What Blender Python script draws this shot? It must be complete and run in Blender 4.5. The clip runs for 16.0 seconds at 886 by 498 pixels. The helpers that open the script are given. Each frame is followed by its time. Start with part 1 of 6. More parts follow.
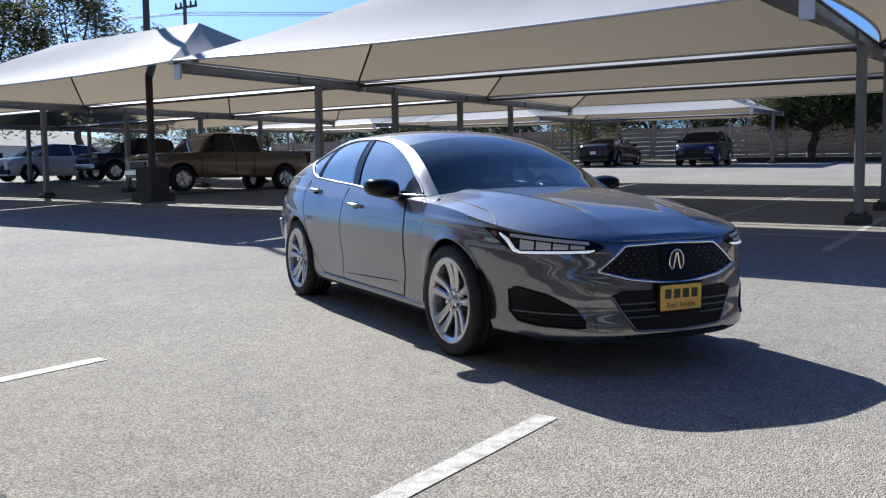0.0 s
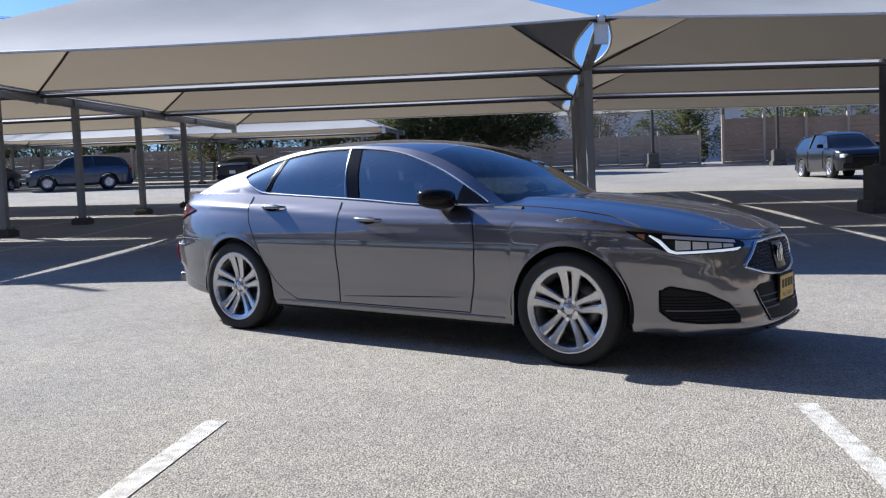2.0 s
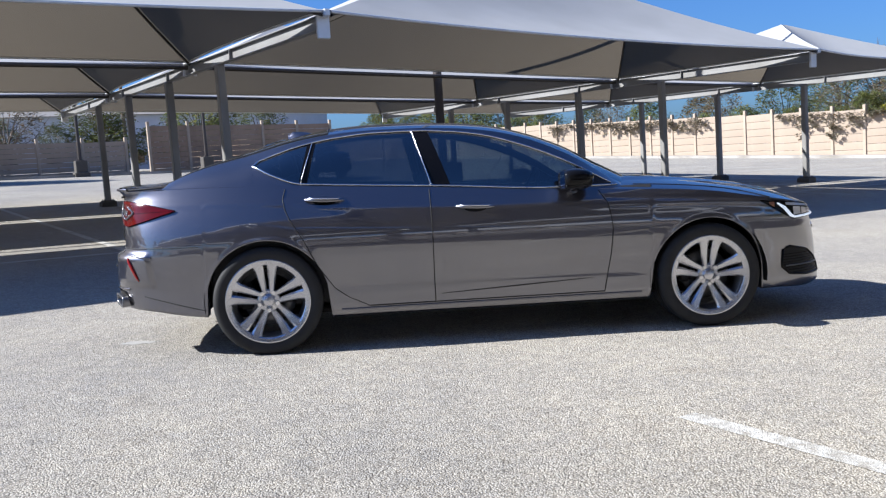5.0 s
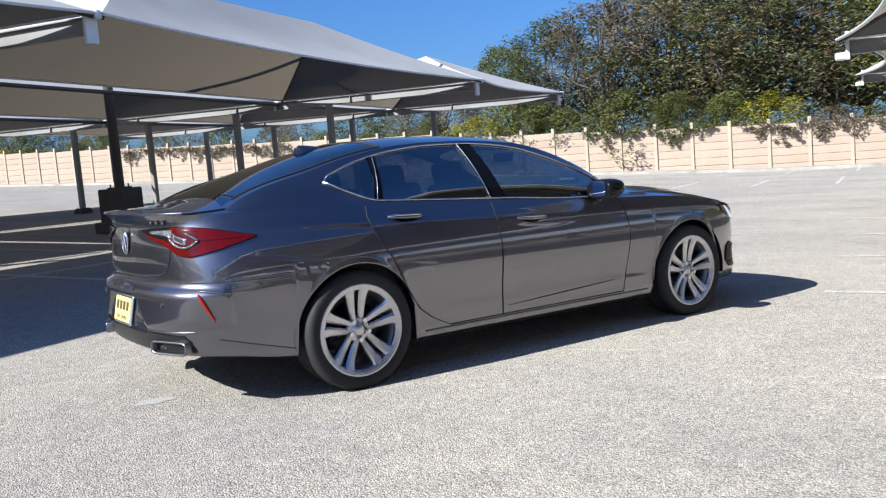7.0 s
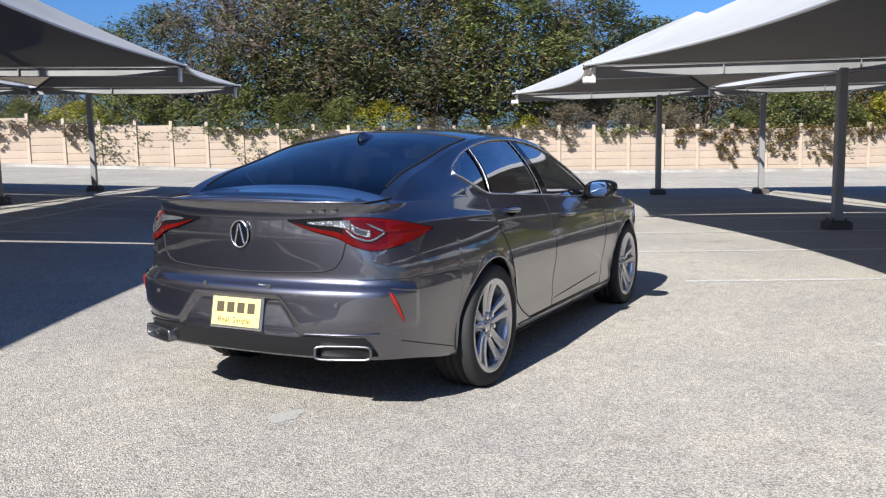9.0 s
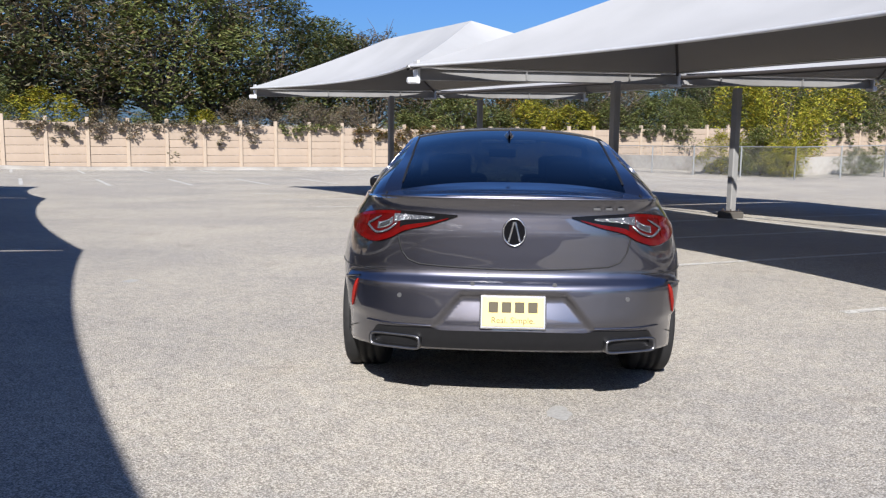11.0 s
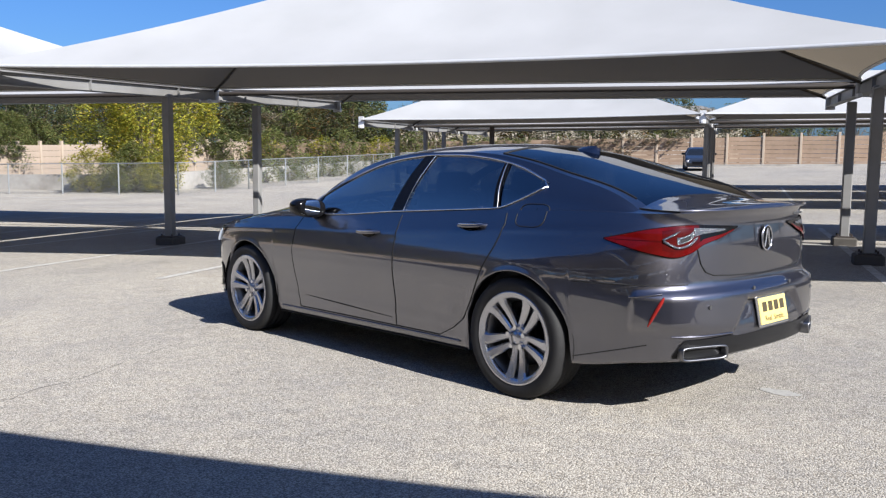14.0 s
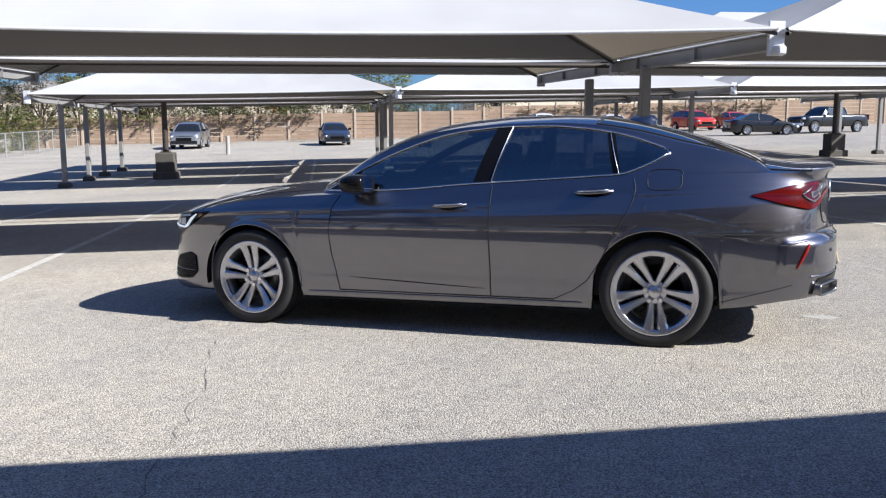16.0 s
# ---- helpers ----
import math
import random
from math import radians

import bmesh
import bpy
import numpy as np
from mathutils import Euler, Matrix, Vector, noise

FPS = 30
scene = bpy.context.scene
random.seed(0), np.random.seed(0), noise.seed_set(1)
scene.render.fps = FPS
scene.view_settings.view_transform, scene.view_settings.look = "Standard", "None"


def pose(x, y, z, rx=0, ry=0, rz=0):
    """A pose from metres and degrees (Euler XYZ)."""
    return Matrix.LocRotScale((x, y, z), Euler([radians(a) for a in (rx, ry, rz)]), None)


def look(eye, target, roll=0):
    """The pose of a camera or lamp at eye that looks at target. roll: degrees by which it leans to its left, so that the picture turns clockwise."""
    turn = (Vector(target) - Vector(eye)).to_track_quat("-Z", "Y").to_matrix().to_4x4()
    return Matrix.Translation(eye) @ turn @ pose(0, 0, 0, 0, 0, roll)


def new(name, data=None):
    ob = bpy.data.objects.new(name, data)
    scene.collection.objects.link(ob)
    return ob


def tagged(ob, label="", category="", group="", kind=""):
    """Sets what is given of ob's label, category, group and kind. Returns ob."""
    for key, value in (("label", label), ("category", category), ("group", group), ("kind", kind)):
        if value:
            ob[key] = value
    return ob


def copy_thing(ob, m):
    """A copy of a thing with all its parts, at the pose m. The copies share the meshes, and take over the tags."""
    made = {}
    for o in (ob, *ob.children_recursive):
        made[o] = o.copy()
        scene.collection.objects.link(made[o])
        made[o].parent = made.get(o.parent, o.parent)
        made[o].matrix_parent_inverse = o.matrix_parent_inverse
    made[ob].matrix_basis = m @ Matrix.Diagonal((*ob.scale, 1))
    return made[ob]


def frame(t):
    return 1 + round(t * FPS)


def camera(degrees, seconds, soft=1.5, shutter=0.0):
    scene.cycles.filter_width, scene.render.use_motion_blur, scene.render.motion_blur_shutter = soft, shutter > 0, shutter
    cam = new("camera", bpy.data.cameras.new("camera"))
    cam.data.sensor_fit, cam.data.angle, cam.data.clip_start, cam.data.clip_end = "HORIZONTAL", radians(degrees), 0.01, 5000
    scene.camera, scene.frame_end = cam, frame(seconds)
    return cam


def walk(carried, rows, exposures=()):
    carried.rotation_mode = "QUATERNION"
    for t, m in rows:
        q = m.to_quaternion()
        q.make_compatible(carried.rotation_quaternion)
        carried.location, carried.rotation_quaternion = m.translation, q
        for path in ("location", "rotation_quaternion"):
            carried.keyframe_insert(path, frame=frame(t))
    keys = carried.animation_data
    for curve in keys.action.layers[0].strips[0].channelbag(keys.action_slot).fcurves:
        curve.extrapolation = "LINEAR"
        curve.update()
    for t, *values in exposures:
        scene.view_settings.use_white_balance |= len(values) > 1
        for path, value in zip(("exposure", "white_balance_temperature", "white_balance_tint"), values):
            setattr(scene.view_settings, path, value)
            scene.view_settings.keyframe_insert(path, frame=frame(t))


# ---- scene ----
cam = camera(53.5, 16.0, 1.25)
PATH = [
    (0, (6.174, -3.422, 1.034), (4.406, -2.5, 0.881), -0.8),
    (0.5, (5.651, -4.032, 1.049), (4.012, -2.896, 0.902), -1.7),
    (1, (5.126, -4.619, 1.052), (3.64, -3.288, 0.914), -2.1),
    (1.5, (4.519, -5.105, 1.04), (3.183, -3.624, 0.882), -2.4),
    (2, (3.865, -5.571, 1.052), (2.709, -3.944, 0.917), -2.5),
    (2.5, (3.125, -5.927, 1.06), (2.136, -4.194, 0.923), -2.9),
    (3, (2.381, -6.274, 1.059), (1.603, -4.438, 0.907), -3.5),
    (3.5, (1.602, -6.465, 1.067), (1.008, -4.562, 0.908), -3.5),
    (4, (0.809, -6.578, 1.092), (0.509, -4.609, 0.915), -3.3),
    (4.2, (0.498, -6.582, 1.088), (0.298, -4.6, 0.91), -3.6),
    (6.3, (-2.85, -5.808, 1.293), (-2.077, -3.975, 1.086), -2.8),
    (6.5, (-3.128, -5.663, 1.289), (-2.263, -3.871, 1.082), -2.9),
    (7, (-3.82, -5.243, 1.323), (-2.685, -3.61, 1.108), -4.6),
    (7.5, (-4.396, -4.745, 1.351), (-3.033, -3.291, 1.178), -4.3),
    (8, (-4.976, -4.205, 1.379), (-3.519, -2.847, 1.191), -2.8),
    (8.5, (-5.423, -3.579, 1.413), (-3.818, -2.41, 1.171), -2.5),
    (8.7, (-5.592, -3.297, 1.43), (-3.911, -2.244, 1.174), -1.9),
    (10.8, (-6.669, -0.144, 1.497), (-4.698, 0.057, 1.221), 0.6),
    (11, (-6.678, 0.166, 1.468), (-4.7, 0.25, 1.191), 0.7),
    (11.5, (-6.579, 0.976, 1.466), (-4.607, 0.78, 1.195), 1.4),
    (12, (-6.374, 1.776, 1.445), (-4.453, 1.277, 1.195), 2.4),
    (12.5, (-6.074, 2.547, 1.438), (-4.234, 1.802, 1.192), 3.1),
    (13, (-5.689, 3.254, 1.43), (-3.972, 2.254, 1.201), 2.6),
    (13.5, (-5.228, 3.916, 1.421), (-3.625, 2.736, 1.222), 2.0),
    (13.7, (-4.977, 4.19, 1.37), (-3.441, 2.924, 1.176), 1.4),
    (14, (-4.684, 4.526, 1.409), (-3.233, 3.168, 1.187), 0.6),
    (14.5, (-4.089, 5.083, 1.392), (-2.803, 3.571, 1.144), 0.2),
    (15, (-3.458, 5.567, 1.387), (-2.394, 3.895, 1.12), -0.4),
    (15.5, (-2.797, 5.975, 1.383), (-1.911, 4.203, 1.109), -0.3),
    (16, (-2.1, 6.31, 1.367), (-1.395, 4.458, 1.096), -0.2),
]
walk(cam, [(t, look(eye, target, roll)) for t, eye, target, roll in PATH], [(0, 0.95, 5600, 9), (2, 1.14, 5550, 10), (4, 1.28, 5550, 10), (7.5, 1.22, 5650, 8), (11, 0.9, 5800, 11), (14, 1.0, 5750, 10), (16, 1.18, 5750, 10)])

# world, sun and exposure
world = bpy.data.worlds.new("sky")
scene.world = world
world.use_nodes = True
wn = world.node_tree
sky = wn.nodes.new("ShaderNodeTexSky")
sky.sky_type = "NISHITA"
sky.sun_disc = False
sky.sun_elevation = radians(35)
sky.sun_rotation = radians(-86)
sky.altitude = 200
sky.dust_density = 1.5
sky.ozone_density = 4.5
# clear autumn air: a deeper blue than the plain sky model
tint = wn.nodes.new("ShaderNodeMix")
tint.data_type, tint.blend_type = "RGBA", "MULTIPLY"
tint.inputs[0].default_value = 1.0
tint.inputs[7].default_value = (0.70, 0.95, 1.32, 1)
wn.links.new(sky.outputs[0], tint.inputs[6])
wn.links.new(tint.outputs[2], wn.nodes["Background"].inputs[0])
wn.nodes["Background"].inputs[1].default_value = 0.0445
sun = new("sun", bpy.data.lights.new("sun", "SUN"))
sun.data.energy = 5.0
sun.data.angle = radians(0.53)
sun.data.color = (1.0, 0.905, 0.765)
sun.matrix_world = look((-14.0, 0.6, 10), (0, 0, 0))


# ---------------------------------------------------------------- helpers
def mat(name, base, rough=0.6, metal=0.0, var=0.15, scale=6.0, bump=0.0, bscale=60.0, dirt=0.0, coat=0.0, spec=0.5, rand=0.0):
    m = bpy.data.materials.new(name)
    m.use_nodes = True
    nt = m.node_tree
    b = nt.nodes["Principled BSDF"]
    b.inputs["Roughness"].default_value = rough
    b.inputs["Metallic"].default_value = metal
    b.inputs["Coat Weight"].default_value = coat
    b.inputs["Coat Roughness"].default_value = 0.03
    b.inputs["Coat IOR"].default_value = 1.5
    b.inputs["Specular IOR Level"].default_value = spec
    tc = nt.nodes.new("ShaderNodeTexCoord")
    n1 = nt.nodes.new("ShaderNodeTexNoise")
    n1.inputs["Scale"].default_value = scale
    n1.inputs["Detail"].default_value = 6
    nt.links.new(tc.outputs["Object"], n1.inputs["Vector"])
    mix = nt.nodes.new("ShaderNodeMix")
    mix.data_type = "RGBA"
    lo = [max(0, c * (1 - var)) for c in base]
    hi = [min(1, c * (1 + var)) for c in base]
    mix.inputs[6].default_value = (*lo, 1)
    mix.inputs[7].default_value = (*hi, 1)
    nt.links.new(n1.outputs[0], mix.inputs[0])
    out = mix.outputs[2]
    if dirt:
        n2 = nt.nodes.new("ShaderNodeTexNoise")
        n2.inputs["Scale"].default_value = scale * 0.17
        n2.inputs["Detail"].default_value = 9
        nt.links.new(tc.outputs["Object"], n2.inputs["Vector"])
        r = nt.nodes.new("ShaderNodeValToRGB")
        r.color_ramp.elements[0].position = 0.42
        r.color_ramp.elements[1].position = 0.68
        nt.links.new(n2.outputs[0], r.inputs[0])
        mx = nt.nodes.new("ShaderNodeMix")
        mx.data_type = "RGBA"
        mx.blend_type = "MULTIPLY"
        mul = nt.nodes.new("ShaderNodeMath")
        mul.operation = "MULTIPLY"
        mul.inputs[1].default_value = dirt
        nt.links.new(r.outputs[0], mul.inputs[0])
        nt.links.new(mul.outputs[0], mx.inputs[0])
        nt.links.new(out, mx.inputs[6])
        mx.inputs[7].default_value = (0.42, 0.38, 0.33, 1)
        out = mx.outputs[2]
    if rand:
        oi = nt.nodes.new("ShaderNodeObjectInfo")
        hs = nt.nodes.new("ShaderNodeHueSaturation")
        mr = nt.nodes.new("ShaderNodeMapRange")
        mr.inputs[3].default_value = 1 - rand
        mr.inputs[4].default_value = 1 + rand
        nt.links.new(oi.outputs["Random"], mr.inputs[0])
        nt.links.new(mr.outputs[0], hs.inputs["Value"])
        nt.links.new(out, hs.inputs["Color"])
        out = hs.outputs[0]
    nt.links.new(out, b.inputs["Base Color"])
    if bump:
        n3 = nt.nodes.new("ShaderNodeTexNoise")
        n3.inputs["Scale"].default_value = bscale
        n3.inputs["Detail"].default_value = 4
        nt.links.new(tc.outputs["Object"], n3.inputs["Vector"])
        bp = nt.nodes.new("ShaderNodeBump")
        bp.inputs["Strength"].default_value = bump
        bp.inputs["Distance"].default_value = 0.01
        nt.links.new(n3.outputs[0], bp.inputs["Height"])
        nt.links.new(bp.outputs[0], b.inputs["Normal"])
    return m


def glass(name, tint, ior=1.5, rough=0.01, power=2.2):
    m = bpy.data.materials.new(name)
    m.use_nodes = True
    nt = m.node_tree
    nt.nodes.remove(nt.nodes["Principled BSDF"])
    tr = nt.nodes.new("ShaderNodeBsdfTransparent")
    tr.inputs[0].default_value = (*tint, 1)
    gl = nt.nodes.new("ShaderNodeBsdfGlossy")
    gl.inputs["Roughness"].default_value = rough
    # thin pane: the gloss grows towards grazing angles, alike from both sides
    lw = nt.nodes.new("ShaderNodeLayerWeight")
    po = nt.nodes.new("ShaderNodeMath")
    po.operation = "POWER"
    po.inputs[1].default_value = power
    nt.links.new(lw.outputs["Facing"], po.inputs[0])
    f0 = ((ior - 1) / (ior + 1)) ** 2
    ad = nt.nodes.new("ShaderNodeMath")
    ad.operation = "MULTIPLY_ADD"
    ad.inputs[1].default_value, ad.inputs[2].default_value = 1 - f0, f0
    nt.links.new(po.outputs[0], ad.inputs[0])
    mx = nt.nodes.new("ShaderNodeMixShader")
    nt.links.new(ad.outputs[0], mx.inputs[0])
    nt.links.new(tr.outputs[0], mx.inputs[1])
    nt.links.new(gl.outputs[0], mx.inputs[2])
    nt.links.new(mx.outputs[0], nt.nodes["Material Output"].inputs[0])
    return m


def mesh_from(name, verts, faces, material=None, smooth=True):
    me = bpy.data.meshes.new(name)
    me.from_pydata([tuple(map(float, v)) for v in verts], [], faces)
    me.update()
    if smooth:
        me.polygons.foreach_set("use_smooth", [True] * len(me.polygons))
    if material:
        me.materials.append(material)
    return me


def part(name, bm, material=None, parent=None, label="", smooth=None, m=None):
    """Links a bmesh or a mesh as one object under a thing."""
    if isinstance(bm, bmesh.types.BMesh):
        me = bpy.data.meshes.new(name)
        bm.to_mesh(me)
        bm.free()
    else:
        me = bm
    if material and not me.materials:
        me.materials.append(material)
    if smooth is not None:
        me.polygons.foreach_set("use_smooth", [smooth] * len(me.polygons))
    ob = new(name, me)
    if parent is not None:
        ob.parent = parent
    if m is not None:
        ob.matrix_basis = m
    if label:
        ob["label"] = label
    return ob


def thing(name, m, label, category, group="", kind=""):
    ob = new(name)
    ob.empty_display_size = 0.2
    ob.matrix_basis = m
    return tagged(ob, label, category, group, kind)


def box(bm, size, m=None, bevel=0.0, seg=1):
    r = bmesh.ops.create_cube(bm, size=1, matrix=(m or Matrix()) @ Matrix.Diagonal((*size, 1)))
    if bevel:
        es = list({e for v in r["verts"] for e in v.link_edges})
        bmesh.ops.bevel(bm, geom=es, offset=bevel, segments=seg, affect="EDGES", profile=0.6)
    return bm


def cyl(bm, r1, r2, h, m=None, n=16, caps=True):
    bmesh.ops.create_cone(bm, cap_ends=caps, segments=n, radius1=r1, radius2=r2, depth=h, matrix=m or Matrix())
    return bm


def lathe(profile, n=48, axis="y"):
    """A turned mesh from (offset along the axis, radius) pairs."""
    vs, fs = [], []
    k = len(profile)
    for i in range(n):
        a = 2 * math.pi * i / n
        for o, r in profile:
            vs.append((r * math.cos(a), o, r * math.sin(a)))
    for i in range(n):
        j = (i + 1) % n
        for p in range(k - 1):
            fs.append((i * k + p, i * k + p + 1, j * k + p + 1, j * k + p))
    return vs, fs


def grid(rows):
    """Verts and quads from rows of points of equal length."""
    n = len(rows[0])
    vs = [p for r in rows for p in r]
    fs = [(i * n + j, i * n + j + 1, (i + 1) * n + j + 1, (i + 1) * n + j) for i in range(len(rows) - 1) for j in range(n - 1)]
    return vs, fs


def tube(points, r, n=6, closed=False):
    vs, fs = [], []
    pts = [Vector(p) for p in points]
    for i, p in enumerate(pts):
        a = pts[max(i - 1, 0)]
        b = pts[min(i + 1, len(pts) - 1)]
        if closed:
            a, b = pts[i - 1], pts[(i + 1) % len(pts)]
        d = (b - a).normalized()
        up = Vector((0, 0, 1)) if abs(d.z) < 0.9 else Vector((1, 0, 0))
        e1 = d.cross(up).normalized()
        e2 = d.cross(e1)
        rr = r[i] if isinstance(r, (list, tuple)) else r
        for k in range(n):
            t = 2 * math.pi * k / n
            vs.append(p + e1 * (rr * math.cos(t)) + e2 * (rr * math.sin(t)))
    m = len(pts)
    for i in range(m if closed else m - 1):
        for k in range(n):
            a, b = i * n + k, i * n + (k + 1) % n
            c, d = ((i + 1) % m) * n + (k + 1) % n, ((i + 1) % m) * n + k
            fs.append((a, b, c, d))
    return vs, fs


class Curve:
    """A smooth curve through (x, y) keys that does not overshoot."""

    def __init__(self, *keys):
        k = sorted(keys)
        self.x = np.array([a for a, _ in k], float)
        self.y = np.array([b for _, b in k], float)
        h = np.diff(self.x)
        s = np.diff(self.y) / h
        d = np.zeros(len(k))
        for i in range(1, len(k) - 1):
            if s[i - 1] * s[i] > 0:
                w1, w2 = 2 * h[i] + h[i - 1], h[i] + 2 * h[i - 1]
                d[i] = (w1 + w2) / (w1 / s[i - 1] + w2 / s[i])
        d[0], d[-1] = s[0], s[-1]
        self.d = d

    def __call__(self, x):
        x = float(np.clip(x, self.x[0], self.x[-1]))
        i = int(np.clip(np.searchsorted(self.x, x) - 1, 0, len(self.x) - 2))
        h = self.x[i + 1] - self.x[i]
        t = (x - self.x[i]) / h
        return float((1 + 2 * t) * (1 - t) ** 2 * self.y[i] + t * (1 - t) ** 2 * h * self.d[i] + t * t * (3 - 2 * t) * self.y[i + 1] + t * t * (t - 1) * h * self.d[i + 1])


# the lot's own axes: s along the parking rows, d across them
UX, UY, VX, VY = 0.88, 0.475, -0.475, 0.88


def at(s, d):
    return (s * UX + d * VX, s * UY + d * VY)


def ground_z(x, y):
    d = VX * x + VY * y
    xx = max(-45, min(60, x))
    n = max(0.0, min(d, 62) - 0.9)
    n = (n - 1) * 0.031 if n > 2 else n * n * 0.00775
    sth = max(0.0, min(-d, 75) - 22)
    return -0.0222 * xx + n + sth * 0.03


def rot_lot(extra=0.0):
    return math.degrees(math.atan2(UY, UX)) + extra


def on_ground(s, d, turn=0.0, lift=0.0):
    x, y = at(s, d)
    return pose(x, y, ground_z(x, y) + lift, 0, 0, rot_lot(turn))


# ---------------------------------------------------------------- materials
def asphalt_material():
    m = bpy.data.materials.new("asphalt")
    m.use_nodes = True
    nt = m.node_tree
    b = nt.nodes["Principled BSDF"]
    b.inputs["Roughness"].default_value = 0.9
    b.inputs["Diffuse Roughness"].default_value = 0.2
    b.inputs["Specular IOR Level"].default_value = 0.25
    tc = nt.nodes.new("ShaderNodeTexCoord")

    def noise_tex(scale, detail=4, rough=0.6):
        n = nt.nodes.new("ShaderNodeTexNoise")
        n.inputs["Scale"].default_value = scale
        n.inputs["Detail"].default_value = detail
        n.inputs["Roughness"].default_value = rough
        nt.links.new(tc.outputs["Object"], n.inputs["Vector"])
        return n

    def ramp(src, stops):
        r = nt.nodes.new("ShaderNodeValToRGB")
        e = r.color_ramp.elements
        e[0].position, e[0].color = stops[0][0], (*stops[0][1], 1)
        e[1].position, e[1].color = stops[-1][0], (*stops[-1][1], 1)
        for p, c in stops[1:-1]:
            x = e.new(p)
            x.color = (*c, 1)
        nt.links.new(src, r.inputs[0])
        return r

    def mult(a, bb, fac=1.0):
        x = nt.nodes.new("ShaderNodeMix")
        x.data_type, x.blend_type = "RGBA", "MULTIPLY"
        x.inputs[0].default_value = fac
        nt.links.new(a, x.inputs[6])
        nt.links.new(bb, x.inputs[7])
        return x.outputs[2]

    vor = nt.nodes.new("ShaderNodeTexVoronoi")
    vor.inputs["Scale"].default_value = 122
    nt.links.new(tc.outputs["Object"], vor.inputs["Vector"])
    stones = ramp(vor.outputs["Color"], [(0.08, (0.262, 0.25, 0.23)), (0.45, (0.45, 0.432, 0.40)), (0.9, (0.635, 0.61, 0.568))])
    joints = ramp(vor.outputs["Distance"], [(0.3, (1, 1, 1)), (0.75, (0.52, 0.5, 0.48))])
    mid = ramp(noise_tex(9, 5).outputs[0], [(0.3, (0.85, 0.85, 0.86)), (0.7, (1.06, 1.04, 1.0))])
    wide = ramp(noise_tex(0.35, 6).outputs[0], [(0.33, (0.82, 0.82, 0.83)), (0.62, (1.05, 1.03, 0.98))])
    stain = ramp(noise_tex(1.3, 8, 0.7).outputs[0], [(0.58, (1, 1, 1)), (0.74, (0.78, 0.76, 0.74))])
    c = mult(stones.outputs[0], joints.outputs[0])
    c = mult(c, mid.outputs[0])
    c = mult(c, wide.outputs[0])
    c = mult(c, stain.outputs[0])
    nt.links.new(c, b.inputs["Base Color"])
    bp = nt.nodes.new("ShaderNodeBump")
    bp.inputs["Strength"].default_value = 0.75
    bp.inputs["Distance"].default_value = 0.007
    bp.invert = True
    nt.links.new(vor.outputs["Distance"], bp.inputs["Height"])
    nt.links.new(bp.outputs[0], b.inputs["Normal"])
    return m


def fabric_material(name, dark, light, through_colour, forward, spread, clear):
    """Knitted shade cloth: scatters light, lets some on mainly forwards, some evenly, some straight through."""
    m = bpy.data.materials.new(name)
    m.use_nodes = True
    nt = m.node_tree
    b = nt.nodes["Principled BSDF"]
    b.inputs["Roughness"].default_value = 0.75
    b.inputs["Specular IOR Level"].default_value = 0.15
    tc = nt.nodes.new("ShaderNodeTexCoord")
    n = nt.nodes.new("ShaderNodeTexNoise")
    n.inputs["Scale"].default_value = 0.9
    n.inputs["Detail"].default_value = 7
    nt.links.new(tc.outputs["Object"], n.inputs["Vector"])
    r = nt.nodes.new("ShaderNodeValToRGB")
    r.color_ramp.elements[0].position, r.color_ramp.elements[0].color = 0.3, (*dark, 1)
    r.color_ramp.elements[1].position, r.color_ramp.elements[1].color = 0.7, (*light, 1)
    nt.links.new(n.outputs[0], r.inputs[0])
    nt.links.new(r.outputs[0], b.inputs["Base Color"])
    out = b.outputs[0]
    rf = nt.nodes.new("ShaderNodeBsdfRefraction")
    rf.inputs["Roughness"].default_value = 1.0
    rf.inputs["IOR"].default_value = 8.0
    tl = nt.nodes.new("ShaderNodeBsdfTranslucent")
    tr = nt.nodes.new("ShaderNodeBsdfTransparent")
    for node, share in ((rf, forward), (tl, spread), (tr, clear)):
        if share:
            node.inputs[0].default_value = (*through_colour, 1)
            mx = nt.nodes.new("ShaderNodeMixShader")
            mx.inputs[0].default_value = share
            nt.links.new(out, mx.inputs[1])
            nt.links.new(node.outputs[0], mx.inputs[2])
            out = mx.outputs[0]
    nt.links.new(out, nt.nodes["Material Output"].inputs[0])
    return m


ASPHALT = asphalt_material()
FABRIC = fabric_material("shade_fabric", (0.395, 0.395, 0.395), (0.455, 0.455, 0.455), (0.96, 0.88, 0.76), 0.08, 0.078, 0.0)
# dark sheet added below the cloth, shade held in its colour
UNDERSIDE_SHADE = fabric_material("underside_shade", (0.033, 0.034, 0.030), (0.046, 0.047, 0.041), (0.96, 0.89, 0.79), 0.0, 0.0, 0.36)
STEEL = mat("painted_steel", (0.25, 0.247, 0.243), 0.5, 0.1, 0.15, 3, 0.05, dirt=0.5)
STEEL_DARK = mat("dark_painted_steel", (0.05, 0.04, 0.035), 0.5, 0.2, 0.2, 4)
STEEL_BROWN = mat("brown_painted_steel", (0.05, 0.042, 0.035), 0.5, 0.1, 0.15, 4)
STEEL_PALE = mat("galvanised_plate", (0.62, 0.62, 0.62), 0.45, 0.3, 0.1, 8)
CONCRETE = mat("grey_concrete", (0.36, 0.34, 0.31), 0.9, 0, 0.2, 5, 0.3, 40, dirt=0.6)
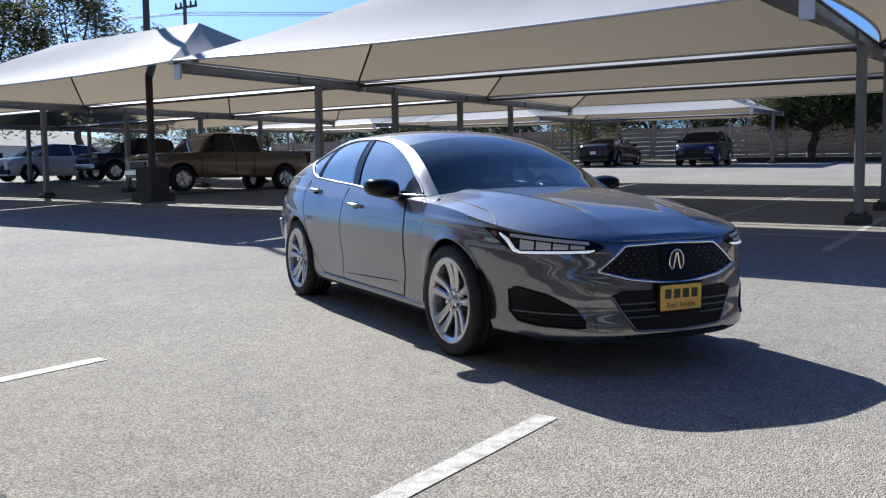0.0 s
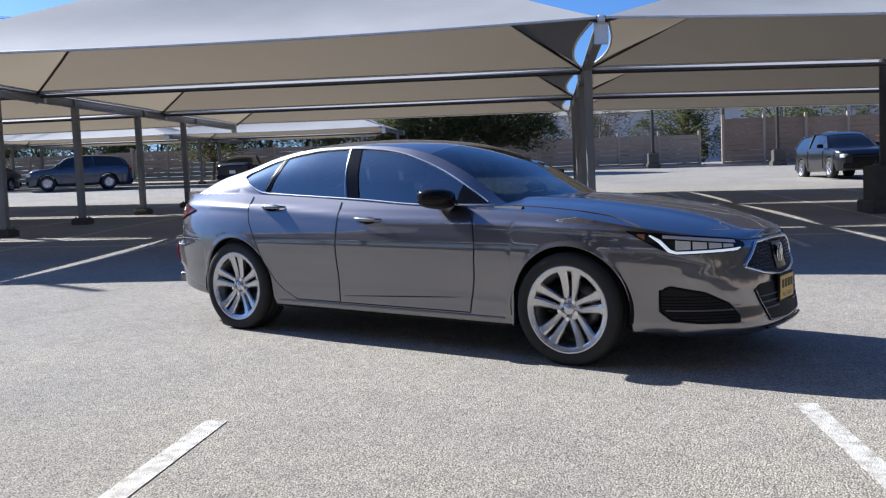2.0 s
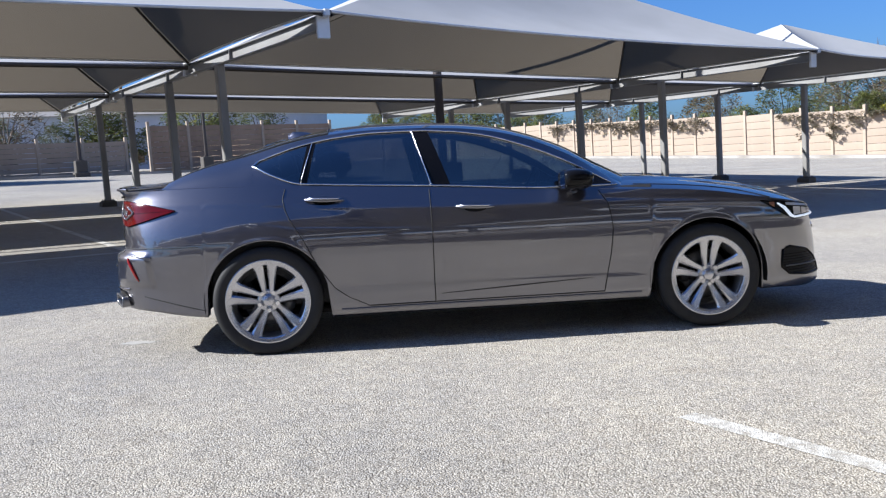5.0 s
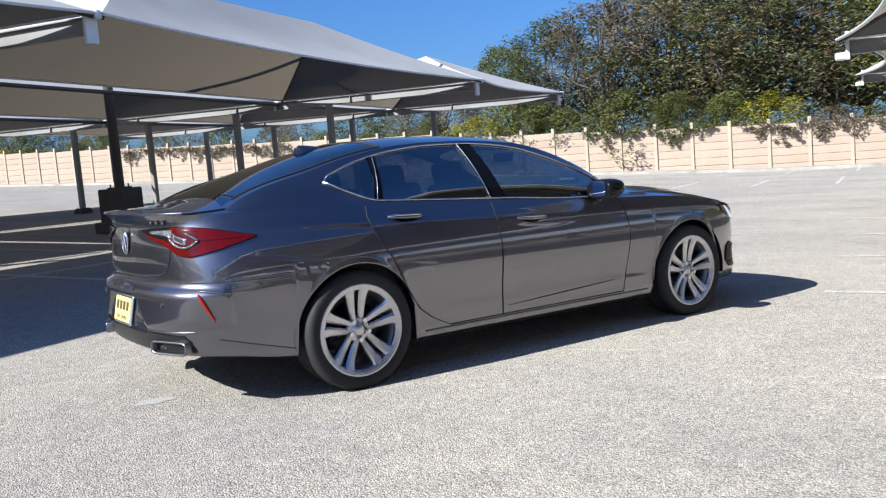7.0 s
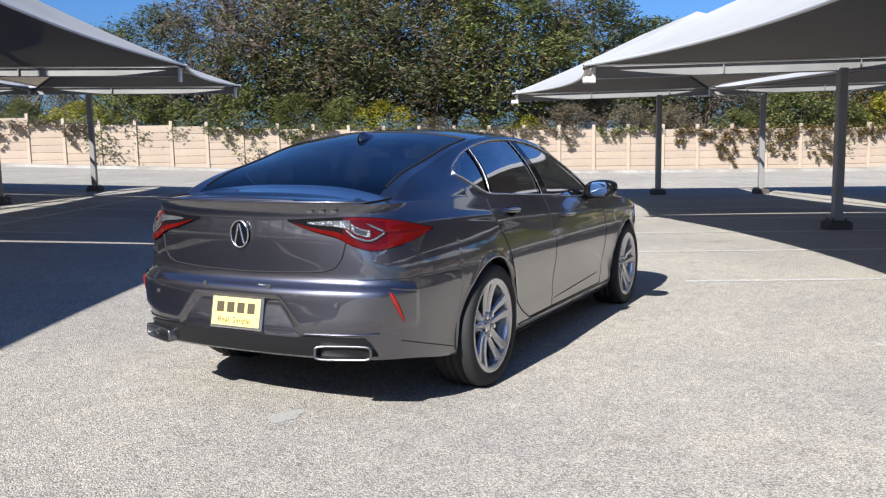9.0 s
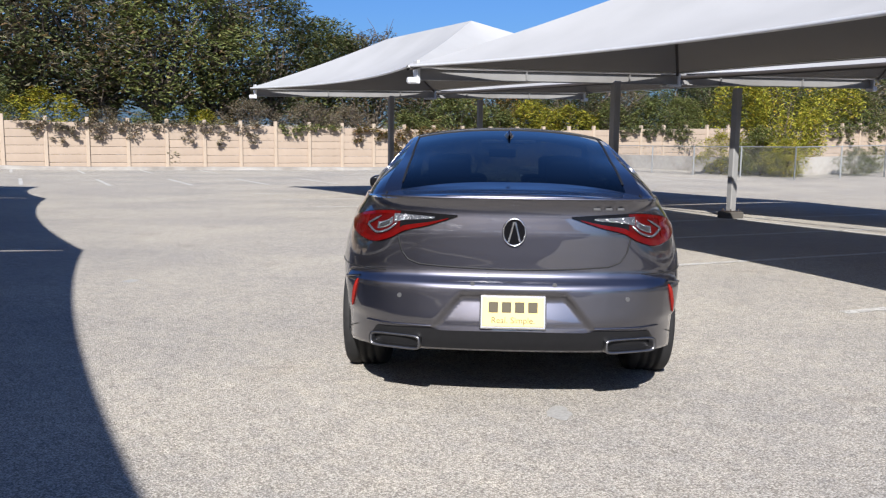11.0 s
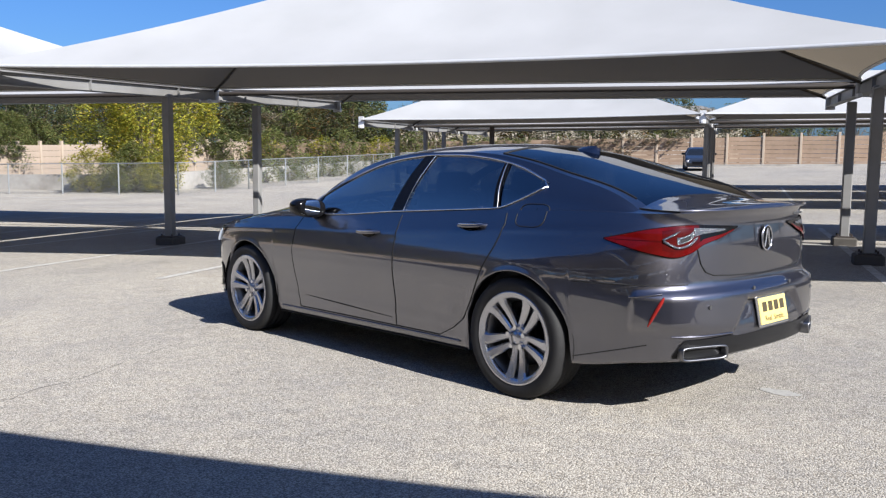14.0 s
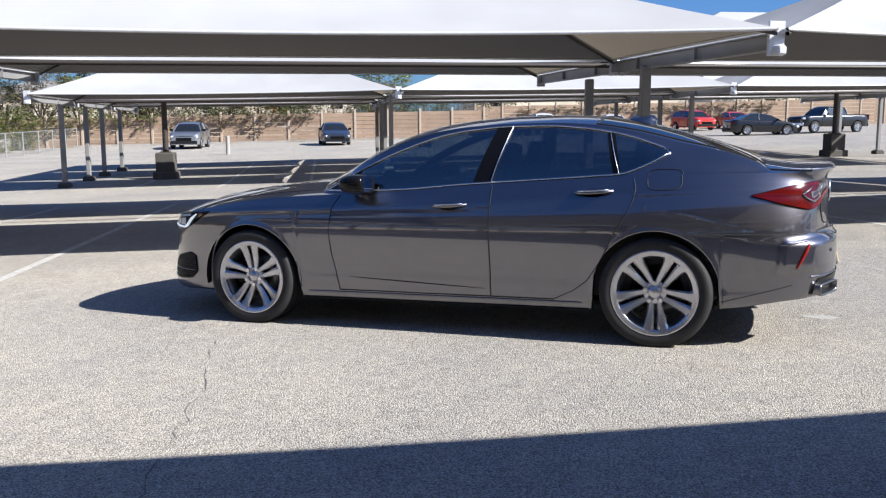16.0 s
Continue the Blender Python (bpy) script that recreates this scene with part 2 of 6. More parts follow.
CONCRETE_DARK = mat("dark_concrete", (0.075, 0.068, 0.06), 0.9, 0, 0.25, 6, 0.3, 40)
LINE = mat("line_paint", (0.56, 0.545, 0.515), 0.75, 0, 0.42, 95, 0.8, 130, dirt=0.7)
LINE_WORN = mat("worn_line_paint", (0.50, 0.49, 0.46), 0.8, 0, 0.3, 22, 0.35, 120, dirt=0.6)
PANEL = mat("tan_precast", (0.35, 0.278, 0.212), 0.85, 0, 0.08, 4, 0.25, 30, dirt=0.25, rand=0.05)
PANEL_BROWN = mat("brown_precast", (0.30, 0.212, 0.145), 0.85, 0, 0.16, 4, 0.25, 30, dirt=0.4, rand=0.08)
PANEL_POST = mat("precast_post", (0.39, 0.315, 0.24), 0.85, 0, 0.1, 4, 0.25, 30, dirt=0.3)
PAINT = mat("metallic_grey_paint", (0.114, 0.111, 0.133), 0.37, 1.0, 0.06, 900, coat=1.0)
PAINT.node_tree.nodes["Principled BSDF"].inputs["Coat IOR"].default_value = 2.1
BLACK_GLOSS = mat("gloss_black", (0.006, 0.006, 0.007), 0.14, 0, 0.1, 10, spec=0.18)
BLACK_MATT = mat("black_plastic", (0.016, 0.016, 0.017), 0.55, 0, 0.15, 40, 0.1, 300, spec=0.1)
RUBBER = mat("tyre_rubber", (0.022, 0.022, 0.023), 0.7, 0, 0.25, 30, 0.2, 200, spec=0.3)
CHROME = mat("chrome", (0.78, 0.78, 0.79), 0.24, 1.0, 0.03, 20)
MIRROR = mat("blue_tinted_mirror", (0.40, 0.46, 0.56), 0.03, 1.0, 0.02, 20)
ALLOY = mat("machined_alloy", (0.55, 0.55, 0.575), 0.25, 0.9, 0.05, 40)
# darker alloy: shade painted into wheel barrel and brake disc; also dark trim
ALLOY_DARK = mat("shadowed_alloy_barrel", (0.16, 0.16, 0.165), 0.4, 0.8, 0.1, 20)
BRIGHT_TIP = mat("dulled_chrome", (0.22, 0.22, 0.23), 0.34, 1.0, 0.1, 30)
DIFFUSER = mat("dark_gloss_trim", (0.012, 0.012, 0.013), 0.35, 0, 0.2, 30, spec=0.2)
# near-black that paints the shade deep inside the exhaust bore
BORE_SHADE = mat("exhaust_bore_shade", (0.002, 0.002, 0.002), 0.9, 0, 0.1, 10, spec=0.02)
SEAM = mat("panel_gap", (0.006, 0.006, 0.007), 0.7, 0, 0.1, 10)
GLASS_SIDE = glass("tinted_side_glass", (0.27, 0.32, 0.34), 2.6, power=1.5)
GLASS_REAR = glass("dark_tinted_glass", (0.18, 0.21, 0.25), 2.6, power=1.5)
GLASS_BACK = glass("dark_rear_screen", (0.09, 0.105, 0.12), 1.9, power=3.6)
GLASS_FRONT = glass("windscreen_glass", (0.27, 0.33, 0.33), 1.65, power=3.0)
CABIN = mat("dark_cabin_trim", (0.02, 0.02, 0.021), 0.7, 0, 0.2, 20, 0.1)
SMOKED_PALE = mat("pale_smoked_lens", (0.45, 0.43, 0.42), 0.3, 0, 0.1, 40)
SMOKED_LENS = mat("smoked_clear_lens", (0.035, 0.035, 0.038), 0.2, 0.0, 0.3, 90, spec=0.25)
GALVANISED = mat("weathered_galvanised", (0.30, 0.31, 0.31), 0.5, 0.4, 0.15, 8)
RED_REFLECTOR = mat("red_reflector", (0.24, 0.012, 0.008), 0.2, 0, 0.1, 60)
RED_LENS = mat("red_lens", (0.078, 0.0018, 0.0016), 0.12, 0, 0.45, 16, spec=0.35)
CLEAR_LENS = mat("clear_lens", (0.17, 0.175, 0.19), 0.18, 0.7, 0.35, 90, 0.9, 140, coat=0.4)
HEAD_LENS = mat("silvered_headlamp_lens", (0.55, 0.56, 0.58), 0.3, 0.0, 0.2, 90, 0.5, 140, coat=0.6)
AMBER = mat("amber_lens", (0.2, 0.06, 0.015), 0.1, 0, 0.1, 30, coat=1.0)
YELLOW = mat("yellow_plate", (0.84, 0.54, 0.09), 0.45, 0, 0.08, 20)
YELLOW_PALE = mat("pale_yellow_plate", (0.74, 0.58, 0.20), 0.4, 0, 0.08, 20)
BARK = mat("bark", (0.12, 0.095, 0.075), 0.9, 0, 0.3, 12, 0.6, 30)

def leaf_material(name, dark, light, dry=(0.16, 0.1, 0.045)):
    m = bpy.data.materials.new(name)
    m.use_nodes = True
    nt = m.node_tree
    b = nt.nodes["Principled BSDF"]
    b.inputs["Roughness"].default_value = 0.6
    b.inputs["Specular IOR Level"].default_value = 0.16
    g = nt.nodes.new("ShaderNodeNewGeometry")
    r = nt.nodes.new("ShaderNodeValToRGB")
    e = r.color_ramp.elements
    e[0].position, e[0].color = 0.0, (*dark, 1)
    e[1].position, e[1].color = 1.0, (*dry, 1)
    x = e.new(0.8)
    x.color = (*light, 1)
    nt.links.new(g.outputs["Random Per Island"], r.inputs[0])
    oi = nt.nodes.new("ShaderNodeObjectInfo")
    mr = nt.nodes.new("ShaderNodeMapRange")
    mr.inputs[3].default_value, mr.inputs[4].default_value = 0.8, 1.2
    hs = nt.nodes.new("ShaderNodeHueSaturation")
    nt.links.new(oi.outputs["Random"], mr.inputs[0])
    nt.links.new(mr.outputs[0], hs.inputs["Value"])
    nt.links.new(r.outputs[0], hs.inputs["Color"])
    nt.links.new(hs.outputs[0], b.inputs["Base Color"])
    tl = nt.nodes.new("ShaderNodeBsdfTranslucent")
    nt.links.new(hs.outputs[0], tl.inputs[0])
    mx = nt.nodes.new("ShaderNodeMixShader")
    mx.inputs[0].default_value = 0.36
    nt.links.new(b.outputs[0], mx.inputs[1])
    nt.links.new(tl.outputs[0], mx.inputs[2])
    nt.links.new(mx.outputs[0], nt.nodes["Material Output"].inputs[0])
    return m


LEAF_DARK = leaf_material("dark_leaves", (0.066, 0.086, 0.036), (0.175, 0.195, 0.082))
LEAF_MID = leaf_material("green_leaves", (0.082, 0.106, 0.036), (0.215, 0.235, 0.076))
LEAF_YELLOW = leaf_material("yellow_green_leaves", (0.15, 0.16, 0.02), (0.40, 0.38, 0.05), (0.42, 0.28, 0.04))
LEAF_DRY = leaf_material("dry_brown_leaves", (0.11, 0.10, 0.07), (0.25, 0.22, 0.15), (0.22, 0.12, 0.05))
LEAF_RUST = leaf_material("rusty_leaves", (0.06, 0.06, 0.02), (0.2, 0.15, 0.05), (0.28, 0.11, 0.04))


# ---------------------------------------------------------------- ground
def axis_steps(fine, coarse):
    a = [i * fine for i in range(0, int(90 / fine) + 1)]
    while a[-1] < 1500:
        a.append(a[-1] * coarse)
    return [-v for v in a[:0:-1]] + a


def build_ground():
    ax = axis_steps(0.75, 1.35)
    rows = [[(x, y, ground_z(x, y)) for y in ax] for x in ax]
    vs, fs = grid(rows)
    fs = [f[::-1] for f in fs]
    ob = part("ground", mesh_from("ground", vs, fs, ASPHALT))
    tagged(ob, "sunlit worn grey asphalt parking lot with fine stones", "ground", kind="structure")


build_ground()


def stripe(s0, d0, s1, d1, width=0.11, material=LINE, name="parking_line", lab="white painted parking bay line on asphalt"):
    a, b = Vector(at(s0, d0)), Vector(at(s1, d1))
    n = max(2, int((b - a).length / 1.0) + 1)
    dirn = (b - a).normalized()
    side = Vector((-dirn.y, dirn.x)) * width / 2
    rows = []
    for i in range(n):
        p = a.lerp(b, i / (n - 1))
        rows.append([(q.x, q.y, ground_z(q.x, q.y) + 0.004) for q in (p + side, p - side)])
    vs, fs = grid(rows)
    fs = [f[::-1] for f in fs]
    ob = part(name, mesh_from(name, vs, fs, material))
    return tagged(ob, lab, "parking line", "parking lines", "structure")


def build_lines():
    # bays of the southern shade
    south = [-0.9 - 2.66 * k for k in range(9, 0, -1)] + [-0.87, 1.95, 4.4, 6.8, 9.4, 12.0, 14.6, 17.2]
    for s in south:
        near = -4 < s < 10
        end = -2.74 if s < 0 else -2.35
        stripe(s, end, s, -7.7, material=LINE if near else LINE_WORN)
        stripe(s, -7.7, s, -13.0, material=LINE_WORN)
    for k in range(-11, 5):
        stripe(-1.0 + 2.64 * k, -19.6, -1.0 + 2.64 * k, -33.0, material=LINE_WORN)
    # bays of the northern shades
    for k in range(-13, 8):
        s = 1.7 + 2.45 * k
        stripe(s, 5.4, s, 10.1, material=LINE)
        stripe(s, 10.1, s, 19.5, material=LINE_WORN)
        if s < -7:
            stripe(s, 33.0, s, 45, material=LINE_WORN)
    # bays by the east kerb
    for k in range(-8, 13):
        stripe(22.2, 0.8 - 2.4 * k, 27.0, 0.8 - 2.4 * k, material=LINE_WORN)
        stripe(33.0, 0.8 + 2.7 * k, 37.3, 0.8 + 2.7 * k, material=LINE_WORN)
    stripe(-24, -9.0, 18.5, -9.0, material=LINE)
    stripe(-31, 7.0, 18.7, 7.0, material=LINE)
    stripe(-23, -24.5, 9, -24.5, material=LINE_WORN)
    for d in (-23.3, -30.4):
        stripe(2.65, d, 2.7, d - 1.7, 0.5, LINE, "stop_bar", "short broad white mark on asphalt")


build_lines()

# ---------------------------------------------------------------- shade canopies


def canopy(s0, s1, d0, d1, hz, rise=1.2, bow=0.45, runs=(2.95, 2.95)):
    """A hipped fabric shade between two steel beams, its low edges bowed inward."""
    dm = (d0 + d1) / 2
    bow_end = 0.22

    def edge(a, b, amount, inward, t):
        p = a.lerp(b, t)
        w = 4 * t * (1 - t)
        p = p + inward * (amount * w)
        p.z -= 0.03 * w
        return p

    sign = 1 if d1 > d0 else -1
    c = [Vector((a, b, hz(a, b))) for a, b in ((s0, d0), (s1, d0), (s1, d1), (s0, d1))]
    r0, r1 = [Vector((a, dm, hz(a, dm) + rise)) for a in (s0 + runs[0], s1 - runs[1])]

    def facet(a, b, top_a, top_b, amount, inward, n):
        rows = []
        for i in range(n + 1):
            t = i / n
            lo = edge(a, b, amount, inward, t)
            hi = top_a.lerp(top_b, t)
            row = []
            for k in range(9):
                v = k / 8
                p = lo.lerp(hi, v)
                p.z -= (0.045 + 0.42 * t * (1 - t)) * math.sin(math.pi * v)
                x, y = at(p.x, p.y)
                row.append((x, y, p.z))
            rows.append(row)
        return grid(rows)

    vs, fs = [], []
    for a, b, ta, tb, am, inw, n in (
        (c[0], c[1], r0, r1, bow, Vector((0, sign, 0)), 24),
        (c[1], c[2], r1, r1, bow_end, Vector((-1, 0, 0)), 12),
        (c[2], c[3], r1, r0, bow, Vector((0, -sign, 0)), 24),
        (c[3], c[0], r0, r0, bow_end, Vector((1, 0, 0)), 12),
    ):
        v2, f2 = facet(a, b, ta, tb, am, inw, n)
        o = len(vs)
        vs += v2
        fs += [tuple(i + o for i in f) for f in f2]
    # every cell faces down, so that its gloss side is the one seen from below
    fs = [f if (Vector(vs[f[1]]) - Vector(vs[f[0]])).cross(Vector(vs[f[3]]) - Vector(vs[f[0]])).z + (Vector(vs[f[3]]) - Vector(vs[f[2]])).cross(Vector(vs[f[1]]) - Vector(vs[f[2]])).z < 0 else f[::-1] for f in fs]
    ob = part("shade_canopy", mesh_from("fabric", vs, fs, FABRIC))
    tagged(ob, "white hipped fabric shade canopy stretched between steel beams", "shade canopy", "fabric shade canopies over the bays")
    # added dark sheet just below the cloth; its colour stands in for shade
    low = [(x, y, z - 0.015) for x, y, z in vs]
    part("underside", mesh_from("underside", low, fs, UNDERSIDE_SHADE), None, ob, "thin dark sheet added below the cloth as its shade")
    # hem cable
    for a, b, am, inw in ((c[0], c[1], bow, Vector((0, sign, 0))), (c[2], c[3], bow, Vector((0, -sign, 0))), (c[1], c[2], bow_end, Vector((-1, 0, 0))), (c[3], c[0], bow_end, Vector((1, 0, 0)))):
        pts = []
        for i in range(17):
            p = edge(a, b, am, inw, i / 16)
            x, y = at(p.x, p.y)
            pts.append((x, y, p.z - 0.012))
        v2, f2 = tube(pts, 0.022, 5)
        part("hem_cable", mesh_from("hem", v2, f2, STEEL_PALE), None, ob)
    # pipe rafters under the hips, hanging just clear of the cloth
    for a, b in ((c[0], r0), (c[1], r1), (c[2], r1), (c[3], r0)):
        pts = []
        for i in range(9):
            p = a.lerp(b, i / 8)
            x, y = at(p.x, p.y)
            pts.append((x, y, p.z - 0.06 - 0.04 * math.sin(math.pi * i / 8)))
        v2, f2 = tube(pts, 0.024, 6)
        part("hip_rafter", mesh_from("rafter", v2, f2, STEEL_BROWN), None, ob, "brown pipe rafter")
    return ob



def frame_line(s, d0, d1, z0, z1, posts, joints):
    """One steel cross beam with end plates, on its posts."""
    x, y = at(s, (d0 + d1) / 2)
    rootz = ground_z(x, y)
    t = thing("shade_structure", pose(x, y, rootz, 0, 0, rot_lot(90)), "grey painted steel shade structure with posts and cross beam", "steel structure", "steel structures of the shade canopies")
    dm = (d0 + d1) / 2
    slope = math.atan2(z1 - z0, d1 - d0)
    ln = (d1 - d0) / math.cos(slope)
    zc = (z0 + z1) / 2 - rootz
    bm = bmesh.new()
    tilt = Matrix.Translation((0, 0, zc - 0.13)) @ Matrix.Rotation(-slope, 4, "Y")
    box(bm, (ln - 0.3, 0.012, 0.17), tilt)
    box(bm, (ln - 0.3, 0.12, 0.014), tilt @ Matrix.Translation((0, 0, 0.085)))
    box(bm, (ln - 0.3, 0.12, 0.014), tilt @ Matrix.Translation((0, 0, -0.085)))
    for k in (-0.3, -0.1, 0.1, 0.3):
        box(bm, (0.012, 0.11, 0.17), tilt @ Matrix.Translation((k * ln, 0, 0)))
    part("cross_beam", bm, STEEL, t)
    for sg in (-1, 1):
        bm = bmesh.new()
        box(bm, (0.05, 0.18, 0.36), tilt @ Matrix.Translation((sg * (ln / 2 - 0.13), 0, -0.03)), 0.008)
        box(bm, (0.16, 0.1, 0.1), tilt @ Matrix.Translation((sg * (ln / 2 - 0.05), 0, 0.10)), 0.02)
        part("end_plate", bm, STEEL_PALE, t)
    for d in joints:
        bm = bmesh.new()
        for sg in (-1, 1):
            box(bm, (0.3, 0.06, 0.05), tilt @ Matrix.Translation((d - dm, sg * 0.09, 0.11)), 0.01)
            cyl(bm, 0.03, 0.03, 0.22, tilt @ Matrix.Translation((d - dm + 0.1, sg * 0.1, 0.0)), 8)
        part("clamp", bm, STEEL_PALE, t)
    for d in posts:
        px, py = at(s, d)
        gz = ground_z(px, py) - rootz
        top = zc - 0.215 + math.sin(slope) * (d - dm)
        bm = bmesh.new()
        h = top - gz
        box(bm, (0.14, 0.14, h), Matrix.Translation((d - dm, 0, gz + h / 2)), 0.015)
        part("post", bm, STEEL, t)
        bm = bmesh.new()
        box(bm, (0.28, 0.28, 0.02), Matrix.Translation((d - dm, 0, gz + 0.14)))
        for bx in (-0.1, 0.1):
            for by in (-0.1, 0.1):
                cyl(bm, 0.014, 0.014, 0.05, Matrix.Translation((d - dm + bx, by, gz + 0.16)), 6)
        part("base_plate", bm, STEEL_DARK, t)
        bm = bmesh.new()
        box(bm, (0.36, 0.36, 0.2), Matrix.Translation((d - dm, 0, gz + 0.03)), 0.02)
        part("footing", bm, CONCRETE_DARK, t)
    return t


def block(s_list, edges, hz, bow=0.45, rise=1.2, runs=(2.95, 2.95)):
    """Beams at each s, fabric bays between the edges d, posts either side of each joint."""
    joints = edges[1:-1]
    for s in s_list:
        frame_line(s, edges[0], edges[-1], hz(s, edges[0]), hz(s, edges[-1]), [j + k for j in joints for k in (-1.42, 1.42)], joints)
    way = 1 if edges[-1] > edges[0] else -1
    # straight eave pipes from beam to beam where two bays meet
    for a, b in zip(s_list, s_list[1:]):
        for d in joints:
            (xa, ya), (xb, yb) = at(a + 0.07, d), at(b - 0.07, d)
            vs, fs = tube([(xa, ya, hz(a, d) - 0.1), (xb, yb, hz(b, d) - 0.1)], 0.04, 8)
            tagged(part("eave_pipe", mesh_from("pipe", vs, fs, STEEL_BROWN)), "brown steel eave pipe between two cross beams", "steel pipe", "eave pipes of the shade structures")
    for a, b in zip(s_list, s_list[1:]):
        for d0, d1 in zip(edges, edges[1:]):
            canopy(a + 0.06, b - 0.06, d0 + 0.1 * way * (d0 in joints), d1 - 0.1 * way * (d1 in joints), hz, rise if b - a > 8 else 1.02, bow, runs if b - a > 8 else (2.6, 2.6))


NORTH_H = Curve((-31, 3.5), (-20.4, 3.45), (-9.65, 3.36), (1.5, 3.2), (12.1, 2.87), (17.6, 2.74))
block([-31.0, -20.4, -9.65, 1.5, 12.1, 17.6], [5.0, 10.45, 16.3, 22.0], lambda s, d: NORTH_H(s) + (d - 5) * 0.012, 0.3, 1.26, (2.95, 2.25))
block([-39.4, -28.6, -17.8, -7.0], [34.8, 40.3, 45.6], lambda s, d: 4.2 + (d - 35) * 0.02 - (s + 7) * 0.015)
block([-24.6, -14.1, -3.6, 7.05, 17.4], [-2.3, -7.7, -12.9], lambda s, d: 2.4 - (d + 2.3) * 0.016, 0.6, 1.1)
block([-21.3, -11.1, -0.95, 9.2], [-18.9, -23.5, -28.5, -33.2], lambda s, d: 2.36 - (s - 9) * 0.014)


# ---------------------------------------------------------------- boundary walls, kerb, fence
def wall_run(name, p0, p1, lab, step=2.44, height=2.2, nboard=7, single=False, face=None):
    """A precast wall: posts and stacked planks that follow the ground."""
    p0, p1 = Vector(p0), Vector(p1)
    n = round((p1 - p0).length / step)
    dirn = (p1 - p0).normalized()
    rot = math.degrees(math.atan2(dirn.y, dirn.x))
    t = thing(name, Matrix(), lab, "wall", kind="structure")
    ph = height / nboard
    bm = bmesh.new()
    if single:
        for k in range(nboard):
            box(bm, (step - 0.14, 0.07 - 0.012 * (k % 2), ph - 0.022), Matrix.Translation((0, 0, ph * (k + 0.5))))
    else:
        box(bm, (step - 0.14, 0.07, ph - 0.014), None, 0.008)
    plank = bpy.data.meshes.new("plank")
    bm.to_mesh(plank)
    bm.free()
    plank.materials.append(face or PANEL)
    bm = bmesh.new()
    box(bm, (0.16, 0.2, height + 0.32), Matrix.Translation((0, 0, (height + 0.32) / 2)), 0.015)
    post = bpy.data.meshes.new("wall_post")
    bm.to_mesh(post)
    bm.free()
    post.materials.append(PANEL_POST)
    rnd = random.Random(3)
    for i in range(n + 1):
        p = p0 + dirn * step * i
        part("wall_post", post, None, t, m=pose(p.x, p.y, ground_z(p.x, p.y) - 0.12, rnd.uniform(-0.4, 0.4), 0, rot))
        if i < n:
            q = p + dirn * step / 2
            gz = ground_z(q.x, q.y)
            if single:
                part("wall_panel", plank, None, t, m=pose(q.x, q.y, gz - 0.05, 0, 0, rot))
            else:
                for k in range(nboard):
                    part("plank", plank, None, t, m=pose(q.x, q.y, gz + ph * (k + 0.5) - 0.05, rnd.uniform(-0.7, 0.7), 0, rot))
    return t


wall_run("wall_east", at(39, -97), at(39, 20), "tan precast concrete plank wall with posts", step=1.8, height=2.25, nboard=6)
wall_run("wall_east", at(39.03, 20), at(39.03, 79.4), "tan precast concrete plank wall with posts", step=1.8, height=2.45, nboard=6)
wall_run("wall_north", at(10, 49), at(-52, 49), "tan precast concrete plank wall standing in shade", single=True, height=2.0)
wall_run("wall_north", at(23.6, 49.03), at(10.2, 49.03), "taller brown precast wall standing in shade", single=True, height=2.9, nboard=9, face=PANEL_BROWN)
wall_run("wall_north", at(23.6, 51.4), at(23.6, 80), "brown precast wall running north", single=True, height=2.4, face=PANEL_BROWN)
wall_run("wall_north", at(39, 80), at(24, 80), "tan precast concrete plank wall with posts", single=True, height=2.4)
wall_run("wall_south", at(38, -60), at(-12, -60), "tan precast concrete plank wall with posts", single=True, height=2.1, face=PANEL_BROWN)
wall_run("wall_south", at(-12, -71), at(-75, -71), "tan precast concrete plank wall with posts", single=True, height=2.4, face=PANEL_BROWN)


def strip_slab(name, s0, d0, s1, d1, width, h, material, lab, cat):
    """A raised strip such as a kerb that follows the ground."""
    a, b = Vector(at(s0, d0)), Vector(at(s1, d1))
    n = max(2, int((b - a).length / 2))
    dirn = (b - a).normalized()
    side = Vector((-dirn.y, dirn.x)) * width / 2
    rows = []
    for i in range(n + 1):
        p = a.lerp(b, i / n)
        g = ground_z(p.x, p.y)
        rows.append([((p + side).x, (p + side).y, g - 0.05), ((p + side).x, (p + side).y, g + h), ((p - side).x, (p - side).y, g + h), ((p - side).x, (p - side).y, g - 0.05)])
    vs, fs = grid(rows)
    fs += [(0, 1, 2, 3), tuple(4 * n + k for k in (3, 2, 1, 0))]
    return tagged(part(name, mesh_from(name, vs, fs, material, False)), lab, cat, kind="structure")


strip_slab("kerb", 37.6, -26, 37.6, 78, 0.2, 0.14, CONCRETE, "pale concrete kerb along the wall", "kerb")
strip_slab("pavement", 38.3, -26, 38.3, 78, 1.2, 0.12, CONCRETE, "pale concrete strip at the foot of the wall", "pavement")
strip_slab("kerb", -52, 47.2, 23.5, 47.2, 0.2, 0.14, CONCRETE, "pale concrete kerb along the wall", "kerb")
strip_slab("kerb", -12, -59.5, 19, -59.5, 0.2, 0.14, CONCRETE, "pale concrete kerb along the wall", "kerb")
strip_slab("planting_island", -9.5, 43.2, 1.5, 43.8, 4.0, 0.15, mat("mulch", (0.07, 0.05, 0.035), 0.95, 0, 0.4, 12, 0.6, 40), "raised planting island with brown mulch", "planting bed")


